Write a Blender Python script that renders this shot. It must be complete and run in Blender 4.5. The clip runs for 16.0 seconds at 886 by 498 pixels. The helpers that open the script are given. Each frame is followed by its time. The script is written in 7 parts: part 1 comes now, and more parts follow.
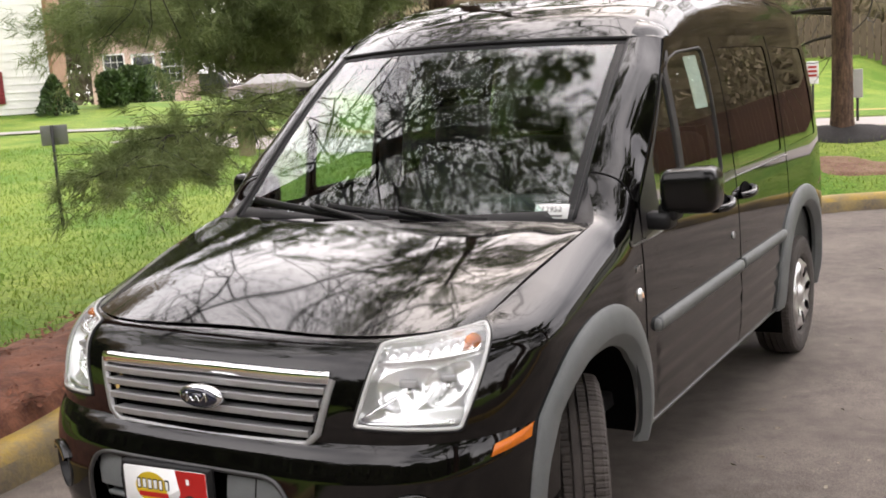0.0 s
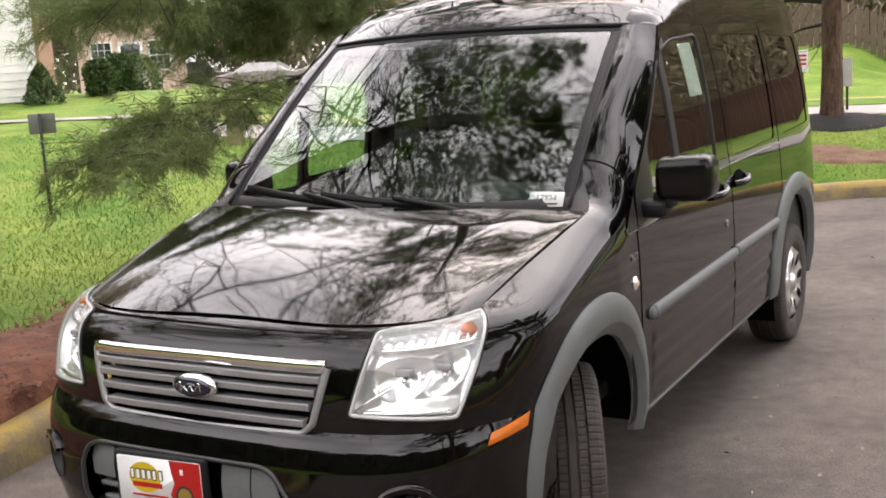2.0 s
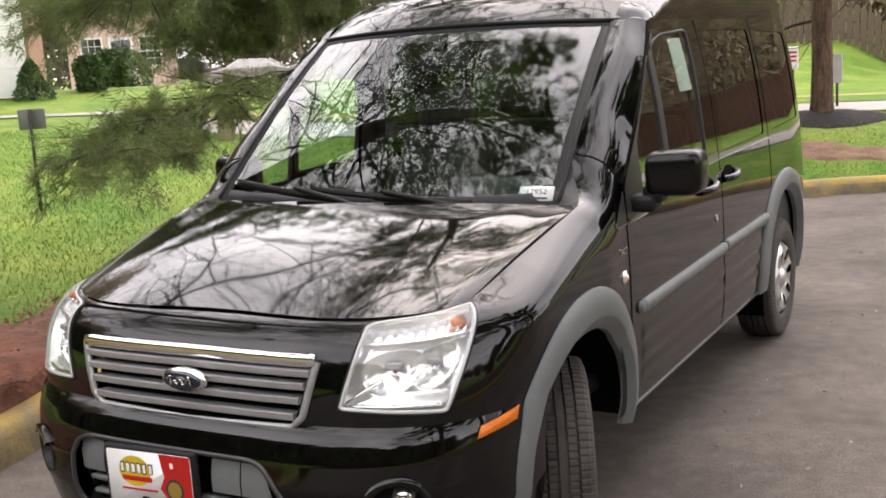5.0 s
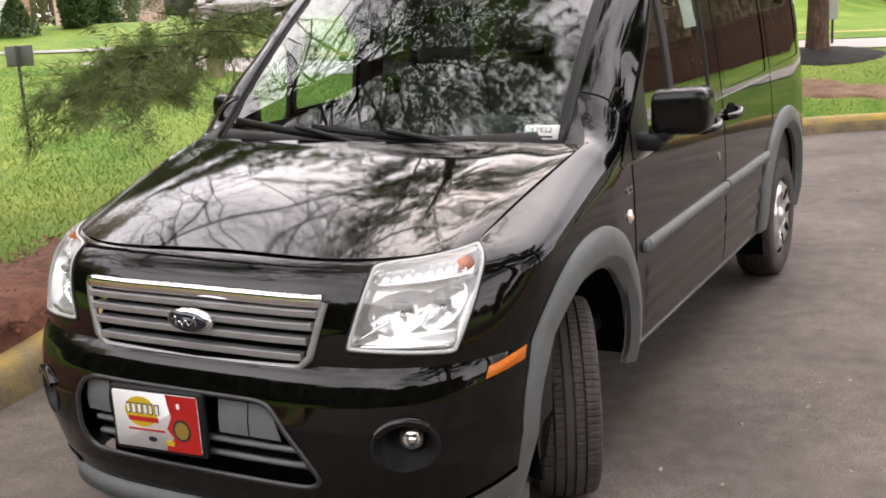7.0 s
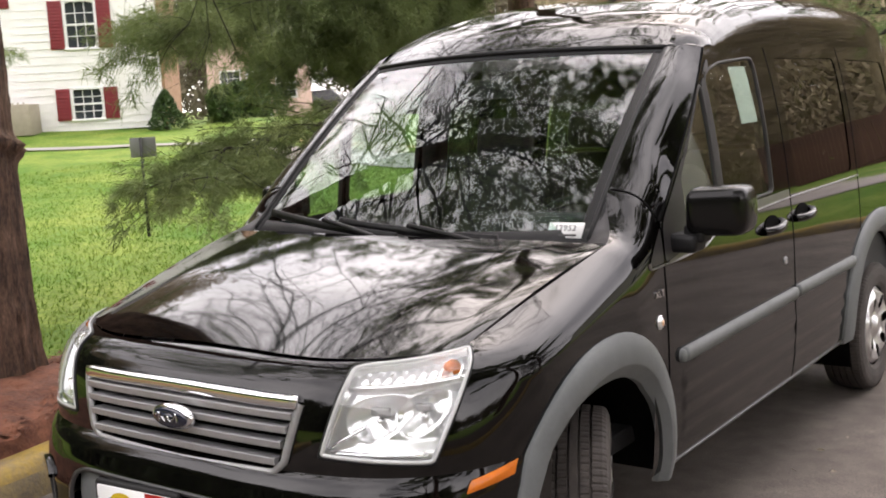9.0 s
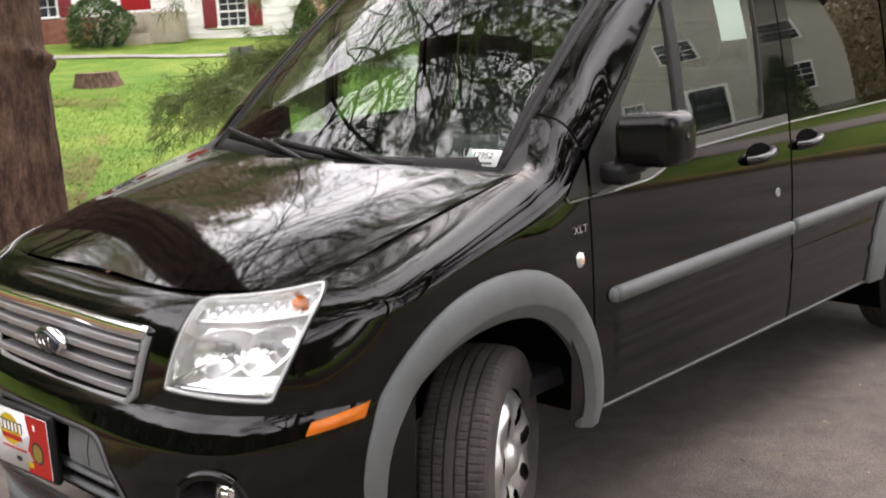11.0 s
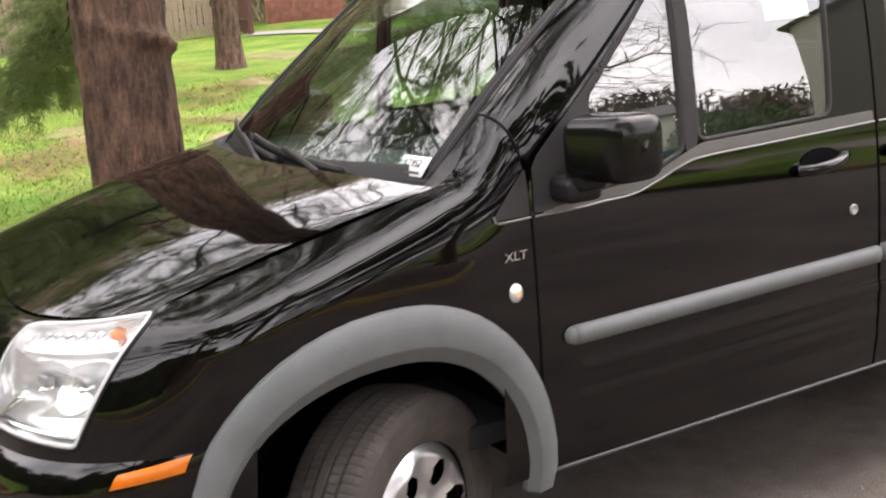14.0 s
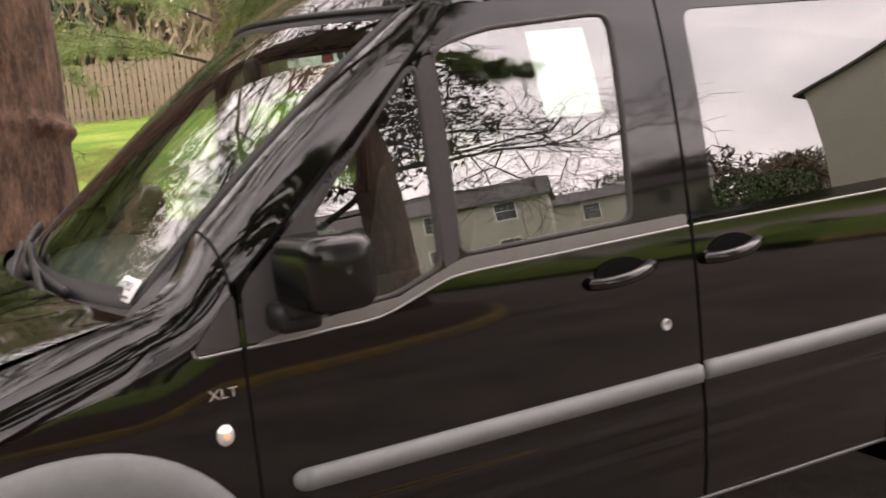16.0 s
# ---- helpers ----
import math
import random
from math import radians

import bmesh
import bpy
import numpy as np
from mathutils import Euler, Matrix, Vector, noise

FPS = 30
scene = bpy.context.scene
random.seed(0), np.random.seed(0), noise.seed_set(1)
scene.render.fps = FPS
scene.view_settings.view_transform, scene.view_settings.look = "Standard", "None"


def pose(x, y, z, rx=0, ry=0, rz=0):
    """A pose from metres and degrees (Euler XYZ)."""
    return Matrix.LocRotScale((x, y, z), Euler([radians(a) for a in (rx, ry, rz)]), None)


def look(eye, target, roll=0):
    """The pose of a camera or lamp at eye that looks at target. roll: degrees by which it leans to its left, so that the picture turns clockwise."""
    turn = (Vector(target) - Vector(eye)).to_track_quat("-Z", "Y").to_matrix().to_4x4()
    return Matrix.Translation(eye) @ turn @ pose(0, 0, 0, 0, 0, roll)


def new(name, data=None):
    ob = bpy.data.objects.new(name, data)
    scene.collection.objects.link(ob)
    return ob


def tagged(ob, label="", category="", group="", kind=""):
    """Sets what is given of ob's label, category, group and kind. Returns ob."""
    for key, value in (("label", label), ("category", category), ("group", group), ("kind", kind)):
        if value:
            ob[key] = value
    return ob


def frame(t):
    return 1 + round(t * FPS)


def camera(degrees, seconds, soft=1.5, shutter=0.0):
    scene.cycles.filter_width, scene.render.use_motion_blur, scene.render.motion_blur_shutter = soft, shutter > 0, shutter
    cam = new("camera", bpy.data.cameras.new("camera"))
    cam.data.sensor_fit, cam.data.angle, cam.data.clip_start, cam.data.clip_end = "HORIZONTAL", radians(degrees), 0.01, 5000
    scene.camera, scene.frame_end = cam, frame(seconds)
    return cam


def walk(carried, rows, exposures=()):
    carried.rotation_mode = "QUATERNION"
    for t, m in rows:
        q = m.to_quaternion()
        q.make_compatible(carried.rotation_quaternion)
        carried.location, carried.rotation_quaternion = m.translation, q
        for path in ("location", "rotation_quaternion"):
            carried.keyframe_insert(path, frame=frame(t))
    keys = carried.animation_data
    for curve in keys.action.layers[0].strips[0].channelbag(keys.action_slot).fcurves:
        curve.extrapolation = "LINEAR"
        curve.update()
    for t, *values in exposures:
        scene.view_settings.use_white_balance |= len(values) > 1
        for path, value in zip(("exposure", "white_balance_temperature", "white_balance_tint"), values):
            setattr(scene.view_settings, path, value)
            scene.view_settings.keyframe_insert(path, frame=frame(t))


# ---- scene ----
cam = camera(43.5, 16.0, soft=1.8, shutter=0.35)
ROWS = [
    (0, 2.1621, -2.3362, 1.6414, 80.801, 3.591, 29.673),
    (0.5, 2.1527, -2.3263, 1.6404, 80.789, 3.502, 30.221),
    (1, 2.1461, -2.3239, 1.6432, 80.973, 3.660, 29.537),
    (1.5, 2.1384, -2.3257, 1.6375, 80.173, 3.401, 29.138),
    (2, 2.1348, -2.3279, 1.6367, 80.200, 3.560, 29.083),
    (2.5, 2.1423, -2.3349, 1.6301, 79.772, 3.472, 28.837),
    (3, 2.1437, -2.3338, 1.6309, 79.950, 3.610, 28.722),
    (5.5, 2.1390, -2.3298, 1.6270, 79.981, 3.374, 28.567),
    (6, 2.1237, -2.3241, 1.6210, 79.457, 2.916, 28.035),
    (6.5, 2.1058, -2.3248, 1.6226, 78.370, 2.930, 28.940),
    (7, 2.0834, -2.3320, 1.6308, 76.791, 3.420, 28.058),
    (7.5, 2.0623, -2.3329, 1.6147, 78.439, 3.828, 25.628),
    (8, 2.0909, -2.3284, 1.6167, 80.726, 6.164, 25.418),
    (8.5, 2.2265, -2.1745, 1.6307, 79.904, 7.303, 27.483),
    (8.7, 2.2799, -2.0880, 1.6034, 82.197, 3.648, 33.203),
    (10.8, 2.7180, -1.4010, 1.5664, 78.739, 3.500, 41.814),
    (11, 2.8048, -1.3352, 1.5754, 77.876, 3.201, 44.338),
    (11.5, 2.9001, -1.1905, 1.5728, 74.967, 4.006, 45.490),
    (12, 2.8568, -0.9360, 1.5892, 75.964, 4.432, 45.475),
    (12.5, 2.8229, -0.7728, 1.5501, 75.798, 5.337, 49.155),
    (13, 2.9379, -0.5587, 1.5052, 75.575, 5.266, 57.692),
    (13.5, 3.0453, -0.3936, 1.5534, 76.551, 3.791, 60.950),
    (14, 3.0213, -0.2407, 1.5418, 77.351, 4.327, 59.996),
    (14.5, 2.8829, -0.0676, 1.5594, 79.695, 2.723, 59.481),
    (15, 2.8830, 0.0697, 1.5498, 80.314, 3.363, 60.624),
    (15.5, 3.0019, 0.3382, 1.5671, 80.237, 4.444, 63.511),
    (16, 3.0935, 0.5628, 1.5686, 80.670, 5.217, 62.401),
]
walk(cam, [(t, pose(x, y, z, rx, ry, rz)) for t, x, y, z, rx, ry, rz in ROWS], [(0.0, -0.49, 6800, 17), (8.5, -0.50, 6800, 18), (11.0, -0.34, 6750, 18), (12.0, -0.06, 6750, 19), (13.0, 0.04, 6750, 19), (14.5, 0.06, 6850, 19), (16.0, -0.10, 7300, 25)])

# ---- world and sun: a bright overcast sky ----
world = bpy.data.worlds.new("overcast_sky")
scene.world = world
world.use_nodes = True
wn, wl = world.node_tree.nodes, world.node_tree.links
wn.clear()
sky = wn.new("ShaderNodeTexSky")
sky.sky_type, sky.sun_disc = "NISHITA", False
sky.sun_elevation, sky.sun_rotation = radians(49.5), radians(337.4)
sky.dust_density, sky.air_density = 4.0, 1.2
wco = wn.new("ShaderNodeTexCoord")
wcl = wn.new("ShaderNodeTexNoise")
wcl.inputs["Scale"].default_value, wcl.inputs["Detail"].default_value = 2.6, 5.0
wramp = wn.new("ShaderNodeValToRGB")
wramp.color_ramp.elements[0].position, wramp.color_ramp.elements[0].color = 0.32, (6.5, 6.6, 6.9, 1)
wramp.color_ramp.elements[1].position, wramp.color_ramp.elements[1].color = 0.68, (15.0, 15.0, 15.0, 1)
wmix = wn.new("ShaderNodeMixRGB")
wmix.inputs["Fac"].default_value = 0.85
wbg, wout = wn.new("ShaderNodeBackground"), wn.new("ShaderNodeOutputWorld")
wbg.inputs["Strength"].default_value = 0.18
# an overcast sky is brighter overhead and towards the veiled sun
SUNWAY = Vector((-0.25, 0.60, 0.76)).normalized()
wsep, wdot, wpow, wsum, wmul = wn.new("ShaderNodeSeparateXYZ"), wn.new("ShaderNodeVectorMath"), wn.new("ShaderNodeMath"), wn.new("ShaderNodeMath"), wn.new("ShaderNodeMixRGB")
wgrad, wglow = wn.new("ShaderNodeMapRange"), wn.new("ShaderNodeMath")
wgrad.inputs["To Min"].default_value, wgrad.inputs["To Max"].default_value = 2.9, 2.5
wdot.operation, wdot.inputs[1].default_value = "DOT_PRODUCT", SUNWAY
wglow.operation, wglow.inputs[1].default_value = "MAXIMUM", 0.0
wpow.operation, wpow.inputs[1].default_value = "POWER", 5.0
wsum.operation, wsum.inputs[1].default_value = "MULTIPLY_ADD", 2.8
wmul.blend_type, wmul.inputs["Fac"].default_value = "MULTIPLY", 1.0
wl.new(wco.outputs["Generated"], wcl.inputs["Vector"])
wl.new(wcl.outputs["Fac"], wramp.inputs["Fac"])
wl.new(sky.outputs["Color"], wmix.inputs["Color1"])
wl.new(wramp.outputs["Color"], wmix.inputs["Color2"])
wl.new(wco.outputs["Generated"], wsep.inputs["Vector"])
wl.new(wco.outputs["Generated"], wdot.inputs[0])
wl.new(wdot.outputs["Value"], wglow.inputs[0])
wl.new(wglow.outputs["Value"], wpow.inputs[0])
wl.new(wpow.outputs["Value"], wsum.inputs[0])
wl.new(wsep.outputs["Z"], wgrad.inputs["Value"])
wl.new(wgrad.outputs["Result"], wsum.inputs[2])
wl.new(wmix.outputs["Color"], wmul.inputs["Color1"])
wl.new(wsum.outputs["Value"], wmul.inputs["Color2"])
wl.new(wmul.outputs["Color"], wbg.inputs["Color"])
wl.new(wbg.outputs["Background"], wout.inputs["Surface"])
sun = new("sun", bpy.data.lights.new("sun", "SUN"))
sun.data.energy, sun.data.angle, sun.data.color = 0.9, radians(120), (1.0, 0.96, 0.9)
sun.matrix_world = look(SUNWAY * 10, (0, 0, 0))


# ---- materials ----
def mat(name, color, rough=0.5, metal=0.0, vary=0.0, scale=8.0, bump=0.0, bump_scale=60.0, color2=None, coat=0.0, spec=0.5, stretch=(1, 1, 1), speck=0.0, speck_scale=200.0):
    """A principled surface with two scales of variation and fine relief."""
    m = bpy.data.materials.new(name)
    m.use_nodes = True
    n, l = m.node_tree.nodes, m.node_tree.links
    b = n["Principled BSDF"]
    b.inputs["Base Color"].default_value = (*color, 1)
    b.inputs["Roughness"].default_value, b.inputs["Metallic"].default_value = rough, metal
    b.inputs["Coat Weight"].default_value, b.inputs["Coat Roughness"].default_value, b.inputs["Coat IOR"].default_value = coat, 0.015, 1.46
    b.inputs["Specular IOR Level"].default_value = spec
    co = n.new("ShaderNodeTexCoord")
    mp = n.new("ShaderNodeMapping")
    mp.inputs["Scale"].default_value = stretch
    l.new(co.outputs["Object"], mp.inputs["Vector"])
    if vary or color2:
        a, c = n.new("ShaderNodeTexNoise"), n.new("ShaderNodeTexNoise")
        a.inputs["Scale"].default_value, a.inputs["Detail"].default_value = scale, 6.0
        c.inputs["Scale"].default_value, c.inputs["Detail"].default_value = scale * 9, 4.0
        l.new(mp.outputs["Vector"], a.inputs["Vector"])
        l.new(mp.outputs["Vector"], c.inputs["Vector"])
        add = n.new("ShaderNodeMath")
        add.operation = "MULTIPLY_ADD"
        add.inputs[1].default_value = 0.45
        l.new(c.outputs["Fac"], add.inputs[0])
        l.new(a.outputs["Fac"], add.inputs[2])
        r = n.new("ShaderNodeValToRGB")
        other = color2 or tuple(min(1, v * (1 + vary)) for v in color)
        first = color if color2 else tuple(v * (1 - vary) for v in color)
        r.color_ramp.elements[0].position, r.color_ramp.elements[0].color = 0.55, (*first, 1)
        r.color_ramp.elements[1].position, r.color_ramp.elements[1].color = 0.92, (*other, 1)
        l.new(add.outputs["Value"], r.inputs["Fac"])
        l.new(r.outputs["Color"], b.inputs["Base Color"])
        if speck:
            g, h, x = n.new("ShaderNodeTexNoise"), n.new("ShaderNodeMapRange"), n.new("ShaderNodeMixRGB")
            g.inputs["Scale"].default_value, g.inputs["Detail"].default_value, g.inputs["Roughness"].default_value = speck_scale, 3.0, 0.7
            h.inputs["From Min"].default_value, h.inputs["From Max"].default_value = 0.3, 0.7
            h.inputs["To Min"].default_value, h.inputs["To Max"].default_value = 1 - speck, 1 + speck
            x.blend_type, x.inputs["Fac"].default_value = "MULTIPLY", 1.0
            l.new(mp.outputs["Vector"], g.inputs["Vector"])
            l.new(g.outputs["Fac"], h.inputs["Value"])
            l.new(r.outputs["Color"], x.inputs["Color1"])
            l.new(h.outputs["Result"], x.inputs["Color2"])
            l.new(x.outputs["Color"], b.inputs["Base Color"])
    if bump:
        t, u = n.new("ShaderNodeTexNoise"), n.new("ShaderNodeBump")
        t.inputs["Scale"].default_value, t.inputs["Detail"].default_value = bump_scale, 5.0
        u.inputs["Strength"].default_value, u.inputs["Distance"].default_value = bump, 0.01
        l.new(mp.outputs["Vector"], t.inputs["Vector"])
        l.new(t.outputs["Fac"], u.inputs["Height"])
        l.new(u.outputs["Normal"], b.inputs["Normal"])
    return m


def glass(name, tint, base=0.07, rough=0.0):
    """A thin pane: tinted see-through with a gloss that grows towards grazing view."""
    m = bpy.data.materials.new(name)
    m.use_nodes = True
    n, l = m.node_tree.nodes, m.node_tree.links
    n.clear()
    out, tr, gl, mx = n.new("ShaderNodeOutputMaterial"), n.new("ShaderNodeBsdfTransparent"), n.new("ShaderNodeBsdfGlossy"), n.new("ShaderNodeMixShader")
    tr.inputs["Color"].default_value = (*tint, 1)
    gl.inputs["Roughness"].default_value = rough
    lw, pw, ma = n.new("ShaderNodeLayerWeight"), n.new("ShaderNodeMath"), n.new("ShaderNodeMath")
    lw.inputs["Blend"].default_value = 0.5
    pw.operation, pw.inputs[1].default_value = "POWER", 5.0
    ma.operation, ma.inputs[1].default_value, ma.inputs[2].default_value = "MULTIPLY_ADD", 1 - base, base
    l.new(lw.outputs["Facing"], pw.inputs[0])
    l.new(pw.outputs["Value"], ma.inputs[0])
    l.new(ma.outputs["Value"], mx.inputs["Fac"])
    l.new(tr.outputs["BSDF"], mx.inputs[1])
    l.new(gl.outputs["BSDF"], mx.inputs[2])
    l.new(mx.outputs["Shader"], out.inputs["Surface"])
    return m


PAINT = mat("black_paint", (0.0014, 0.0012, 0.0012), 0.42, 0.0, coat=1.0, spec=0.0)
# a film of road dust takes the edge off the gloss
PAINT.node_tree.nodes["Principled BSDF"].inputs["Coat Roughness"].default_value = 0.045
SOFTBLACK = mat("soft_black_plastic", (0.003, 0.003, 0.003), 0.2, vary=0.1, bump=0.02, bump_scale=300, spec=0.3)
CLAD = mat("grey_plastic", (0.1192, 0.1278, 0.1270), 0.55, vary=0.08, scale=12, bump=0.12, bump_scale=500)
TRIM = mat("black_plastic", (0.00792, 0.00792, 0.00858), 0.48, vary=0.15, bump=0.08, bump_scale=350, spec=0.25)
GLOSSTRIM = mat("satin_trim", (0.033, 0.033, 0.03432), 0.28, vary=0.1)
FELT = mat("black_felt", (0.004, 0.004, 0.004), 1.0, vary=0.3, bump=0.4, bump_scale=200, spec=0.05)
# near-black that puts deep shade into the colour of backings and gaps
DARK = mat("deep_shade_black", (0.004, 0.004, 0.004), 0.9, spec=0.05)
RUBBER = mat("tyre_rubber", (0.0510, 0.0430, 0.0382), 0.8, vary=0.25, scale=14, bump=0.25, bump_scale=160)
SAIL = mat("charcoal_trim", (0.030, 0.028, 0.029), 0.42, vary=0.1, bump=0.06, bump_scale=350, spec=0.3)
FRAMETRIM = mat("window_frame_trim", (0.036, 0.034, 0.034), 0.55, vary=0.1, bump=0.04, bump_scale=350, spec=0.2)
SILLTRIM = mat("satin_sill_trim", (0.12, 0.115, 0.112), 0.33, 0.3, vary=0.08)
BELTGLINT = mat("belt_glint", (0.22, 0.215, 0.215), 0.38, 0.7, vary=0.08)
CHROME = mat("chrome", (0.82, 0.82, 0.83), 0.08, 1.0, bump=0.01, bump_scale=20)
SILVER = mat("silver_cover", (0.62, 0.62, 0.62), 0.28, 0.85, vary=0.05)
SLATGREY = mat("grille_silver", (0.33, 0.33, 0.33), 0.4, 0.5, vary=0.06, scale=20)
REFLECTOR = mat("lamp_reflector", (0.95, 0.95, 0.95), 0.14, 0.9, bump=0.05, bump_scale=30)
LAMPFACE = mat("lamp_housing", (0.88, 0.88, 0.88), 0.18, 0.70, bump=0.04, bump_scale=25)
AMBER = mat("amber_lens", (0.594, 0.1452, 0.0066), 0.25, vary=0.08, scale=40)
PEACH = mat("pale_amber", (0.75, 0.42, 0.25), 0.3)
WHITE = mat("white_card", (0.7577, 0.7669, 0.7577), 0.5, vary=0.03)
INK = mat("print_black", (0.02, 0.02, 0.02), 0.5)
RED = mat("print_red", (0.4092, 0.0099, 0.00792), 0.4, vary=0.05)
YELLOW = mat("print_yellow", (0.561, 0.396, 0.0132), 0.4, vary=0.05)
GOLD = mat("print_gold", (0.25, 0.17, 0.03), 0.4)
NAVY = mat("badge_blue", (0.007, 0.010, 0.026), 0.2, coat=0.8)
GREENCARD = mat("window_sticker", (0.4092, 0.528, 0.462), 0.5, vary=0.05)
CLOTH = mat("seat_cloth", (0.01188, 0.01188, 0.0132), 0.85, vary=0.25, scale=30, bump=0.2, bump_scale=400)
DASH = mat("dashboard_vinyl", (0.0132, 0.01452, 0.01584), 0.6, vary=0.15, bump=0.1, bump_scale=300)
GREYIN = mat("interior_grey", (0.1056, 0.1122, 0.1122), 0.7, vary=0.1)
WSGLASS = glass("windshield_glass", (0.70, 0.84, 0.78), 0.135)
SIDEGLASS = glass("side_glass", (0.74, 0.87, 0.80), 0.23)
DARKGLASS = glass("privacy_glass", (0.05, 0.055, 0.055), 0.2)
LENS = glass("lamp_lens", (0.98, 0.99, 0.99), 0.05)
LENSRIM = mat("pale_lens_rim", (0.50, 0.51, 0.50), 0.2, vary=0.05)


# ---- mesh helpers ----
def link(name, verts, faces, material, parent=None, label="", smooth=True, kind=""):
    me = bpy.data.meshes.new(name)
    me.from_pydata([tuple(map(float, v)) for v in verts], [], faces)
    me.update()
    if material:
        for mm in material if isinstance(material, (list, tuple)) else (material,):
            me.materials.append(mm)
    if smooth:
        me.polygons.foreach_set("use_smooth", [True] * len(me.polygons))
    ob = new(name, me)
    if parent:
        ob.parent = parent
    if label:
        ob["label"] = label
    if kind:
        ob["kind"] = kind
    return ob


def flip(v, f):
    """The mirror image across the middle of the van."""
    return [(-a, b, c) for a, b, c in v], [tuple(reversed(q)) for q in f]


def grid(P, keep=None):
    """Quads over an array of points nu x nv x 3."""
    nu, nv = P.shape[:2]
    f = [(i * nv + j, (i + 1) * nv + j, (i + 1) * nv + j + 1, i * nv + j + 1) for i in range(nu - 1) for j in range(nv - 1) if keep is None or keep[i, j]]
    v = P.reshape(-1, 3)
    used = sorted({k for q in f for k in q})
    at = {k: n for n, k in enumerate(used)}
    return [tuple(v[k]) for k in used], [tuple(at[k] for k in q) for q in f]


def inside(poly, a, b):
    p = np.asarray(poly, float)
    c = np.zeros(np.shape(a), bool)
    for (x0, y0), (x1, y1) in zip(p, np.roll(p, -1, 0)):
        cross = (y0 > b) != (y1 > b)
        c ^= cross & (a < (x1 - x0) * (b - y0) / (y1 - y0 + 1e-12) + x0)
    return c


def onto(poly, a, b):
    """The nearest place on a polygon's outline."""
    p = np.asarray(poly, float)
    best = (1e9, a, b)
    for (x0, y0), (x1, y1) in zip(p, np.roll(p, -1, 0)):
        dx, dy = x1 - x0, y1 - y0
        k = min(1, max(0, ((a - x0) * dx + (b - y0) * dy) / (dx * dx + dy * dy + 1e-12)))
        d = (x0 + k * dx - a) ** 2 + (y0 + k * dy - b) ** 2
        if d < best[0]:
            best = (d, x0 + k * dx, y0 + k * dy)
    return best[1], best[2]


def skin(fn, u0, u1, nu, v0, v1, nv, holes=(), only=None):
    """A sheet over a surface fn(u, v), with clean openings; only: the outline to which it is cut."""
    U, V = np.meshgrid(np.linspace(u0, u1, nu), np.linspace(v0, v1, nv), indexing="ij")
    cu, cv = (U[:-1, :-1] + U[1:, 1:]) / 2, (V[:-1, :-1] + V[1:, 1:]) / 2
    keep = np.ones(cu.shape, bool)
    cuts = [(h, False) for h in holes] + ([(only, True)] if only is not None else [])
    for poly, inner in cuts:
        ins = inside(poly, cu, cv)
        drop = ~ins if inner else ins
        was = keep.copy()
        keep &= ~drop
        for i in range(nu):
            for j in range(nv):
                cells = [(a, b) for a in (i - 1, i) for b in (j - 1, j) if 0 <= a < nu - 1 and 0 <= b < nv - 1]
                if any(drop[c] for c in cells) and any(keep[c] for c in cells):
                    U[i, j], V[i, j] = onto(poly, U[i, j], V[i, j])
    P = np.array([[fn(U[i, j], V[i, j]) for j in range(nv)] for i in range(nu)], float)
    return grid(P, keep)


def normal(fn, u, v, e=2e-3):
    a = np.subtract(fn(u + e, v), fn(u - e, v))
    b = np.subtract(fn(u, v + e), fn(u, v - e))
    n = np.cross(a, b)
    return n / (np.linalg.norm(n) + 1e-12)


def fill(fn, corners, nu, nv, lift=0.0, out=1, dish=0.0):
    """A patch over a surface between four corners (u, v), lifted along the normal; dish: lifts its middle."""
    c = np.asarray(corners, float)
    P = np.zeros((nu, nv, 3))
    for i in range(nu):
        for j in range(nv):
            a, b = i / (nu - 1), j / (nv - 1)
            u, v = (1 - a) * (1 - b) * c[0] + a * (1 - b) * c[1] + a * b * c[2] + (1 - a) * b * c[3]
            h = lift + dish * 16 * a * (1 - a) * b * (1 - b)
            P[i, j] = np.asarray(fn(u, v)) + out * h * normal(fn, u, v)
    return grid(P)


def dense(path, step, closed=False):
    p = np.asarray(path, float)
    if closed:
        p = np.vstack([p, p[:1]])
    q = []
    for a, b in zip(p[:-1], p[1:]):
        k = max(1, int(np.ceil(np.linalg.norm(b - a) / step)))
        q += [a + (b - a) * i / k for i in range(k)]
    if not closed:
        q.append(p[-1])
    return np.array(q)


def smooth_path(path, per=8, closed=False):
    """A Catmull-Rom curve through the points."""
    p = np.asarray(path, float)
    n = len(p)
    q = []
    for i in range(n if closed else n - 1):
        g = (lambda k: p[k % n]) if closed else (lambda k: p[min(max(k, 0), n - 1)])
        a, b, c, d = g(i - 1), g(i), g(i + 1), g(i + 2)
        for k in range(per):
            t = k / per
            q.append(0.5 * (2 * b + (c - a) * t + (2 * a - 5 * b + 4 * c - d) * t * t + (3 * b - a - 3 * c + d) * t ** 3))
    if not closed:
        q.append(p[-1])
    return np.array(q)


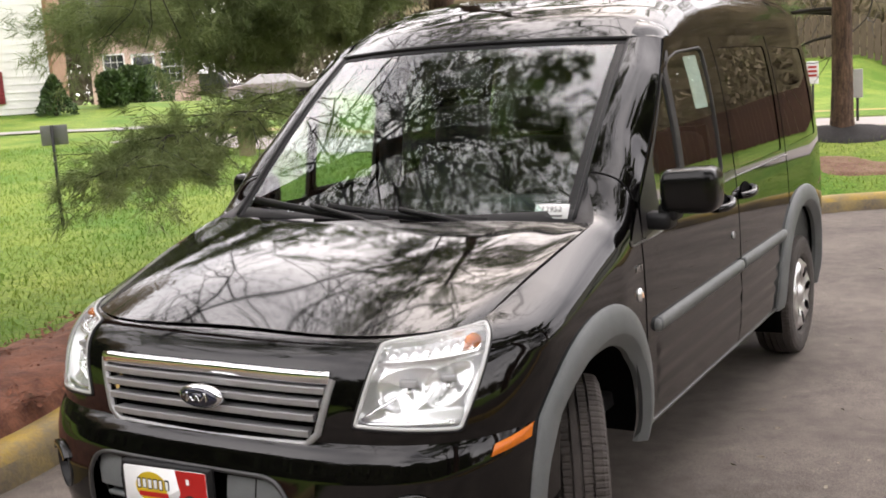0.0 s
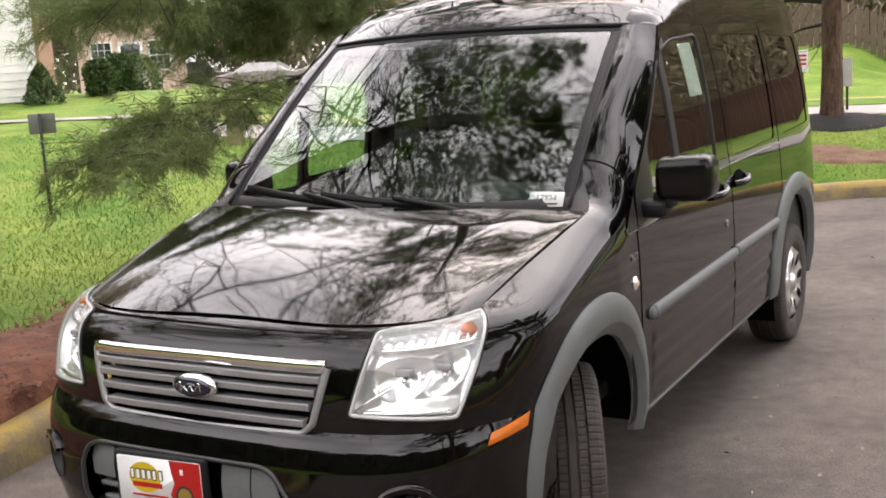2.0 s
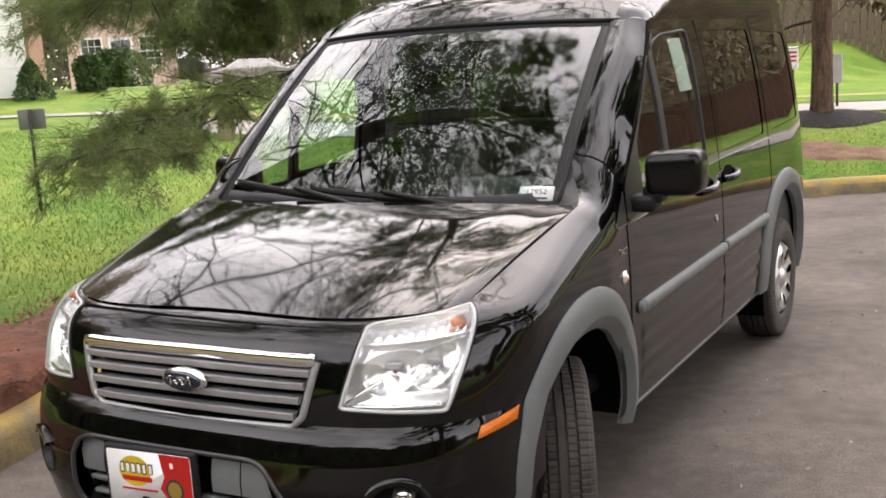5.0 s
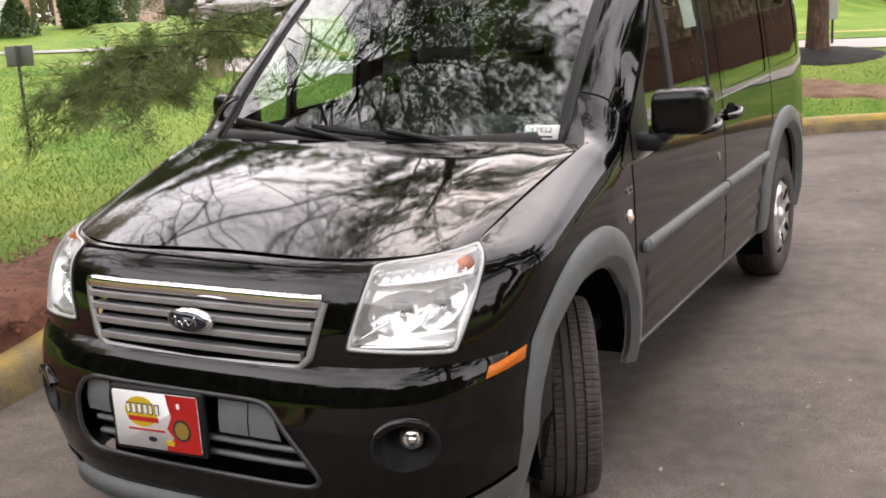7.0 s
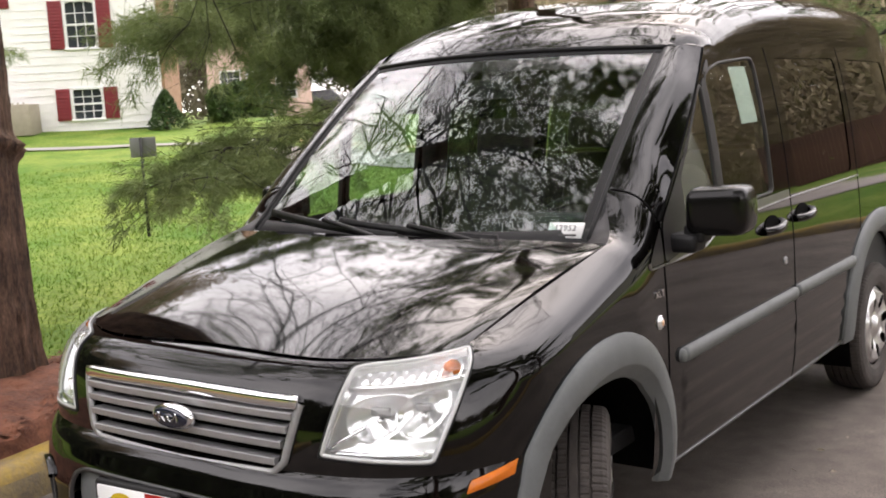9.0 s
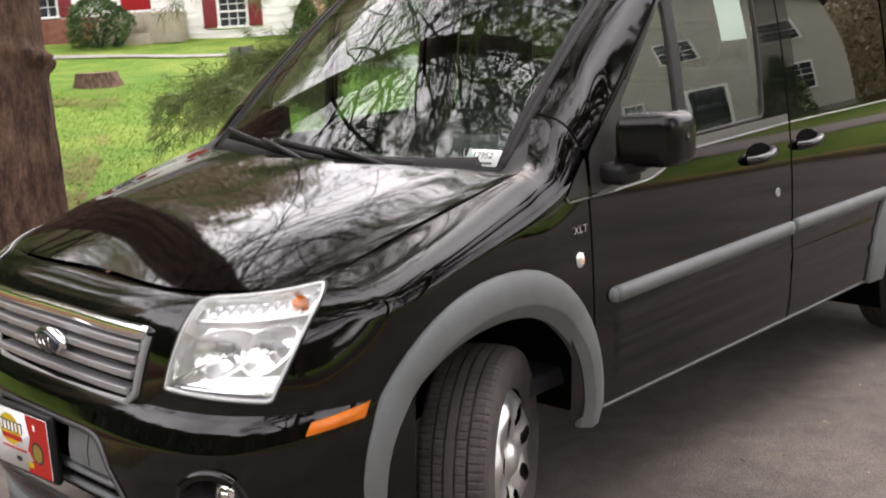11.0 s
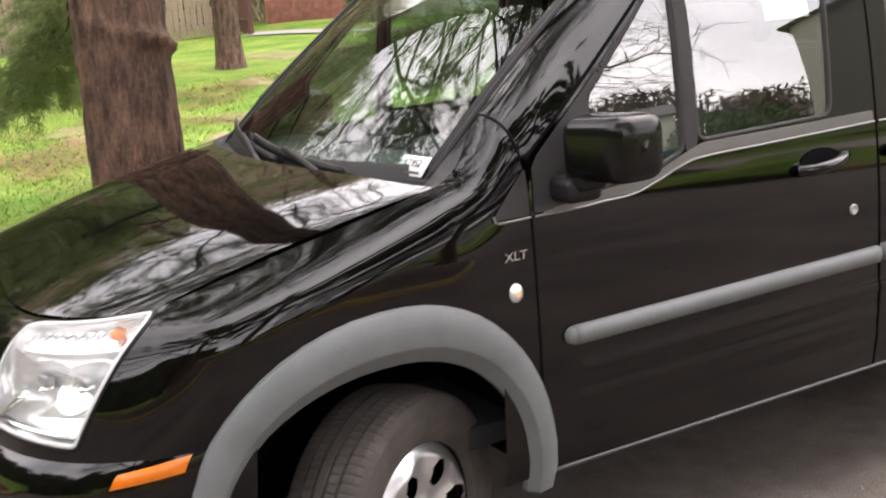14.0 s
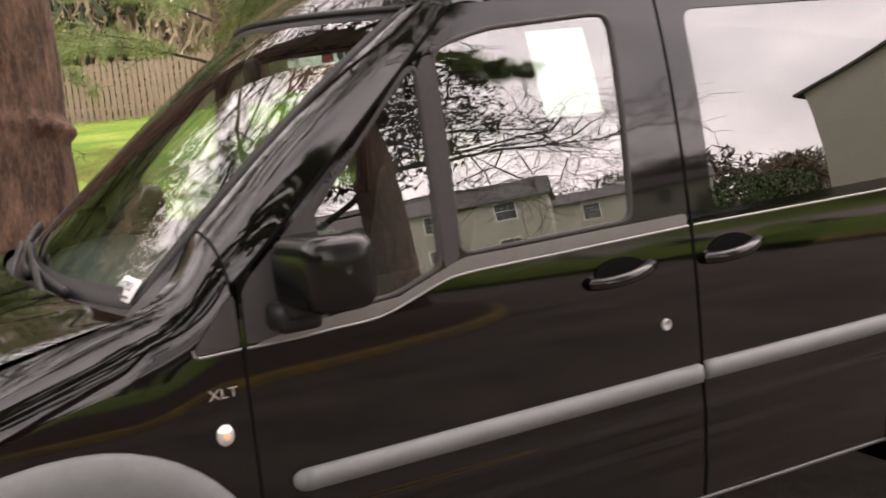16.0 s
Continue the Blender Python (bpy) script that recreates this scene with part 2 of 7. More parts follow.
def sweep(path, ring, up=(0, 0, 1), closed=False, scale=None, caps=True):
    """A section (list of (side, up) offsets) swept along a 3D path."""
    p = np.asarray(path, float)
    n, k = len(p), len(ring)
    v, f = [], []
    for i in range(n):
        a, b = (p[(i - 1) % n], p[(i + 1) % n]) if closed else (p[max(i - 1, 0)], p[min(i + 1, n - 1)])
        t = (b - a) / (np.linalg.norm(b - a) + 1e-12)
        s = np.cross(t, up)
        s /= np.linalg.norm(s) + 1e-12
        w = np.cross(s, t)
        r = 1.0 if scale is None else scale[i]
        v += [tuple(p[i] + r * (x * s + y * w)) for x, y in ring]
    for i in range(n if closed else n - 1):
        for j in range(k):
            f.append((i * k + j, i * k + (j + 1) % k, (i + 1) % n * k + (j + 1) % k, (i + 1) % n * k + j))
    if caps and not closed:
        f += [tuple(range(k - 1, -1, -1)), tuple(range((n - 1) * k, n * k))]
    return v, f


def disc_ring(r, k=8, flat=1.0):
    return [(r * math.cos(2 * math.pi * i / k), r * flat * math.sin(2 * math.pi * i / k)) for i in range(k)]


def ribbon(fn, path, width, lift, closed=False, out=1, thick=0.004):
    """A low strip laid on a surface along a path of (u, v), of that width in metres."""
    p = np.asarray(path, float)
    pts = np.array([fn(*q) for q in p])
    n = len(p)
    v, f = [], []
    for i in range(n):
        a, b = (pts[(i - 1) % n], pts[(i + 1) % n]) if closed else (pts[max(i - 1, 0)], pts[min(i + 1, n - 1)])
        t = (b - a) / (np.linalg.norm(b - a) + 1e-12)
        m = normal(fn, *p[i]) * out
        s = np.cross(t, m)
        s /= np.linalg.norm(s) + 1e-12
        for x, h in ((-0.5, -thick), (-0.42, lift), (0.42, lift), (0.5, -thick)):
            v.append(tuple(pts[i] + s * x * width + m * h))
    for i in range(n if closed else n - 1):
        j = (i + 1) % n
        f += [(4 * i + k, 4 * i + k + 1, 4 * j + k + 1, 4 * j + k) for k in range(3)]
    return v, f


def merge(*vf):
    v, f = [], []
    for a, b in vf:
        f += [tuple(k + len(v) for k in q) for q in b]
        v += list(a)
    return v, f


def box_vf(c, s, bevel=0.0, rz=0.0, rx=0.0, taper=1.0):
    """A box by its middle and size, edges rounded, top scaled by taper."""
    bm = bmesh.new()
    bmesh.ops.create_cube(bm, size=1)
    for v in bm.verts:
        k = taper if v.co.z > 0 else 1
        v.co = Vector((v.co.x * s[0] * k, v.co.y * s[1] * k, v.co.z * s[2]))
    if bevel:
        bmesh.ops.bevel(bm, geom=bm.edges[:], offset=bevel, segments=3, affect="EDGES", profile=0.5)
    m = pose(c[0], c[1], c[2], rx, 0, rz)
    out = [tuple(m @ v.co) for v in bm.verts], [tuple(v.index for v in f.verts) for f in bm.faces]
    bm.free()
    return out


def lathe(profile, k=48, gap=None):
    """A profile of (axis, radius) turned about the x axis."""
    v, f = [], []
    n = len(profile)
    for i in range(k):
        a = 2 * math.pi * i / k
        v += [(x, r * math.cos(a), r * math.sin(a)) for x, r in profile]
    for i in range(k):
        for j in range(n - 1):
            f.append((i * n + j, (i + 1) % k * n + j, (i + 1) % k * n + j + 1, i * n + j + 1))
    return v, f


def moved(vf, m):
    return [tuple(m @ Vector(a)) for a in vf[0]], vf[1]


def words(text, size, m, material, parent, name="lettering", depth=0.001, label=""):
    cu = bpy.data.curves.new(name, "FONT")
    cu.body, cu.size, cu.extrude, cu.align_x, cu.align_y = text, size, depth, "CENTER", "CENTER"
    tmp = bpy.data.objects.new("tmp", cu)
    scene.collection.objects.link(tmp)
    bpy.context.view_layer.update()
    me = bpy.data.meshes.new_from_object(tmp.evaluated_get(bpy.context.evaluated_depsgraph_get()))
    bpy.data.objects.remove(tmp)
    me.transform(m)
    me.materials.clear()
    me.materials.append(material)
    ob = new(name, me)
    ob.parent = parent
    if label:
        ob["label"] = label
    return ob


def lerp(table, x):
    t = np.asarray(table, float)
    return float(np.interp(x, t[:, 0], t[:, 1]))


def ease(a, b, x):
    t = min(1.0, max(0.0, (x - a) / (b - a)))
    return t * t * (3 - 2 * t)


# ---- the van's shape: front at y = 0, the driver's side at +x ----
AXLE_F, AXLE_R, TYRE = 0.80, 3.712, 0.324
CORNER, YC, HALF = 3.7, 0.75, 0.885


def plan(front, half, p=CORNER):
    """The outline seen from above, from the nose's middle to the side, by its length in metres."""
    b = YC - front
    pts = [(half * math.sin(a) ** (2 / p), YC - b * math.cos(a) ** (2 / p)) for a in np.linspace(0, math.pi / 2, 400)]
    pts += [(half, YC + 0.1), (half, 1.3)]
    q = np.array(pts)
    return np.concatenate([[0], np.cumsum(np.linalg.norm(np.diff(q, axis=0), axis=1))]), q


PLAN_S, PLAN_Q = plan(-0.035, HALF)
Z_SPLIT = 0.665


def nose_base(s):
    g = -1 if s < 0 else 1
    s = abs(s)
    return g * np.interp(s, PLAN_S, PLAN_Q[:, 0]), np.interp(s, PLAN_S, PLAN_Q[:, 1])


EDGE_Z = [(0.05, 0.925), (0.2, 0.936), (0.313, 0.947), (0.384, 0.965), (0.575, 1.018), (0.876, 1.093), (1.0, 1.124), (1.185, 1.158), (1.3, 1.17)]


FOOT = 0.955


def hood_edge(s):
    """The upper edge of nose and wings, where the hood begins; past the hood it climbs along the windscreen."""
    x, y = nose_base(s)
    yt = y + 0.145 * (1 - ease(-0.03, 0.5, y)) * (1 - 0.25 * ease(0, 0.6, abs(x)))
    out = 0.068 * min(1.0, max(0.0, (y - 0.29) / 0.695))
    T = np.array([min(abs(x) * 0.856, 0.727) + out, yt, lerp(EDGE_Z, yt)])
    if y > FOOT:
        q = (y - FOOT) / (1.185 - FOOT)
        k = ease(0.0, 1.0, q)
        T = T * (1 - k) + (shield(1, 0.2 * min(q, 1.1)) + np.array([0.003, -0.003, 0.003])) * k
    return np.array([math.copysign(T[0], x), T[1], T[2]])


def nose(s, v):
    """Nose, lamps and wings above the bumper: v runs from the bumper (0) to the hood's edge (1)."""
    x, y = nose_base(s)
    T = hood_edge(s)
    B = np.array([x, y, Z_SPLIT])
    side = ease(0.18, 0.45, y)
    c1 = B + np.array([x * 0.006 * side, 0.015 * (1 - side), 0.16 + 0.05 * side])
    c2 = np.array([T[0] + (x - T[0]) * (0.75 + 0.17 * side), T[1] - (T[1] - y) * 0.75 * (1 - side), T[2] - 0.025])
    a = 1 - v
    P = a ** 3 * B + 3 * a * a * v * c1 + 3 * a * v * v * c2 + v ** 3 * T
    if side <= 0:
        return P
    # the wing's flank stands upright, then rolls over a soft shoulder to the hood's edge
    g = math.copysign(1, x)
    flank = lambda z: abs(x) + lerp(SIDE_X, z) - lerp(SIDE_X, Z_SPLIT) + 0.004 * ease(0.8, 1.15, y) + 0.011 * max(0.0, 1 - ((z - 0.87) / 0.205) ** 2) * (1 - ease(0.95, 1.18, y))
    f = ease(FOOT - 0.06, 1.185, y)
    zs = T[2] - 0.118 if y < 0.85 else lerp(EDGE_Z, y) - 0.118 + 0.003 * f
    k = 0.55
    if v < k:
        z = Z_SPLIT + (zs - Z_SPLIT) * v / k
        Q = np.array([g * flank(z), y, z])
    else:
        w = (v - k) / (1 - k)
        e = radians(24 - 20 * f)
        L = math.hypot(flank(zs) - abs(T[0]), T[2] - zs)
        d, h = (0.36 + 0.10 * f) * L, (0.42 + 0.14 * f) * L
        p = [np.array(q) for q in ((flank(zs), zs), (flank(zs) + (flank(zs) - flank(zs - 0.06)) * h / 0.06, zs + h), (abs(T[0]) + math.cos(e) * d, T[2] - math.sin(e) * d), (abs(T[0]), T[2]))]
        b = 1 - w
        q = b ** 3 * p[0] + 3 * b * b * w * p[1] + 3 * b * w * w * p[2] + w ** 3 * p[3]
        Q = np.array([g * q[0], y + (T[1] - y) * w, q[1]])
    return P * (1 - side) + Q * side


FRONT_Y = [(0.16, -0.02), (0.28, -0.07), (0.40, -0.098), (0.50, -0.10), (0.58, -0.085), (0.63, -0.068), (0.655, -0.05), (0.67, -0.03)]
FRONT_X = [(0.16, 0.80), (0.28, 0.855), (0.42, 0.885), (0.6, 0.89), (0.67, 0.884)]


def bumper(s, z):
    """The front bumper: s as a share (0 middle, 1 side at the wheel arch)."""
    g = -1 if s < 0 else 1
    f, h = lerp(FRONT_Y, z), lerp(FRONT_X, z)
    # metres along the base outline, scaled to this height's outline
    x, y = nose_base(abs(s))
    k = (YC - y) / (YC + 0.035)
    return np.array([g * x * h / HALF, YC - k * (YC - f) if y < YC else y, z])


SIDE_X = [(0.30, 0.855), (0.37, 0.868), (0.42, 0.878), (0.55, 0.886), (0.70, 0.890), (0.85, 0.889), (0.95, 0.886), (1.03, 0.881), (1.10, 0.875), (1.15, 0.870), (1.3, 0.852), (1.45, 0.829), (1.6, 0.798), (1.72, 0.766)]
SIDE_X = [tuple(q) for q in smooth_path(SIDE_X, 10)]


def side(y, z):
    """The driver's side from the wing to the tail."""
    x = lerp(SIDE_X, z)
    rib = (0.0058 * math.exp(-((z - 0.622) / 0.026) ** 2) + 0.0050 * math.exp(-((z - 0.546) / 0.024) ** 2) + 0.0036 * math.exp(-((z - 0.478) / 0.022) ** 2)) * ease(1.285, 1.31, y) * (1 - ease(3.08, 3.16, y))
    tail = 0.0
    if y > 3.9:
        k = (y - 3.9) / 0.6
        tail = 0.05 * k * k + 0.14 * max(0.0, k - 0.6) ** 2 * 6
    return np.array([x + rib - tail - 0.012 * ease(2.6, 4.3, y), y, z])


ROOF_Z = [(1.75, 1.732), (1.80, 1.768), (1.88, 1.822), (1.98, 1.868), (2.12, 1.912), (2.35, 1.952), (2.8, 1.985), (3.6, 1.985), (4.3, 1.94), (4.45, 1.90)]


def roof(x, y):
    """The roof by a share across (-1 to 1) and a place along it; its front follows the bowed windscreen."""
    g = -1 if x < 0 else 1
    u = abs(x)
    zt = lerp(ROOF_Z, y)
    ze = min(1.70, zt - 0.028)
    B, c1, c2, T = np.array([0.77, ze]), np.array([0.756, ze + (zt - ze) * 0.88]), np.array([0.64, zt - 0.006]), np.array([0.0, zt])
    a, b = u, 1 - u
    q = a ** 3 * B + 3 * a * a * b * c1 + 3 * a * b * b * c2 + b ** 3 * T
    q[0] *= 1 - (0.889 - side(max(y, 2.0), 0.85)[0]) / 0.77
    bow = 0.15 * (1 - (q[0] / 0.655) ** 2) * (1 - ease(1.75, 2.7, y))
    return np.array([g * q[0], y - bow, q[1]])


def shield(u, t):
    """The windscreen: u across (-1 to 1), t from the scuttle up to the roof."""
    w = 0.715 + (0.655 - 0.715) * t
    x = u * w
    y0, y1 = 0.90 + 0.115 * u * u, 1.60 + 0.15 * u * u
    z0, z1 = 1.112 + 0.012 * u * u, 1.728 - 0.018 * u * u
    return np.array([x, y0 + (y1 - y0) * t, z0 + (z1 - z0) * t + 0.028 * 4 * t * (1 - t)])


def bonnet(u, w):
    """The hood: u across, w from its front edge to the scuttle."""
    s = abs(u)
    F = hood_edge(float(np.interp(0.727 * s, EDGE_X, EDGE_S)))
    R = np.array([0.794 * s, 0.985 - 0.145 * (1 - s * s), 1.120])
    P = F + (R - F) * w
    crown = (0.034 - 0.012 * w) * (1 - s ** 2.8) * ease(-0.25, 0.55, w) + 0.012 * 4 * w * (1 - w)
    fold = 0.60 + 0.14 * w
    crease = -0.012 * max(0.0, (s - fold) / (1 - fold)) ** 1.6 * ease(0, 0.35, w) * (1 - ease(0.75, 1.0, s) * 0.999)
    return np.array([math.copysign(1, u) * P[0], P[1], P[2] + crown + crease])


HL_S = float(np.interp(0.29, PLAN_Q[:, 1], PLAN_S))
EDGE_S = np.linspace(0, HL_S, 200)
EDGE_X = np.array([hood_edge(a)[0] for a in EDGE_S])


def rounded(poly, r=0.03, k=5):
    """An outline with its corners rounded."""
    q = []
    n = len(poly)
    for i in range(n):
        a, b, c = (np.array(poly[(i + d) % n], float) for d in (-1, 0, 1))
        u, w = a - b, c - b
        rr = r[i] if isinstance(r, (list, tuple)) else r
        ra, rc = min(rr, np.linalg.norm(u) * 0.45), min(rr, np.linalg.norm(w) * 0.45)
        p0, p1 = b + u / np.linalg.norm(u) * ra, b + w / np.linalg.norm(w) * rc
        q += [tuple((1 - t) ** 2 * p0 + 2 * t * (1 - t) * b + t * t * p1) for t in np.linspace(0, 1, k)]
    return q



def s_at(y):
    """The length along the outline at a place on the side."""
    k = np.argmax(PLAN_Q[:, 1] > -0.034)
    return float(np.interp(y, PLAN_Q[k:, 1], PLAN_S[k:]))


def s_of_x(x):
    return float(np.interp(x, PLAN_Q[:380, 0], PLAN_S[:380]))


def v_at(s, z):
    v = np.linspace(0, 1, 60)
    return float(np.interp(z, [nose(s, a)[2] for a in v], v))


def arch(cy, z0, front, back, rise, drop=0.0, n=28, p=2.15):
    """A wheel arch from its front foot over the top to its rear foot, as (y, z)."""
    pts = []
    for a in np.linspace(0, math.pi, n):
        c, d = math.cos(a), math.sin(a)
        r = front if c > 0 else back
        pts.append((cy - math.copysign(abs(c) ** (2 / p), c) * r, z0 + d ** (2 / p) * rise))
    return pts


van = tagged(new("parked_van"), "glossy black passenger van with grey cladding parked at the kerb", "van")


def both(name, vf, material, label="", parent=None, smooth=True):
    """A part on the driver's side and its mirror image on the other."""
    a = link(name, *vf, material, parent or van, label, smooth)
    b = link(name, *flip(*vf), material, parent or van, label, smooth)
    return a, b


# arches in (y, z)
F_OUT, F_IN = arch(0.80, 0.40, 0.515, 0.425, 0.487), arch(0.795, 0.40, 0.43, 0.35, 0.352)
R_OUT, R_IN = arch(3.70, 0.40, 0.62, 0.50, 0.52), arch(3.70, 0.40, 0.43, 0.40, 0.40)
F_MID = [((a[0] + b[0]) / 2, (a[1] + b[1]) / 2) for a, b in zip(F_OUT, F_IN)]
R_MID = [((a[0] + b[0]) / 2, (a[1] + b[1]) / 2) for a, b in zip(R_OUT, R_IN)]

# ---- lamps outline on the nose, (s, v) ----
LAMP4 = [(s_of_x(0.487), 0.10), (s_of_x(0.752), 0.06), (HL_S - 0.005, 0.985), (s_of_x(0.60), 0.935)]
GRILLE = [(-s_of_x(0.352), -0.02), (s_of_x(0.352), -0.02), (s_of_x(0.435), 0.47), (-s_of_x(0.435), 0.47)]

arch_sv = [(s_at(y), v_at(s_at(y), z)) for y, z in F_MID if z > Z_SPLIT]
arch_hole = [(arch_sv[0][0], -0.2)] + arch_sv + [(arch_sv[-1][0], -0.2)]
LAMPR = rounded(LAMP4, [0.016, 0.02, 0.02, 0.085], 8)

def in_edge(v):
    """The lamp's inner edge at a height."""
    return LAMP4[0][0] + (LAMP4[3][0] - LAMP4[0][0]) * (v - LAMP4[0][1]) / (LAMP4[3][1] - LAMP4[0][1])


# front face between the lamps, below the hood
E0, E48 = LAMP4[0][0], in_edge(0.48)
face = [(-E0, 0.0), (E0, 0.0), (E0, 0.1), (E48, 0.48), (-E48, 0.48), (-E0, 0.1)]
link("grille_surround", *skin(nose, -E48, E48, 111, 0.0, 0.48, 40, holes=[GRILLE], only=face), PAINT, van)
# the hood's nose and the hood itself
cap = [(E48, 0.48), (0.5 * (LAMP4[3][0] + LAMP4[2][0]), 0.80), LAMP4[2], (HL_S, 1.0)]
cap = cap + [(-a, b) for a, b in reversed(cap)]
hood_nose = skin(nose, -HL_S, HL_S, 161, 0.48, 1.0, 50, holes=[LAMPR, [(-a, b) for a, b in LAMPR]], only=cap)
hood_top = skin(bonnet, -1, 1, 81, 0, 1, 50)
hood = link("hood", *merge(hood_nose, hood_top), PAINT, van, "glossy black hood with raised side creases")
# wings
S_DOOR = s_at(1.189)
wing = [(LAMP4[1][0], 0.0), (S_DOOR, 0.0), (S_DOOR, 1.0), (HL_S, 1.0), LAMP4[2], LAMP4[1]]
both("front_wing", merge(skin(nose, LAMP4[1][0], S_DOOR, 110, 0.0, 1.0, 60, holes=[arch_hole], only=wing), skin(side, 1.08, 1.185, 8, 0.37, 0.67, 12)), PAINT)
both("lamp_sill", skin(nose, E0, LAMP4[1][0], 20, 0.0, 0.1, 8, only=[(E0, 0.0), (LAMP4[1][0], 0.0), LAMP4[1], LAMP4[0]]), PAINT)

# ---- front bumper ----
s_arch = s_at(0.47)
s_b = lambda x: s_of_x(x)
LOWER = [(-s_b(0.455), 0.37), (-s_b(0.42), 0.330), (s_b(0.40), 0.328), (s_b(0.43), 0.36), (s_b(0.29), 0.545), (s_b(0.25), 0.57), (-s_b(0.38), 0.57), (-s_b(0.43), 0.545), (-s_b(0.455), 0.48)]
LOWER = rounded(LOWER, 0.045)
FOG = [(s_b(0.655) + 0.082 * math.cos(a), 0.462 + 0.068 * math.sin(a)) for a in np.linspace(0, 2 * math.pi, 24, endpoint=False)]
FOGM = [(-a, b) for a, b in FOG]
bump = link("front_bumper", *skin(bumper, -s_arch, s_arch, 170, 0.20, 0.668, 56, holes=[LOWER, FOG, FOGM]), PAINT, van, "glossy black front bumper with lower air intake")
# grey lip under the bumper
lip = [bumper(s, 0.20) + np.array([0, -0.004, -0.02]) for s in np.linspace(-s_at(0.40), s_at(0.40), 60)]
link("bumper_lip", *sweep(lip, [(-0.03, -0.03), (0.012, -0.03), (0.014, 0.035), (-0.03, 0.035)]), CLAD, van, "matt grey lip below the bumper")
both("corner_valance", fill(bumper, [(s_at(0.03), 0.205), (s_at(0.34), 0.205), (s_at(0.34), 0.315), (s_at(0.03), 0.235)], 16, 6, lift=0.007), CLAD, "matt grey valance running into the wheel arch")
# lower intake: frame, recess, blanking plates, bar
# a near-black sheet at the back; the recess's shade is in its colour
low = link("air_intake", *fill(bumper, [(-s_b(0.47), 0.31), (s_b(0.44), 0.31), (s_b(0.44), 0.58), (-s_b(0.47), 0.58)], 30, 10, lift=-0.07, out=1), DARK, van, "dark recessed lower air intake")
link("intake_frame", *ribbon(bumper, dense([(a, b) for a, b in LOWER], 0.015, True), 0.013, 0.006, closed=True), GLOSSTRIM, low, "dark moulded frame")
for x0, x1 in ((-0.43, -0.33), (0.09, 0.19), (0.195, 0.30)):
    top = 0.555
    link("blanking_plate", *fill(bumper, [(s_b(abs(x0)) * np.sign(x0), 0.455), (s_b(abs(x1)) * np.sign(x1), 0.455), (s_b(abs(x1) - (0.03 if x1 > 0.25 else 0)) * np.sign(x1), top), (s_b(abs(x0)) * np.sign(x0), top)], 8, 6, lift=-0.02), CLAD, low)
for z in (0.43, 0.385):
    link("intake_bar", *sweep([bumper(s, z) + np.array([0, 0.035, 0]) for s in np.linspace(-s_b(0.40), s_b(0.40) - (0.43 - z) * 0, 24)], [(-0.012, -0.006), (0.012, -0.006), (0.012, 0.006), (-0.012, 0.006)]), CLAD, low)
# fog lamps
for g in (1, -1):
    cx, cy, cz = bumper(s_b(0.655), 0.462)
    nrm = Vector(normal(bumper, s_b(0.655), 0.462))
    if nrm.y > 0:
        nrm.negate()
    q = nrm.to_track_quat("X", "Z").to_matrix().to_4x4()
    m = Matrix.Translation(Vector((cx, cy, cz)) - nrm * 0.010) @ q
    bowl = moved(lathe([(-0.075, 0.0), (-0.07, 0.05), (0.0, 0.08), (0.006, 0.085), (0.004, 0.094), (-0.004, 0.096)], 36), m @ Matrix.Diagonal((1, 1, 0.84, 1)))
    eye = moved(lathe([(0.0, 0.0), (-0.004, 0.02), (-0.012, 0.031), (-0.03, 0.035), (-0.05, 0.03)], 24), m @ Matrix.Translation((-0.02, 0.018, 0.008)))
    eye2 = moved(lathe([(0.002, 0.0), (0.0, 0.012), (-0.012, 0.017)], 20), m @ Matrix.Translation((-0.017, 0.018, 0.008)))
    brow = [FOG[i] for i in range(3, 11)]
    bv = ribbon(bumper, smooth_path([(a, b + 0.006) for a, b in brow], 4), 0.024, 0.014)
    if g < 0:
        bowl, eye, eye2, bv = flip(*bowl), flip(*eye), flip(*eye2), flip(*bv)
    fog = link("fog_lamp", *bowl, TRIM, van, "round fog lamp recessed in the bumper")
    link("fog_glass", *eye, REFLECTOR, fog)
    link("fog_bulb", *eye2, CHROME, fog)
    link("fog_brow", *bv, PAINT, fog)

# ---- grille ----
# the backing sheet carries the shade behind the slats in its colour
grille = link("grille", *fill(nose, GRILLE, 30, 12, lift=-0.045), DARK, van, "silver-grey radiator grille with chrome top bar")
for k in range(4):
    v0 = 0.035 + k * 0.103
    half = 0.357 + 0.08 * (v0 / 0.47)
    pts = [nose(s, v0 + 0.02) + np.array([0, -0.004, 0]) for s in np.linspace(-s_of_x(half), s_of_x(half), 40)]
    link("slat", *sweep(pts, [(-0.03, -0.008), (0.009, -0.0105), (0.011, -0.009), (0.012, 0.007), (0.009, 0.009), (-0.03, 0.006)]), SLATGREY, grille, smooth=False)
edge = dense([(-s_of_x(0.437), 0.46), (-s_of_x(0.405), 0.2), (-s_of_x(0.385), 0.05), (-s_of_x(0.35), -0.015), (0, -0.03), (s_of_x(0.35), -0.015), (s_of_x(0.385), 0.05), (s_of_x(0.405), 0.2), (s_of_x(0.437), 0.46)], 0.02)
link("grille_frame", *ribbon(nose, edge, 0.020, 0.010), SLATGREY, grille)
bar = [nose(s, 0.475) + np.array([0, -0.006, 0.0]) for s in np.linspace(-s_of_x(0.432), s_of_x(0.432), 40)]
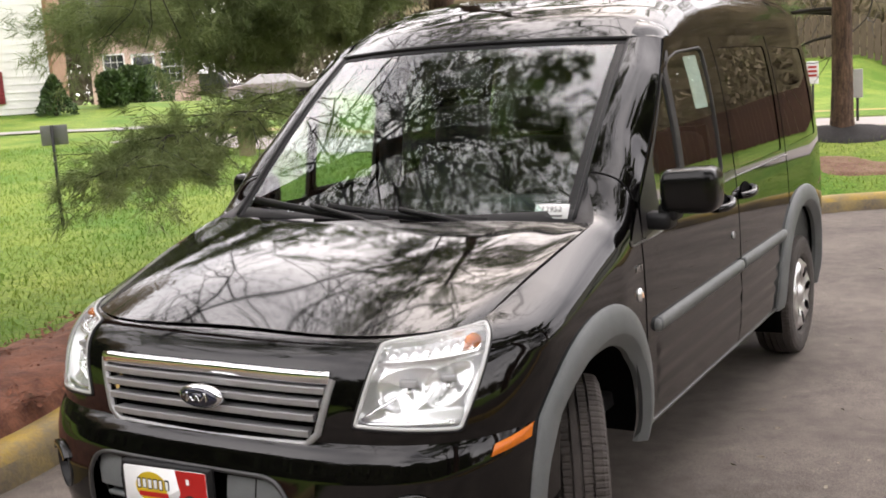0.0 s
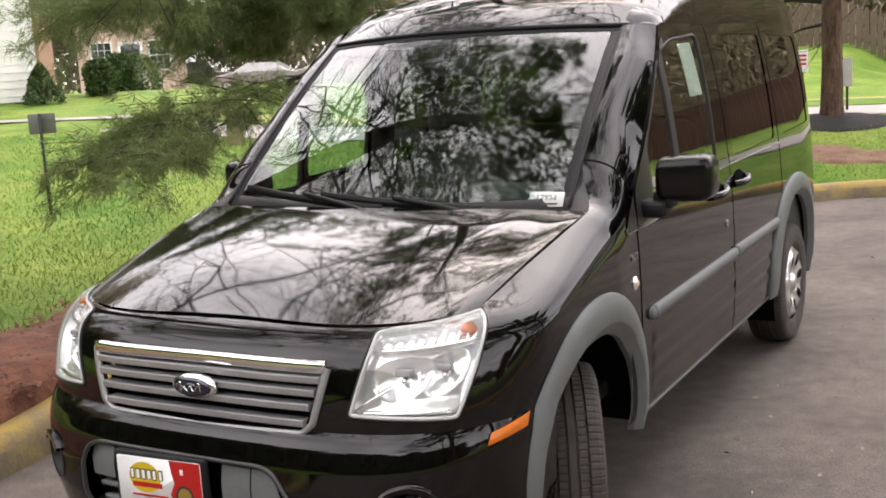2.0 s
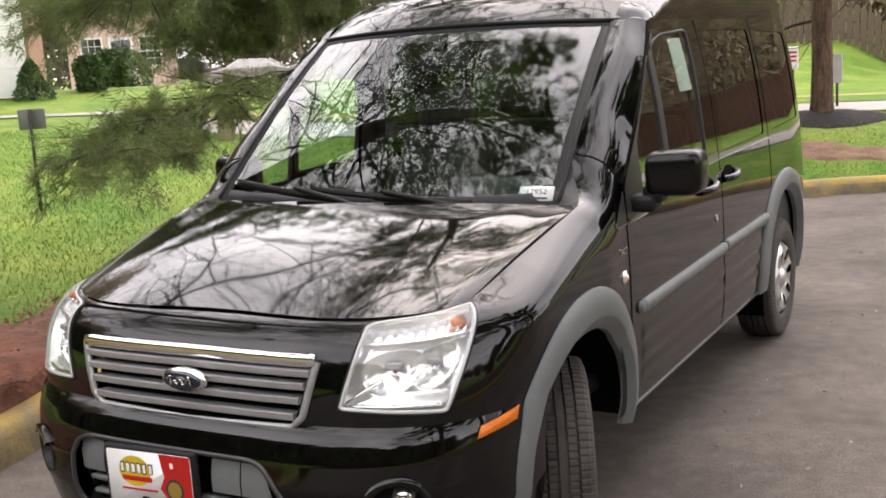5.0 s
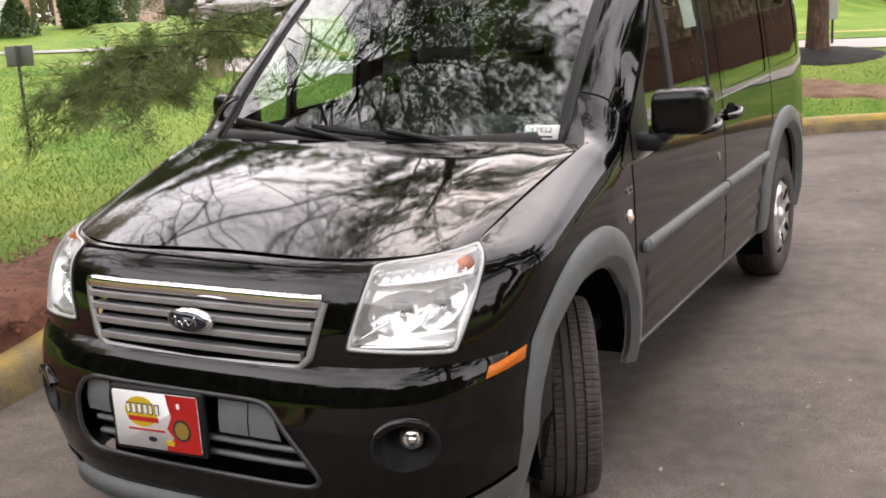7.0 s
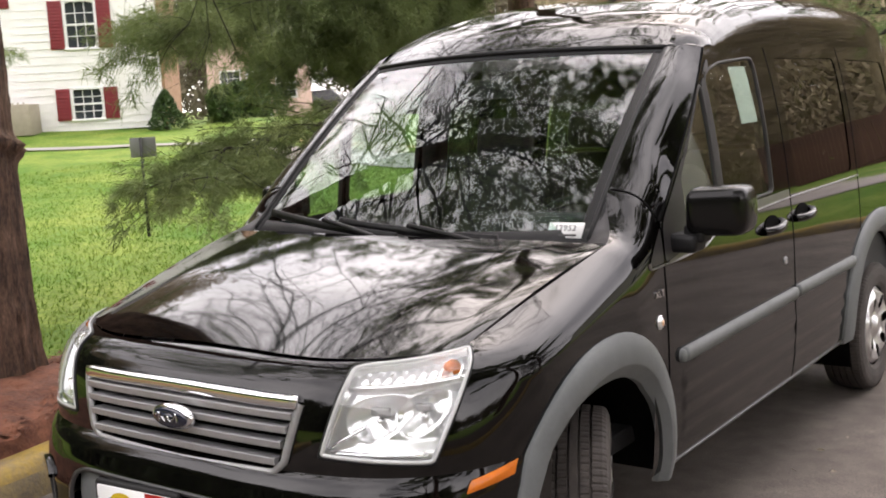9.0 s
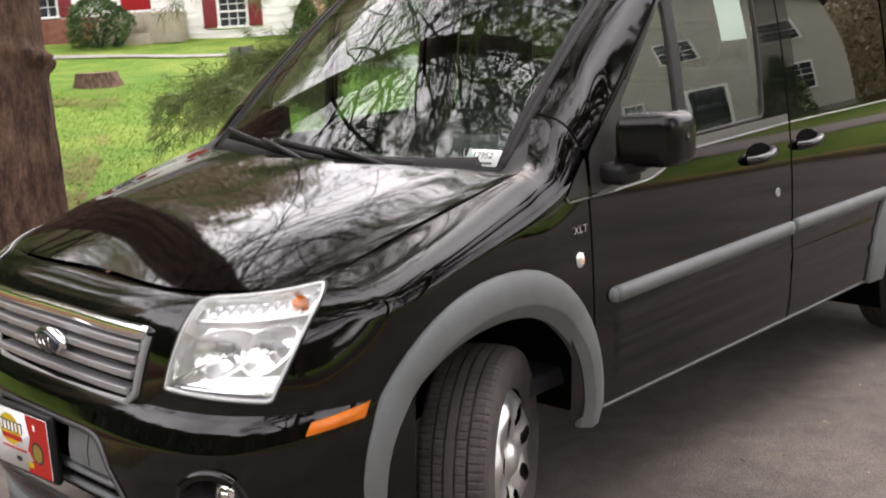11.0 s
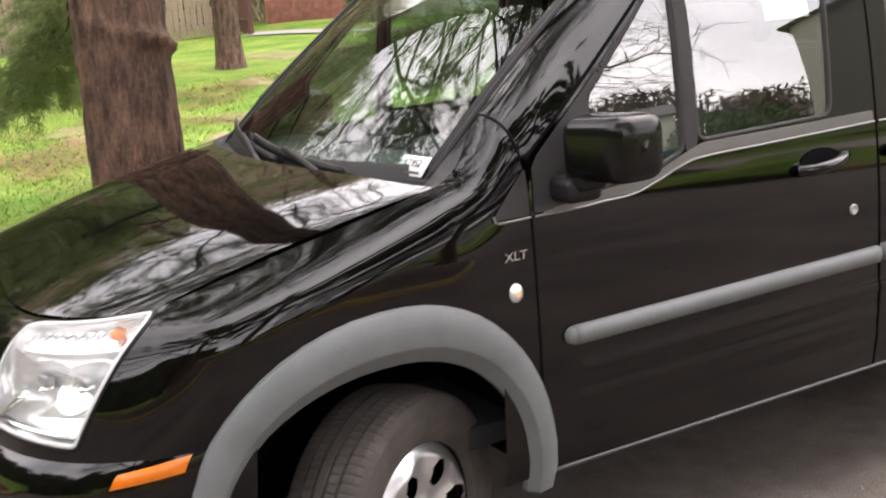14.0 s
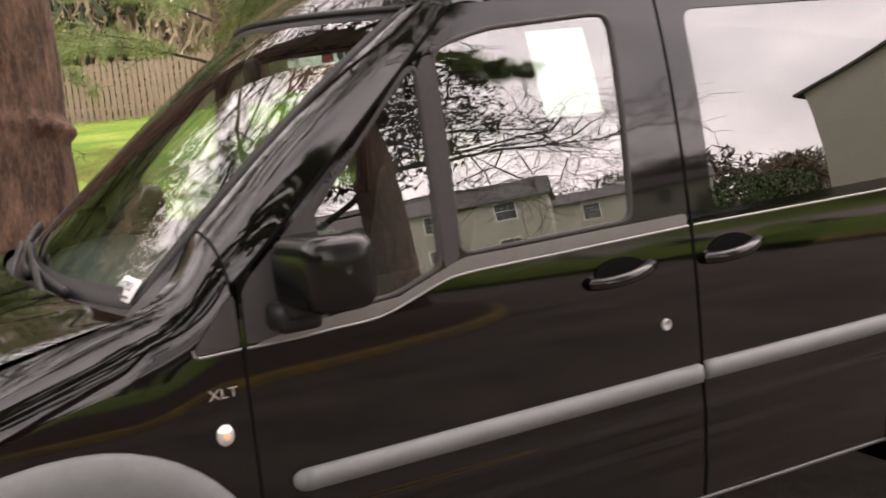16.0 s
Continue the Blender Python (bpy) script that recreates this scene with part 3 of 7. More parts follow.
link("chrome_bar", *sweep(bar, [(-0.02, -0.016), (0.009, -0.017), (0.013, -0.012), (0.0135, 0.010), (0.009, 0.017), (-0.02, 0.016)]), CHROME, grille, "bright chrome bar")
bx = nose(0.0, 0.24)
em = pose(0.0, bx[1] - 0.02, bx[2], 0, 0, 0)
oval = lambda a, b, k=40: [(a * math.cos(t), b * math.sin(t)) for t in np.linspace(0, 2 * math.pi, k, endpoint=False)]


def oval_plate(a, b, d, dome):
    """An oval badge facing forward (-y)."""
    v, f = [], []
    rings = [(1.0, 0.0), (1.0, d * 0.6), (0.93, d), (0.6, d + dome * 0.7), (0.25, d + dome)]
    o = oval(a, b)
    for r, h in rings:
        v += [(x * r, -h, z * r) for x, z in o]
    k = len(o)
    for i in range(len(rings) - 1):
        f += [(i * k + j, (i + 1) * k + j, (i + 1) * k + (j + 1) % k, i * k + (j + 1) % k) for j in range(k)]
    f.append(tuple(range((len(rings) - 1) * k, len(rings) * k)))
    return v, f


badge = link("oval_badge", *moved(oval_plate(0.080, 0.036, 0.016, 0.004), em), CHROME, grille, "oval chrome badge")
link("badge_field", *moved(oval_plate(0.068, 0.028, 0.012, 0.002), em @ Matrix.Translation((0, -0.012, 0))), NAVY, badge, "dark blue oval field with a plain script stroke")
script = smooth_path([(-0.045, -0.030, 0.006), (-0.03, -0.030, 0.014), (-0.034, -0.030, -0.012), (-0.02, -0.030, 0.002), (-0.008, -0.030, -0.008), (0.004, -0.030, 0.006), (0.014, -0.030, -0.008), (0.03, -0.030, 0.006), (0.036, -0.030, 0.016), (0.04, -0.030, -0.008)], 5)
link("badge_stroke", *moved(sweep(script, disc_ring(0.0022, 5)), em), CHROME, badge)

# ---- dealer plate, set off to the passenger's side ----
pm = pose(-0.100, -0.112, 0.478, 0, 0, 3.5) @ Matrix.Diagonal((0.92, 1, 0.92, 1))
plate = link("plate_holder", *moved(box_vf((0, 0, 0), (0.36, 0.025, 0.215), 0.012), pm), TRIM, van, "dealer plate in a black holder")


def sheet(x0, x1, z0, z1, y, r=0.0, k=5):
    """A thin card facing -y with rounded corners."""
    pts = []
    for cx, cz, a0 in ((x1 - r, z1 - r, 0), (x0 + r, z1 - r, 90), (x0 + r, z0 + r, 180), (x1 - r, z0 + r, 270)):
        for i in range(k):
            a = radians(a0 + 90 * i / (k - 1))
            pts.append((cx + r * math.cos(a), cz + r * math.sin(a)))
    n = len(pts)
    v = [(x, y, z) for x, z in pts] + [(x, y + 0.002, z) for x, z in pts]
    return v, [tuple(range(n - 1, -1, -1))] + [(i, (i + 1) % n, n + (i + 1) % n, n + i) for i in range(n)]


link("plate_card", *moved(sheet(-0.163, 0.163, -0.093, 0.093, -0.0145, 0.008), pm), WHITE, plate, "white and red printed dealer plate")
redv = [(0.03, -0.093), (0.163, -0.093), (0.163, 0.093), (0.045, 0.093), (0.052, 0.05), (0.06, 0.02), (0.04, -0.02), (0.065, -0.05), (0.035, -0.07)]
link("red_field", *moved(([(x, -0.0155, z) for x, z in redv], [tuple(range(len(redv)))]), pm), RED, plate, smooth=False)
link("yellow_disc", *moved(([(-0.055 + 0.062 * math.cos(a), -0.0156, 0.028 + 0.05 * math.sin(a)) for a in np.linspace(0, 2 * math.pi, 32, endpoint=False)], [tuple(range(32))]), pm), YELLOW, plate, smooth=False)
link("seal_disc", *moved(([(0.097 + 0.034 * math.cos(a), -0.0160, -0.02 + 0.036 * math.sin(a)) for a in np.linspace(0, 2 * math.pi, 32, endpoint=False)], [tuple(range(32))]), pm), INK, plate, smooth=False)
link("seal_ring", *moved(([(0.097 + 0.026 * math.cos(a), -0.0166, -0.02 + 0.028 * math.sin(a)) for a in np.linspace(0, 2 * math.pi, 32, endpoint=False)], [tuple(range(32))]), pm), GOLD, plate, smooth=False)
for i, (x0, x1) in enumerate(((-0.110, -0.095), (-0.090, -0.072), (-0.068, -0.05), (-0.046, -0.028), (-0.024, -0.008), (0.0, 0.016))):
    link("name_bar", *moved(sheet(x0, x1, 0.020 + 0.002 * (i % 2), 0.056, -0.0162, 0.002, 2), pm), INK if i % 7 else INK, plate, smooth=False)
    link("name_bar", *moved(sheet(x0 + 0.003, x1 - 0.003, 0.024, 0.052, -0.0168, 0.002, 2), pm), WHITE, plate, smooth=False)
link("strap_bar", *moved(sheet(-0.105, 0.01, -0.004, 0.012, -0.0164, 0.002, 2), pm), RED, plate, smooth=False)
link("address_bar", *moved(sheet(-0.11, 0.03, -0.034, -0.028, -0.0162, 0.001, 2), pm), RED, plate, smooth=False)
link("badge_mark", *moved(([(-0.02 + 0.018 * math.cos(a), -0.0160, -0.06 + 0.009 * math.sin(a)) for a in np.linspace(0, 2 * math.pi, 20, endpoint=False)], [tuple(range(20))]), pm), NAVY, plate, smooth=False)
link("yellow_dash", *moved(sheet(0.03, 0.062, -0.075, -0.06, -0.0164, 0.002, 2), pm), YELLOW, plate, smooth=False)
link("white_dash", *moved(sheet(0.085, 0.097, 0.05, 0.068, -0.0162, 0.002, 2), pm), WHITE, plate, smooth=False)

# ---- head lamps ----
def lamp_share(s, v):
    """How far across the lamp a place lies, from its inner (0) to its outer edge (1)."""
    k = (v - LAMP4[0][1]) / (LAMP4[3][1] - LAMP4[0][1])
    o = LAMP4[1][0] + (LAMP4[2][0] - LAMP4[1][0]) * (v - LAMP4[1][1]) / (LAMP4[2][1] - LAMP4[1][1])
    i = LAMP4[0][0] + (LAMP4[3][0] - LAMP4[0][0]) * k
    return (s - i) / (o - i)


def lamp_shell(s, v):
    """The bright inner shell: two hollows, a stepped brow above them and a fluted indicator bay on top."""
    a = lamp_share(s, v)
    d = 0.040
    for ca, cv, ra, rv in ((0.36, 0.40, 0.27, 0.21), (0.74, 0.42, 0.22, 0.20)):
        r = ((a - ca) / ra) ** 2 + ((v - cv) / rv) ** 2
        if r < 1:
            d += 0.026 * (1 - r) ** 0.7
    d -= 0.016 * (1 - ease(0.10, 0.21, v))
    d -= 0.014 * ease(0.66, 0.68, v)
    if v > 0.72:
        d += 0.004 * abs(math.sin(a * 34))
    return np.asarray(nose(s, v)) - d * normal(nose, s, v)


for g in (1, -1):
    mir = (lambda q: q) if g > 0 else (lambda q: flip(*q))
    s0, s1 = LAMP4[0][0], LAMP4[2][0]
    over = lambda h: (lambda a, b: np.asarray(nose(a, b)) + h * normal(nose, a, b))
    lamp = link("head_lamp", *mir(skin(lamp_shell, s0 - 0.002, s1, 74, 0.055, 0.99, 74, only=LAMPR)), LAMPFACE, van, "large clear head lamp with bright reflector")
    link("lamp_lens", *mir(skin(over(0.003), s0 - 0.002, s1, 40, 0.055, 0.99, 40, only=LAMPR)), LENS, lamp, "clear plastic lens")
    rim = dense(LAMPR, 0.02, True)
    v, f = [], []
    for a in rim:
        p, m = nose(*a), normal(nose, *a)
        v += [tuple(p + 0.001 * m), tuple(p - 0.045 * m)]
    n = len(rim)
    f = [(2 * i, 2 * i + 1, 2 * ((i + 1) % n) + 1, 2 * ((i + 1) % n)) for i in range(n)]
    link("lamp_wall", *mir((v, f)), LAMPFACE, lamp)
    mid = np.mean(np.array(LAMPR), 0)
    link("lamp_rim", *mir(ribbon(nose, [mid + (np.array(q) - mid) * 0.965 for q in rim], 0.009, 0.0045, closed=True)), LENSRIM, lamp, "pale edge of the lens")
    link("lamp_gasket", *mir(ribbon(nose, rim, 0.010, 0.004, closed=True)), TRIM, lamp, "thin black gasket")
    inside_at = lambda a, v: s_of_x(0.0) + (LAMP4[0][0] + (LAMP4[3][0] - LAMP4[0][0]) * (v - LAMP4[0][1]) / (LAMP4[3][1] - LAMP4[0][1])) * (1 - a) + a * (LAMP4[1][0] + (LAMP4[2][0] - LAMP4[1][0]) * (v - LAMP4[1][1]) / (LAMP4[2][1] - LAMP4[1][1]))
    for ca, cv, size in ((0.36, 0.42, 0.040), (0.74, 0.44, 0.034)):
        sa = inside_at(ca, cv)
        c, m = Vector(lamp_shell(sa, cv)), Vector(normal(nose, sa, cv))
        ax = Vector((0.25, -1, 0.02)).normalized()
        M = Matrix.Translation(c + m * 0.012) @ ax.to_track_quat("X", "Z").to_matrix().to_4x4()
        link("bulb_shield", *mir(moved(box_vf((0.004, 0, 0.004), (0.020, size * 1.25, size * 0.55), 0.005), M)), SLATGREY, lamp, "grey bulb shield")
        link("bulb", *mir(moved(lathe([(0.022, 0.0), (0.018, 0.007), (0.0, 0.009), (-0.02, 0.009)], 14), M @ Matrix.Translation((0, 0, -size * 0.45)))), CHROME, lamp)
    sa = inside_at(0.80, 0.83)
    am = Vector(nose(sa, 0.83)) - Vector(normal(nose, sa, 0.83)) * 0.016
    link("indicator_bulb", *mir(moved(lathe([(0.014, 0.0), (0.012, 0.008), (0.0, 0.013), (-0.02, 0.011)], 16), Matrix.Translation(am) @ Matrix.Rotation(radians(-90), 4, "Z"))), AMBER, lamp, "amber indicator bulb")
    link("indicator_cup", *mir(moved(lathe([(-0.012, 0.0), (-0.008, 0.014), (0.0, 0.020)], 20), Matrix.Translation(am + Vector((0.012, 0.004, 0))) @ Matrix.Rotation(radians(-70), 4, "Z"))), CHROME, lamp)
    for a0, b0, a1, b1 in ((0.05, 0.15, 0.30, 0.30), (0.06, 0.125, 0.92, 0.115)):
        q = [np.asarray(nose(inside_at(a0 + (a1 - a0) * k, b0 + (b1 - b0) * k), b0 + (b1 - b0) * k)) - 0.022 * normal(nose, inside_at(a0 + (a1 - a0) * k, b0 + (b1 - b0) * k), b0 + (b1 - b0) * k) for k in np.linspace(0, 1, 10)]
        link("lamp_fin", *mir(sweep(q, [(-0.02, -0.004), (0.010, -0.003), (0.010, 0.003), (-0.02, 0.004)])), CHROME, lamp)
    shelf = [np.asarray(nose(inside_at(a, 0.685), 0.685)) - 0.022 * normal(nose, inside_at(a, 0.685), 0.685) for a in np.linspace(0.06, 0.95, 16)]
    link("lamp_shelf", *mir(sweep(shelf, [(-0.018, -0.004), (0.010, -0.003), (0.010, 0.003), (-0.018, 0.004)])), LAMPFACE, lamp)
    # amber side marker
    y0, y1 = 0.19, 0.325
    link("side_marker", *mir(fill(bumper, [(s_at(y0), 0.613), (s_at(y1), 0.630), (s_at(y1) + 0.006, 0.664), (s_at(y0) + 0.010, 0.643)], 12, 6, lift=0.004, dish=0.004)), AMBER, van, "amber side marker lens")

# ---- wheel-arch cladding ----
def flare(outer, inner, surf, foot_f, foot_r):
    """A broad grey arch: lies on the body outside, rolls out and turns in to the wheel."""
    o = [(outer[0][0] + 0.01, foot_f)] + list(outer) + [(outer[-1][0] - 0.01, foot_r)]
    i_ = [(inner[0][0], foot_f)] + list(inner) + [(inner[-1][0], foot_r)]
    v, f = [], []
    n = len(o)
    for (a, b), (c, d) in zip(o, i_):
        for k, lift in ((0.0, -0.004), (0.025, 0.010), (0.025, 0.010), (0.06, 0.016), (0.35, 0.021), (0.66, 0.025), (0.70, 0.023), (0.70, 0.023), (0.85, 0.008), (1.0, -0.008), (1.0, -0.008), (1.0, -0.028)):
            y, z = a + (c - a) * k, b + (d - b) * k
            p = surf(y, z)
            v.append((p[0] + lift, p[1], p[2]))
    m = 12
    for q in range(n - 1):
        f += [(q * m + k, (q + 1) * m + k, (q + 1) * m + k + 1, q * m + k + 1) for k in range(m - 1) if k not in (1, 6, 9)]
    return v, f


def front_side(y, z):
    """The side surface near the front wheel, over bumper and wing."""
    s = s_at(max(y, 0.0))
    if y > 1.15:
        return side(y, z)
    p = bumper(s, z) if z < Z_SPLIT else nose(s, v_at(s, z))
    return np.array([p[0] if z >= Z_SPLIT else max(p[0], 0.0), y, z])


both("wheel_arch_cladding", flare(F_OUT, F_IN, front_side, 0.19, 0.335), CLAD, "broad matt grey wheel-arch cladding")
both("wheel_arch_cladding", flare(R_OUT, R_IN, side, 0.36, 0.30), CLAD, "broad matt grey wheel-arch cladding")
for cy, rr in ((AXLE_F, 0.42), (3.70, 0.46)):
    a = [(0.86, cy + rr * math.cos(t) * 1.0, 0.36 + (rr - 0.02) * math.sin(t)) for t in np.linspace(-0.04, math.pi + 0.35, 30)]
    b = [(0.35, y, z) for _, y, z in a]
    v = a + b
    f = [(i, i + 1, 30 + i + 1, 30 + i) for i in range(29)] + [tuple(range(30, 60))]
    both("wheel_well", (v, f), FELT, "black felt wheel-arch liner")
link("underbody", *merge(box_vf((0, 2.26, 0.42), (0.72, 4.2, 0.05), 0.02), box_vf((0, 2.25, 0.405), (1.70, 1.95, 0.05), 0.02), box_vf((0, 0.2, 0.27), (1.0, 0.25, 0.1), 0.02)), FELT, van)

# ---- doors and side ----
BELT = [(1.085, 1.027), (1.30, 1.028), (1.50, 1.037), (1.58, 1.058), (1.66, 1.085), (1.74, 1.098), (2.4, 1.112), (3.3, 1.112), (4.3, 1.112)]


def belt(y):
    return lerp(BELT, y)


QUARTER = [(1.385, 1.065), (1.56, 1.080), (1.675, 1.122), (1.69, 1.575), (1.66, 1.565), (1.385, 1.285)]
DOORWIN = [(1.725, 1.140), (2.215, 1.150), (2.245, 1.645), (2.22, 1.665), (1.90, 1.650), (1.785, 1.625), (1.735, 1.60)]
SLIDEWIN = [(2.475, 1.140), (3.27, 1.145), (3.285, 1.655), (2.50, 1.660), (2.478, 1.64)]
REARWIN = [(3.44, 1.147), (4.15, 1.16), (4.13, 1.63), (3.45, 1.65)]
DOOR_EDGE = [(1.185, 1.158), (1.21, 1.182), (1.375, 1.328), (1.56, 1.493), (1.745, 1.657), (1.80, 1.706)]
DOOR = [(1.1935, 1.03), (1.195, 0.75), (1.196, 0.60), (1.196, 0.375), (2.388, 0.375), (2.392, 1.71), (1.815, 1.71), (1.750, 1.653), (1.566, 1.490), (1.381, 1.325), (1.212, 1.178), (1.196, 1.160)]


SLIDE4, QUARTER, DOORWIN, SLIDEWIN = SLIDEWIN, rounded(QUARTER, 0.025), rounded(DOORWIN, 0.035), rounded(SLIDEWIN, 0.035)
REAR4, REARWIN = REARWIN, rounded(REARWIN, 0.035)
side_lift = lambda h: (lambda y, z: side(y, z) + np.array([h, 0, 0]))

for g in (1, -1):
    mir = (lambda q: q) if g > 0 else (lambda q: flip(*q))
    door = link("front_door", *mir(skin(side, 1.19, 2.40, 130, 0.37, 1.72, 270, holes=[QUARTER, DOORWIN], only=DOOR)), PAINT, van, "closed black front door")
    link("door_glass", *mir(skin(side_lift(-0.005), 1.70, 2.26, 36, 1.12, 1.68, 36, only=DOORWIN)), SIDEGLASS, door, "drop glass reflecting houses opposite").visible_shadow = False
    qg = skin(side_lift(-0.005), 1.37, 1.70, 24, 1.05, 1.60, 30, only=QUARTER)
    link("quarter_glass", *mir(qg), SIDEGLASS, door).visible_shadow = False
    for w in (QUARTER, DOORWIN):
        link("window_seal", *mir(ribbon(side, dense(w, 0.02, True), 0.012, 0.0020, closed=True, thick=0.012)), FRAMETRIM, door, "satin grey window surround")
    link("window_post", *mir(skin(side_lift(0.003), 1.66, 1.76, 8, 1.10, 1.62, 24, only=[(1.679, 1.115), (1.722, 1.130), (1.732, 1.605), (1.694, 1.585)])), FRAMETRIM, door, "satin grey post between the panes")
    # plastic corner ahead of the window, and the sill trim under the panes
    link("mirror_corner", *mir(skin(side_lift(0.003), 1.19, 1.82, 64, 1.02, 1.68, 66, only=[(1.200, 1.036), (1.386, 1.036), (1.386, 1.292), (1.655, 1.570), (1.74, 1.613), (1.79, 1.633), (1.805, 1.668), (1.765, 1.648), (1.574, 1.482), (1.390, 1.318), (1.224, 1.172), (1.204, 1.145)])), SAIL, door, "matt charcoal mirror base trim")
    sillp = [(1.204, belt(1.204) + 0.004)] + [(y, belt(y) + 0.004) for y in (1.3, 1.5, 1.58, 1.66, 1.74, 2.38)] + [(2.38, 1.145), (1.735, 1.135), (1.67, 1.115), (1.56, 1.075), (1.38, 1.06)]
    link("sill_trim", *mir(skin(side_lift(0.004), 1.19, 2.40, 120, 1.03, 1.15, 14, only=sillp)), SILLTRIM, door, "satin grey sill trim")
    # a bright metal strip stands for the highlight along the belt ledge
    link("belt_line", *mir(ribbon(side, smooth_path([(y, belt(y)) for y in (1.2, 1.3, 1.4, 1.5, 1.58, 1.66, 1.74, 2.0, 2.385)], 6), 0.0055, 0.005)), BELTGLINT, door, "thin bright belt line")
    link("side_moulding", *mir(merge(moved(lathe([(-0.02, 0.0245), (0.008, 0.022), (0.013, 0.016), (0.017, 0.0)], 20), Matrix.Translation(side(1.285, 0.7185) + np.array([0.004, 0, 0]))), sweep([side(y, 0.72) + np.array([0.004, 0, 0.0008 * (y - 1.28) * 10]) for y in np.linspace(1.285, 2.383, 40)], [(-0.02, -0.027), (0.012, -0.024), (0.018, 0.0), (0.012, 0.020), (-0.02, 0.025)], up=(0, 0, 1)))), CLAD, door, "grey rubbing strip")
    # pull handle over a flat near-black oval painted as the scoop's shade
    def handle(y0, y1, z0, parent):
        c = np.array([(y0 + y1) / 2, z0])
        cup = [(c[0] + (y1 - y0) * 0.46 * math.cos(a), z0 + 0.008 + 0.036 * math.sin(a)) for a in np.linspace(0, 2 * math.pi, 28, endpoint=False)]
        ring_v = [tuple(side(a, b) + np.array([0.003, 0, 0])) for a, b in cup]
        mid = [tuple(side(c[0] + (a - c[0]) * 0.55, z0 + (b - z0) * 0.55) + np.array([0.0035, 0, 0])) for a, b in cup]
        n = len(cup)
        link("handle_shade", *mir((ring_v + mid, [(i, (i + 1) % n, n + (i + 1) % n, n + i) for i in range(n)] + [tuple(range(n, 2 * n))])), DARK, parent)
        path = smooth_path([side(y0 - 0.01, z0 - 0.008) + np.array([0.004, 0, 0]), side(y0 + 0.03, z0 - 0.006) + np.array([0.030, 0, 0]), side(c[0], z0 + 0.0) + np.array([0.040, 0, 0]), side(y1 - 0.03, z0 + 0.008) + np.array([0.030, 0, 0]), side(y1 + 0.01, z0 + 0.010) + np.array([0.004, 0, 0])], 6)
        link("door_handle", *mir(sweep(path, disc_ring(0.017, 10, 0.95))), PAINT, parent, "black pull handle")
    handle(2.075, 2.245, 1.022, door)
    lk = moved(lathe([(-0.004, 0.016), (0.004, 0.015), (0.006, 0.012), (0.003, 0.010), (0.003, 0.0)], 24), Matrix.Translation(side(2.286, 0.873)))
    link("door_lock", *mir(lk), SLATGREY, door, "round metal key lock")
    # sliding door and tail
    sl = link("sliding_door", *mir(skin(side, 2.40, 3.355, 90, 0.375, 1.71, 260, holes=[SLIDEWIN, [(y, z) for y, z in R_MID] + [(R_MID[-1][0], 0.0), (R_MID[0][0], 0.0)]], only=[(2.402, 0.375), (3.35, 0.375), (3.35, 1.71), (2.402, 1.71)])), PAINT, van, "closed black sliding door")
    link("slide_glass", *mir(skin(side_lift(-0.004), 2.46, 3.30, 50, 1.12, 1.68, 36, only=SLIDEWIN)), DARKGLASS, sl, "dark privacy glass")
    handle(2.435, 2.60, 1.030, sl)
    link("belt_line", *mir(ribbon(side, dense([(2.402, 1.112), (3.35, 1.112)], 0.05), 0.0055, 0.005)), BELTGLINT, sl)
    link("side_moulding", *mir(sweep([side(y, 0.73) + np.array([0.004, 0, 0.003]) for y in np.linspace(2.397, 3.20, 30)], [(-0.02, -0.027), (0.012, -0.024), (0.018, 0.0), (0.012, 0.020), (-0.02, 0.025)])), CLAD, sl, "grey rubbing strip")
    rq = link("rear_side_panel", *mir(skin(side, 3.358, 4.45, 90, 0.36, 1.71, 100, holes=[REARWIN, [(y, z) for y, z in R_MID] + [(R_MID[-1][0], 0.0), (R_MID[0][0], 0.0)]])), PAINT, van)
    link("rear_glass", *mir(skin(side_lift(-0.004), 3.42, 4.17, 40, 1.13, 1.67, 36, only=REARWIN)), DARKGLASS, rq, "dark privacy glass")
    # sill lip
    link("sill_lip", *mir(sweep([side(y, 0.374) + np.array([0.002, 0, 0]) for y in np.linspace(1.2, 3.1, 40)], disc_ring(0.006, 8))), GLOSSTRIM, van, "thin sill lip")
    # dark jamb behind the door's leading edge
    link("door_jamb", *mir(skin(side_lift(-0.024), 1.165, 1.26, 6, 0.40, 1.20, 20)), DARK, van)
    # panel gaps
    for line in ([(1.191, z) for z in np.linspace(0.38, 1.03, 20)], [(2.397, z) for z in np.linspace(0.38, 1.70, 30)], [(3.354, z) for z in np.linspace(0.85, 1.70, 20)]):
        link("panel_gap", *mir(ribbon(side, line, 0.007, 0.0012, thick=0.004)), DARK, van)
    # trim triangle at the wing's rear upper corner
    def on_wing(y, z):
        """The wing's surface, brought flush with the door at its rear edge."""
        p, k = nose(s_at(y), v_at(s_at(y), z)), ease(1.09, 1.18, y)
        return np.array([p[0] * (1 - k) + max(p[0], side(y, z)[0] - 0.002) * k + 0.004, y, z])

    link("wing_corner", *mir(skin(on_wing, 1.08, 1.19, 16, 1.02, 1.16, 22, only=rounded([(1.078, 1.034), (1.186, 1.034), (1.186, 1.148)], 0.012))), SAIL, van, "matt charcoal corner trim")
    link("belt_line", *mir(ribbon(side_lift(0.0), [(1.085, 1.045), (1.088, 1.030), (1.10, 1.026), (1.187, 1.028)], 0.006, 0.006)), BELTGLINT, van)
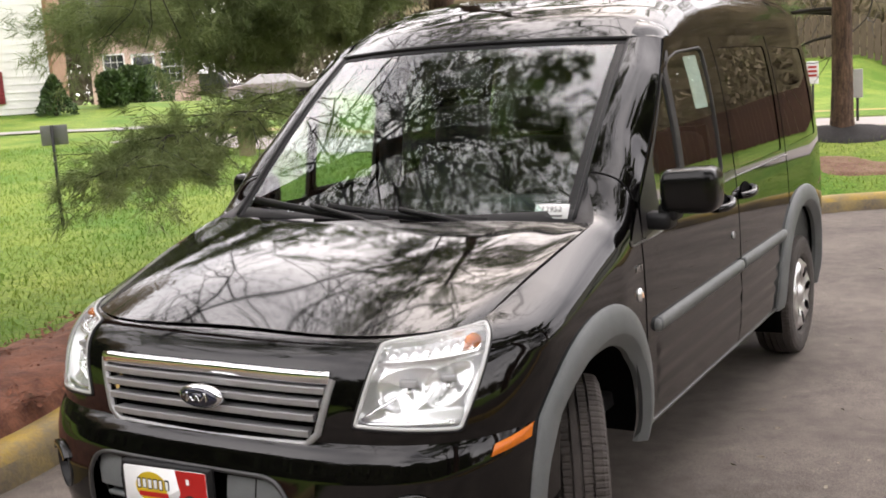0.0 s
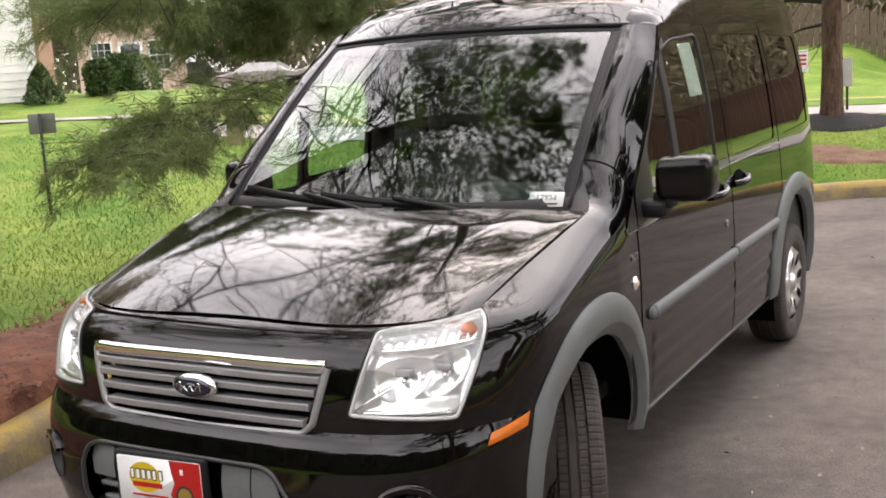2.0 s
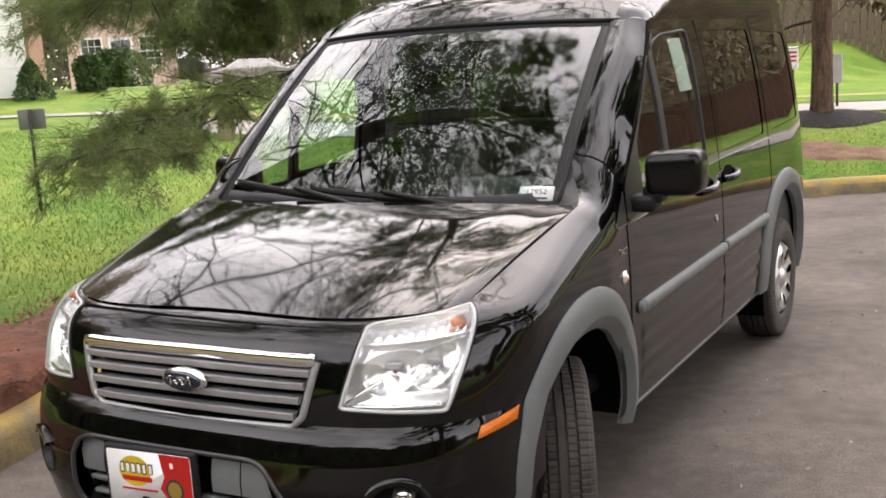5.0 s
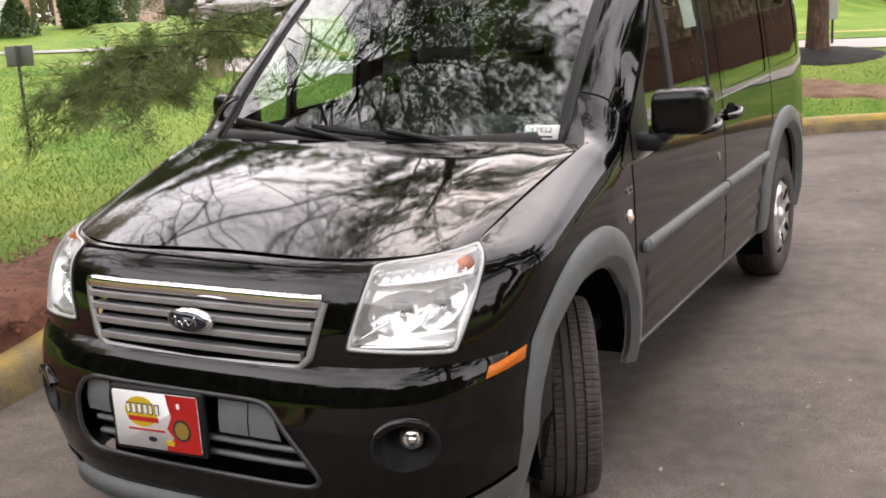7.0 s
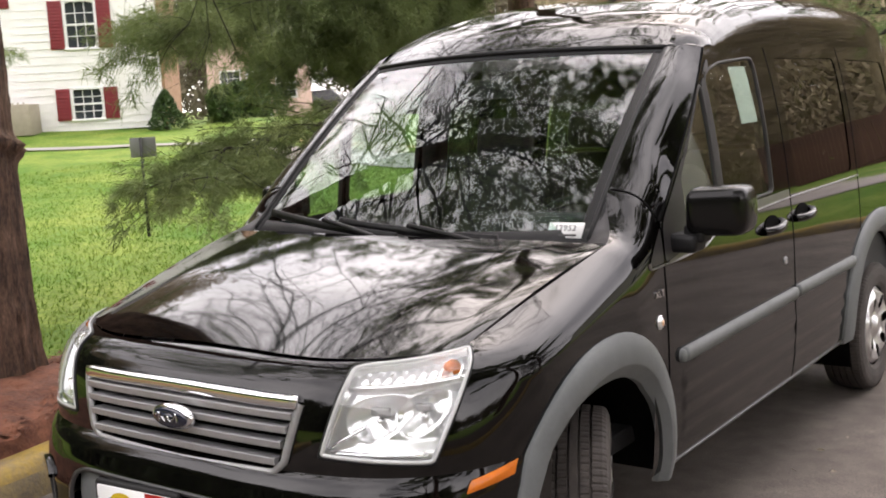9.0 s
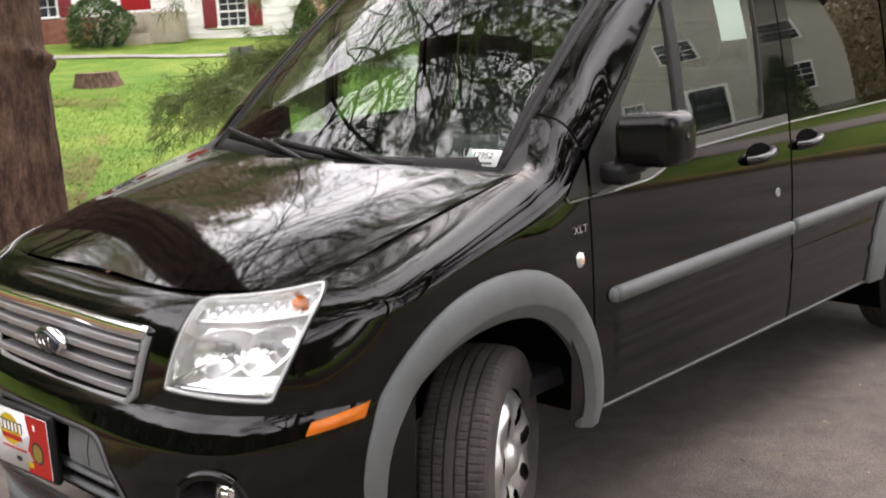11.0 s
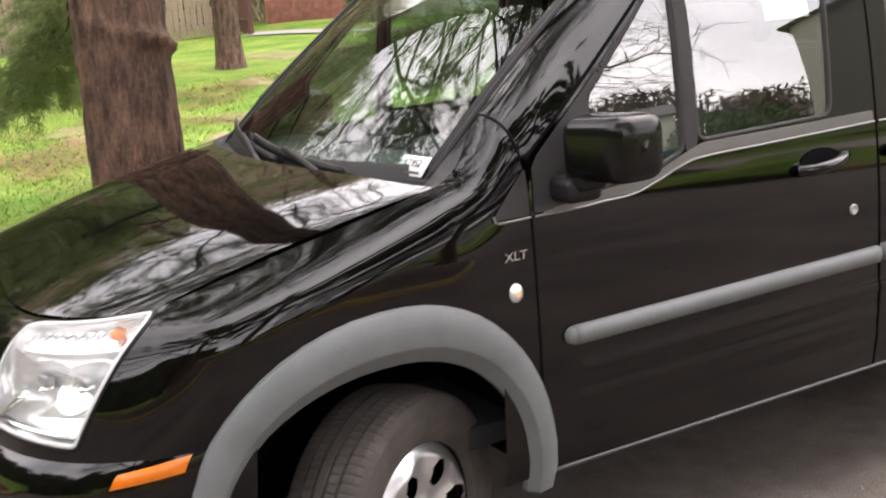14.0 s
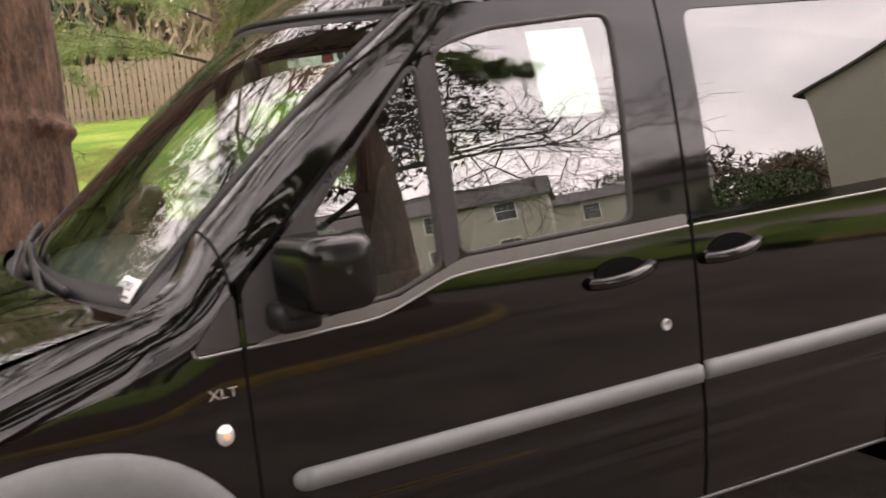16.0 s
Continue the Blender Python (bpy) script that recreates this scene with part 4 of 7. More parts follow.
    # badge and repeater on the wing
    rp = moved(lathe([(0.012, 0.0), (0.011, 0.010), (0.006, 0.019), (0.0, 0.021), (-0.01, 0.021)], 24), Matrix.Translation(nose(s_at(1.129), v_at(s_at(1.129), 0.856))) @ Matrix.Diagonal((1, 0.9, 1.15, 1)))
    rpo = link("side_repeater", *mir(rp), LAMPFACE, van, "small round clear side repeater")
    core = moved(lathe([(0.0145, 0.0), (0.0135, 0.006), (0.0105, 0.009)], 18), Matrix.Translation(nose(s_at(1.129), v_at(s_at(1.129), 0.856))) @ Matrix.Diagonal((1, 0.9, 1.15, 1)))
    link("repeater_core", *mir(core), PEACH, rpo, "pale amber bulb")
    tm = Matrix.Translation(Vector(nose(s_at(1.135), v_at(s_at(1.135), 0.944))) + Vector((0.003, 0, 0))) @ Matrix.Rotation(radians(90 if g > 0 else 90), 4, "Z") @ Matrix.Rotation(radians(90), 4, "X")
    if g > 0:
        words("XLT", 0.031, tm @ Matrix.Diagonal((1.15, 1, 1, 1)), CHROME, van, "trim_badge", 0.002, "small chrome trim letters")

# ---- pillars, roof, glass ----
def pillar(k, t):
    """The windscreen pillar: k across from the glass edge (0) to the door frame (1), t upwards."""
    a = shield(1, t) + np.array([0.003, -0.003, 0.003])
    y = 1.185 + 0.615 * (t - 0.2) / 0.8
    b = side(y, lerp(DOOR_EDGE, y))
    e = radians(72 - 24 * ease(0.2, 0.45, t) - 32 * ease(0.75, 1.0, t))
    tx, tz = -math.cos(e), math.sin(e)
    L = np.linalg.norm(a - b)
    c1 = a + 0.48 * L * np.array([0.965, 0.20, 0.04])
    c2 = b + 0.48 * L * np.array([tx, -0.06, tz])
    q = 1 - k
    bent = q ** 3 * a + 3 * q * q * k * c1 + 3 * q * k * k * c2 + k ** 3 * b
    m = ease(0.2, 0.5, t)
    if m >= 1:
        return bent
    # low down it goes on with the wing's own section
    v0 = PILLAR_V
    w0, w1, w = nose(S_DOOR, 1.0), nose(S_DOOR, v0), nose(S_DOOR, 1.0 + (v0 - 1.0) * k)
    off = w - (q * w0 + k * w1)
    b2 = b + (w1 - side(1.185, 1.158)) * (1 - ease(0.2, 0.3, t))
    a2 = a + (w0 - shield(1, 0.2) - np.array([0.003, -0.003, 0.003])) * (1 - ease(0.2, 0.3, t))
    return (q * a2 + k * b2 + off) * (1 - m) + bent * m


PILLAR_V = v_at(S_DOOR, 1.158)
for g in (1, -1):
    vf = skin(pillar, 0, 1, 20, 0.2, 1.0, 60)
    link("windscreen_pillar", *(vf if g > 0 else flip(*vf)), PAINT, van)
    dg = ribbon(side, [(y + 0.004, lerp(DOOR_EDGE, y)) for y in np.linspace(1.19, 1.795, 40)], 0.010, 0.0012, thick=0.006)
    link("panel_gap", *(dg if g > 0 else flip(*dg)), DARK, van)
    gp = ribbon(pillar, [(k, 0.204) for k in np.linspace(0.05, 1.0, 14)], 0.007, 0.0015)
    link("panel_gap", *(gp if g > 0 else flip(*gp)), DARK, van)
def roof_corner(k, t):
    a = pillar(k, 1.0)
    u = float(np.interp(a[0], ROOF_X, ROOF_U))
    b = roof(u, 1.86)
    return a + (b - a) * t + np.array([0, 0, 0.012 * math.sin(math.pi * t)])


ROOF_U = np.linspace(0.2, 1, 60)
ROOF_X = np.array([roof(u, 1.86)[0] for u in ROOF_U])
both("roof_corner", skin(roof_corner, 0, 1, 14, 0, 1, 10), PAINT)
link("roof_panel", *skin(roof, -1, 1, 81, 1.75, 4.45, 110), PAINT, van, "tall black roof")
shieldob = link("windscreen", *skin(shield, -1, 1, 41, 0, 1, 25), WSGLASS, van, "curved windscreen reflecting bare branches")
shieldob.visible_shadow = False
link("screen_band", *merge(ribbon(shield, [(-0.985, t) for t in np.linspace(0, 1, 20)], 0.06, 0.001), ribbon(shield, [(0.985, t) for t in np.linspace(0, 1, 20)], 0.06, 0.001), ribbon(shield, [(u, 0.985) for u in np.linspace(-1, 1, 40)], 0.05, 0.001), ribbon(shield, [(u, 0.02) for u in np.linspace(-1, 1, 40)], 0.06, 0.001)), TRIM, shieldob, "black edge band")
link("screen_seal", *merge(sweep([shield(u, 1.0) + np.array([0, 0, 0.004]) for u in np.linspace(-1, 1, 40)], disc_ring(0.010, 6)), sweep([shield(1, t) for t in np.linspace(0, 1, 20)], disc_ring(0.010, 6)), sweep([shield(-1, t) for t in np.linspace(0, 1, 20)], disc_ring(0.010, 6))), TRIM, shieldob)
# tailgate
link("tailgate", *skin(lambda u, z: np.array([u * side(4.45, z)[0], 4.45 + 0.07 * (1 - u * u), z]), -1, 1, 20, 0.36, 1.71, 20), PAINT, van)
link("tail_cap", *skin(lambda u, k: roof(u, 4.45) * (1 - k) + np.array([u * side(4.45, 1.70)[0], 4.45 + 0.07 * (1 - u * u), 1.70]) * k, -1, 1, 20, 0, 1, 4), PAINT, van)
# roof bars
for g in (1, -1):
    p = [(g * 0.60, y, roof(0.62, y)[2] + 0.012) for y in np.linspace(1.95, 4.2, 30)]
    link("roof_channel", *sweep(p, [(-0.016, -0.012), (0.016, -0.012), (0.012, 0.004), (-0.012, 0.004)]), TRIM, van)
# cowl
link("scuttle_panel", *skin(lambda u, k: (bonnet(u, 1.0) + np.array([0, 0.004, -0.02])) * (1 - k) + (shield(u * 0.995, 0.0) + np.array([0, 0.0, -0.004])) * k, -1, 1, 50, 0, 1, 6), TRIM, van, "black plastic scuttle below the windscreen")


def cowl_end(k, q):
    """The plastic piece between the wing's top edge and the foot of the windscreen."""
    y = FOOT + (1.185 - FOOT) * q
    a, b = hood_edge(s_at(y)), shield(1, 0.2 * q) + np.array([0.003, -0.003, 0.003])
    p = a + (b - a) * k
    return p + np.array([0, 0, -0.010 * math.sin(math.pi * k) * (1 - q)])


both("cowl_end", skin(cowl_end, 0, 1, 8, -0.1, 1, 20), SAIL, "matt charcoal cowl end at the windscreen's foot")


def wiper(x0, x1, t0, t1):
    """A wiper: arm from its pivot and the blade lying along the glass."""
    a, b = np.array([x0, 0.0]), np.array([x1, 0.0])
    pts = [shield(x0 + (x1 - x0) * k, t0 + (t1 - t0) * k) + np.array([0, -0.022, 0.020]) for k in np.linspace(0, 1, 16)]
    arm = [shield(x1 + 0.02, t1 - 0.05) + np.array([0, -0.03, 0.012]), shield(x1 - 0.1, t1 - 0.02) + np.array([0, -0.04, 0.035]), shield((x0 + x1) / 2, (t0 + t1) / 2) + np.array([0, -0.03, 0.04])]
    w = link("wiper", *merge(sweep(pts, [(-0.008, -0.014), (0.008, -0.014), (0.004, 0.012), (-0.004, 0.012)]), sweep(smooth_path(arm, 6), disc_ring(0.009, 8))), TRIM, van, "black windscreen wiper at rest")
    link("wiper_pivot", *moved(lathe([(0.02, 0), (0.018, 0.012), (0, 0.016)], 16), Matrix.Translation(arm[0]) @ Matrix.Rotation(radians(-90), 4, "Y")), TRIM, w)


wiper(-0.87, 0.10, 0.070, 0.005)
wiper(-0.30, 0.62, 0.060, -0.005)

# stock card behind the glass, window sticker on the door glass
cm = Matrix.Translation(shield(0.885, 0.040) + np.array([0, 0.010, -0.006])) @ Matrix.Rotation(radians(5), 4, "Z") @ Matrix.Rotation(radians(-40), 4, "X")
card = link("stock_card", *moved(sheet(-0.06, 0.06, -0.028, 0.028, -0.014, 0.002), cm), WHITE, van, "white stock card inside the windscreen")
words("12952", 0.030, cm @ Matrix.Translation((0, -0.0165, 0.006)) @ Matrix.Rotation(radians(90), 4, "X"), INK, card, "stock_number", 0.0003)
link("code_bar", *moved(sheet(-0.042, 0.042, -0.022, -0.016, -0.0162, 0.001, 2), cm), INK, card, smooth=False)
stick = fill(side, [(2.015, 1.424), (2.18, 1.424), (2.165, 1.635), (2.0, 1.635)], 6, 6, lift=-0.008)
link("price_sheet", *stick, WHITE, van, "white price sheet stuck on the door glass")
link("price_sheet_back", *fill(side, [(2.02, 1.429), (2.175, 1.429), (2.16, 1.63), (2.005, 1.63)], 6, 6, lift=-0.012), GREENCARD, van)

# ---- mirrors ----
for g in (1, -1):
    mir = (lambda q: q) if g > 0 else (lambda q: moved(flip(*q), Matrix.Translation((0.075, 0.07, -0.01))))
    def shell(a, b):
        """Mirror head: a round its section, b from the body outwards."""
        x = 0.925 + 0.185 * b
        hw, hh = 0.074, 0.076 + 0.004 * b
        c, d = math.cos(a), math.sin(a)
        p = 4.5
        yy = hw * math.copysign(abs(c) ** (2 / p), c)
        zz = hh * math.copysign(abs(d) ** (2 / p), d)
        e = max(0.0, 1 - max(0.0, (b - 0.66) / 0.34) ** 3.2) ** (1 / 3.2) * max(0.0, 1 - 0.35 * max(0.0, (0.15 - b) / 0.15) ** 3) ** 0.5
        e = max(e, 0.02)
        return np.array([x, 1.325 + 0.03 * b + yy * e * (1 - 0.25 * (c < 0) * abs(d) ** 3 * 0.3), 1.182 + 0.004 * b + zz * e])
    V, F = skin(lambda a, b: shell(a, 1 - (1 - b) ** 1.8), 0, 2 * math.pi, 49, 0, 1, 36)
    F = F + [tuple(i * 36 for i in range(48)), tuple(i * 36 + 35 for i in range(47, -1, -1))]
    mr = link("door_mirror", *mir((V, F)), SOFTBLACK, van, "boxy glossy black door mirror")
    link("mirror_glass", *mir(([(0.945, 1.420, 1.13), (1.04, 1.437, 1.13), (1.04, 1.437, 1.235), (0.945, 1.420, 1.235)], [(0, 1, 2, 3)])), CHROME, mr, smooth=False)
    link("mirror_arm", *mir(merge(box_vf((0.90, 1.30, 1.085), (0.12, 0.10, 0.06), 0.018), box_vf((0.945, 1.31, 1.115), (0.07, 0.085, 0.06), 0.015))), TRIM, mr)

# ---- wheels ----
def tyre_mesh():
    """A road tyre with four grooves, shoulder blocks and sipes."""
    prof = [(-0.085, 0.198), (-0.097, 0.22), (-0.1025, 0.255), (-0.100, 0.290), (-0.092, 0.309), (-0.080, 0.3165)]
    tread = []
    edges = [-0.080, -0.052, -0.044, -0.019, -0.011, 0.011, 0.019, 0.044, 0.052, 0.080]
    for i in range(0, 10, 2):
        tread += [(edges[i], 0.0), (edges[i + 1], 0.0)]
        if i < 8:
            tread += [(edges[i + 1] + 0.001, -0.013), (edges[i + 2] - 0.001, -0.013)]
    top = lambda x: 0.324 - 0.0075 * (x / 0.08) ** 2
    full = prof[:-1] + [(x, top(x) + d) for x, d in tread] + [(-x, r) for x, r in reversed(prof[:-1])]
    k = 360
    v, f = [], []
    n = len(full)
    for i in range(k):
        a = 2 * math.pi * i / k
        for x, r in full:
            ph = i % 4
            if r > 0.305 and (0.044 < abs(x) or 0.018 < abs(x) < 0.046) and ph == (0 if abs(x) > 0.05 else 2):
                r -= 0.0034
            sh = a + 0.010 * (abs(x) > 0.05) * np.sign(x)
            v.append((x, r * math.cos(sh), r * math.sin(sh)))
    for i in range(k):
        for j in range(n - 1):
            f.append((i * n + j, (i + 1) % k * n + j, (i + 1) % k * n + j + 1, i * n + j + 1))
    return v, f


def cover_mesh():
    """A wheel cover: dished face with seven oval holes and a raised hub."""
    R, k, rings = 0.198, 168, 30
    v, f = [], []
    for j in range(rings + 1):
        r = R * j / rings
        for i in range(k):
            a = 2 * math.pi * i / k
            x = 0.028 * math.exp(-(r / 0.05) ** 4) + 0.020 * ease(0.06, 0.13, r) - 0.028 * ease(0.165, 0.198, r)
            spoke = math.cos(7 * a)
            x += 0.006 * spoke * ease(0.05, 0.1, r) * (1 - ease(0.16, 0.19, r))
            x += 0.006 * math.exp(-((r - 0.19) / 0.006) ** 2)
            v.append((x, r * math.cos(a), r * math.sin(a)))
    for j in range(rings):
        for i in range(k):
            r, a = R * (j + 0.5) / rings, 2 * math.pi * (i + 0.5) / k
            w = (a * 7 / (2 * math.pi) + 0.5) % 1 - 0.5
            if ((r - 0.125) / 0.034) ** 2 + (w * 2 * math.pi / 7 * r / 0.024) ** 2 < 1:
                continue
            f.append((j * k + i, (j + 1) * k + i, (j + 1) * k + (i + 1) % k, j * k + (i + 1) % k))
    return v, f


TY, CO = tyre_mesh(), cover_mesh()
RIMB = lathe([(0.05, 0.205), (0.03, 0.19), (-0.09, 0.185), (-0.09, 0.0)], 40)
for g in (1, -1):
    for cy, steer in ((AXLE_F, 27.0), (AXLE_R, 0.0)):
        w0 = tagged(new("wheel"))
        w0.parent = van
        pivot = Matrix.Translation((g * 0.69, cy, TYRE - 0.002)) @ Matrix.Rotation(radians(steer), 4, "Z") @ Matrix.Translation((g * (0.065 if cy == AXLE_F else 0.078), 0, 0))
        if g < 0:
            pivot = pivot @ Matrix.Rotation(math.pi, 4, "Z")
        link("tyre", *moved(TY, pivot), RUBBER, w0, "black road tyre with four tread grooves", smooth=False)
        link("wheel_cover", *moved(CO, pivot @ Matrix.Translation((0.078, 0, 0)) @ Matrix.Rotation(0.2, 4, "X")), SILVER, w0, "silver wheel cover with oval holes")
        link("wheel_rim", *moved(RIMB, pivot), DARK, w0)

# ---- interior ----
dash = link("dashboard", *merge(skin(lambda u, k: np.array([u * 0.70, 0.96 + 0.10 * u * u + 0.42 * k, 1.085 + 0.04 * math.sin(3.1 * k) - 0.05 * k * k]), -1, 1, 30, 0, 1, 14), box_vf((0, 1.42, 0.88), (1.36, 0.16, 0.36), 0.05)), DASH, van, "dark dashboard")
link("instrument_hood", *box_vf((0.36, 1.32, 1.12), (0.36, 0.16, 0.09), 0.035), DASH, dash)
wheelm = Matrix.Translation((0.36, 1.50, 1.02)) @ Matrix.Rotation(radians(-28), 4, "X")
ringp = [tuple(wheelm @ Vector((0.185 * math.cos(a), 0, 0.185 * math.sin(a)))) for a in np.linspace(0, 2 * math.pi, 36, endpoint=False)]
sw = link("steering_wheel", *sweep(ringp, disc_ring(0.016, 8), up=(0, -1, 0.1), closed=True), TRIM, van, "black steering wheel")
link("wheel_hub", *merge(moved(box_vf((0, 0.02, 0), (0.16, 0.05, 0.13), 0.025), wheelm), moved(box_vf((0, 0.01, 0), (0.36, 0.02, 0.035), 0.008), wheelm), moved(box_vf((0, 0.01, -0.09), (0.04, 0.02, 0.18), 0.008), wheelm)), TRIM, sw)


def seat(x, y, wide):
    st = link("seat", *box_vf((x, y, 0.62), (wide, 0.52, 0.18), 0.06), CLOTH, van, "dark grey cloth seat")
    link("backrest", *moved(box_vf((0, 0, 0.30), (wide, 0.15, 0.66), 0.06, taper=0.86), pose(x, y + 0.25, 0.64, -12)), CLOTH, st)
    for hx in ((x,) if wide < 0.7 else (x - 0.4, x, x + 0.4)):
        link("headrest", *moved(box_vf((0, 0, 0.75), (0.27, 0.11, 0.19), 0.045), pose(hx, y + 0.25, 0.64, -12)), CLOTH, st)


seat(0.37, 1.86, 0.50)
seat(-0.37, 1.86, 0.50)
seat(0.0, 2.75, 1.2)
link("cabin_floor", *box_vf((0, 2.7, 0.46), (1.5, 3.3, 0.06), 0.01), CLOTH, van)
link("headliner", *skin(lambda u, y: roof(u * 0.97, y) - np.array([0, -0.03, 0.03]), -1, 1, 24, 1.80, 4.3, 24), GREYIN, van)
rv = link("rear_view_mirror", *merge(moved(box_vf((0, 0, 0), (0.25, 0.035, 0.075), 0.018), pose(0.02, 1.56, 1.60, 0, 0, -14)), sweep([(0.0, 1.56, 1.63), (0.0, 1.575, 1.70)], disc_ring(0.012, 6))), TRIM, van, "inside rear-view mirror")
for g in (1, -1):
    trimv = skin(lambda y, z: side(y, z) - np.array([0.045, 0, 0]), 1.22, 4.3, 40, 0.45, 1.12, 8)
    link("door_lining", *(trimv if g > 0 else flip(*trimv)), DASH, van)
    bp = sweep([side(2.33, z) - np.array([0.035, 0, 0]) for z in np.linspace(1.1, 1.70, 8)], [(-0.02, -0.075), (0.02, -0.075), (0.02, 0.075), (-0.02, 0.075)], up=(0, 1, 0))
    link("pillar_lining", *(bp if g > 0 else flip(*bp)), DASH, van)

# ---- ground ----
ASPHALT = mat("asphalt", (0.072, 0.059, 0.050), 0.9, scale=1.1, bump=0.6, bump_scale=160, color2=(0.155, 0.129, 0.111), speck=0.6, speck_scale=190)
KERBMAT = mat("painted_kerb", (0.1872, 0.144, 0.0792), 0.85, scale=4, bump=0.4, bump_scale=60, color2=(0.36, 0.2376, 0.0396))
KERBFOOT = mat("worn_kerb_foot", (0.1224, 0.1008, 0.0792), 0.9, scale=5, bump=0.5, bump_scale=70, color2=(0.2592, 0.1944, 0.0792))
GRASSSOIL = mat("lawn", (0.066, 0.142, 0.016), 0.9, spec=0.15, scale=0.9, bump=0.6, bump_scale=60, color2=(0.172, 0.226, 0.042), speck=0.5, speck_scale=35)
MULCH = mat("bark_mulch", (0.08704, 0.03072, 0.01741), 0.95, scale=9, bump=1.0, bump_scale=45, color2=(0.2048, 0.07987, 0.04301))
CONCRETE = mat("concrete", (0.25, 0.24, 0.215), 0.85, vary=0.12, scale=2, bump=0.3, bump_scale=90)
BARK = mat("pine_bark", (0.040, 0.023, 0.016), 0.95, scale=16, bump=1.0, bump_scale=38, color2=(0.155, 0.092, 0.062), stretch=(1, 1, 0.28), speck=0.45, speck_scale=55)
TWIG = mat("twig_bark", (0.0224, 0.01664, 0.0128), 0.9, vary=0.3)
NEEDLE = mat("pine_needles", (0.115, 0.160, 0.056), 0.6, scale=1.2, color2=(0.235, 0.285, 0.105))
# thin needles let light through
_nb = NEEDLE.node_tree
_tr, _mx = _nb.nodes.new("ShaderNodeBsdfTranslucent"), _nb.nodes.new("ShaderNodeMixShader")
_tr.inputs["Color"].default_value, _mx.inputs["Fac"].default_value = (0.17, 0.23, 0.07, 1), 0.3
_nb.links.new(_nb.nodes["Principled BSDF"].outputs["BSDF"], _mx.inputs[1])
_nb.links.new(_tr.outputs["BSDF"], _mx.inputs[2])
_nb.links.new(_mx.outputs["Shader"], _nb.nodes["Material Output"].inputs["Surface"])
LEAF = mat("shrub_leaves", (0.02, 0.048, 0.0096), 0.6, scale=2.0, color2=(0.06, 0.112, 0.024))

KERB = smooth_path([(-4.4, -16.0), (-2.9, -8.0), (-2.0, -3.6), (-1.78, -1.3), (-1.76, -0.2), (-1.79, 0.75), (-2.12, 1.8), (-2.55, 3.3), (-2.55, 5.0), (-2.0, 6.6), (-1.1, 8.0), (-0.08, 8.95), (0.46, 9.33), (2.2, 10.1), (4.6, 10.6), (9.0, 11.0), (30.0, 12.0)], 6)


def kerb_dist(x, y):
    d = np.hypot(KERB[:, 0] - x, KERB[:, 1] - y)
    return float(d.min())


def offset(path, off):
    q = []
    for i in range(len(path)):
        a, b = path[max(i - 1, 0)], path[min(i + 1, len(path) - 1)]
        t = (b - a) / np.linalg.norm(b - a)
        q.append(path[i] + np.array([-t[1], t[0]]) * off)
    return np.array(q)


KERB_IN = offset(KERB, 0.19)
ROAD_POLY = np.vstack([KERB, [(60, 12), (60, -60), (-12, -60)]])


def land(x, y):
    """The height of the ground off the road."""
    d = kerb_dist(x, y)
    e = min(d, 22)
    left = 0.15 + 0.012 * e + 0.0018 * e * e
    left -= max(0.4 * ease(8, 15, -x) * (1 - ease(2.0, 5.5, y)), 0.33 * ease(16, 24, -x) * (1 - ease(7, 12, y)))
    left -= 0.75 * ease(19, 32, y) * ease(10, 18, -x)
    back = 0.15 + 0.2 * min(d, 2.3) - 0.008 * max(0, min(d, 25) - 2.3)
    k = ease(1.5, 3.5, -x)
    return back + (left - back) * k + 0.03 * noise.noise((x * 0.5, y * 0.5, 0)) * min(1, d)


# one sheet: asphalt inside the kerb, land outside, out to the horizon
link("ground", [(-400, -400, -0.03), (400, -400, -0.03), (400, 400, -0.03), (-400, 400, -0.03)], [(0, 1, 2, 3)], GRASSSOIL)
tagged(bpy.data.objects["ground"], "grassy ground reaching the horizon", "ground", kind="structure")
V, F = skin(lambda x, y: np.array([x, y, 0.006 * noise.noise((x * 0.8, y * 0.8, 1))]), -6.0, 60, 160, -60, 12.2, 160, only=[(a, b) for a, b in np.vstack([KERB, [(60, 12), (60, -60), (-5, -60)]])])
tagged(link("road", V, F, ASPHALT), "worn grey-brown asphalt road", "road", kind="structure")
# kerb stones
kp = dense(KERB[6:-6], 0.3)
n = len(kp)
v, f = [], []
for i in range(n):
    a, b = kp[max(i - 1, 0)], kp[min(i + 1, n - 1)]
    t = (b - a) / np.linalg.norm(b - a)
    s = np.array([-t[1], t[0]])
    wob = 0.006 * noise.noise((i * 0.7, 0, 0))
    for off, z in ((-0.035, -0.05), (-0.018, 0.05), (-0.002, 0.10 + wob), (0.025, 0.135), (0.06, 0.15), (0.17, 0.150), (0.20, 0.10)):
        v.append((kp[i][0] + s[0] * off, kp[i][1] + s[1] * off, z))
f = [(7 * i + k, 7 * (i + 1) + k, 7 * (i + 1) + k + 1, 7 * i + k + 1) for i in range(n - 1) for k in range(6)]
kb = tagged(link("kerb", v, f, KERBMAT), "concrete kerb with worn yellow paint", "kerb", kind="structure")
kb.data.materials.append(KERBFOOT)
for i, p in enumerate(kb.data.polygons):
    p.material_index = 1 if i % 6 < 2 else 0
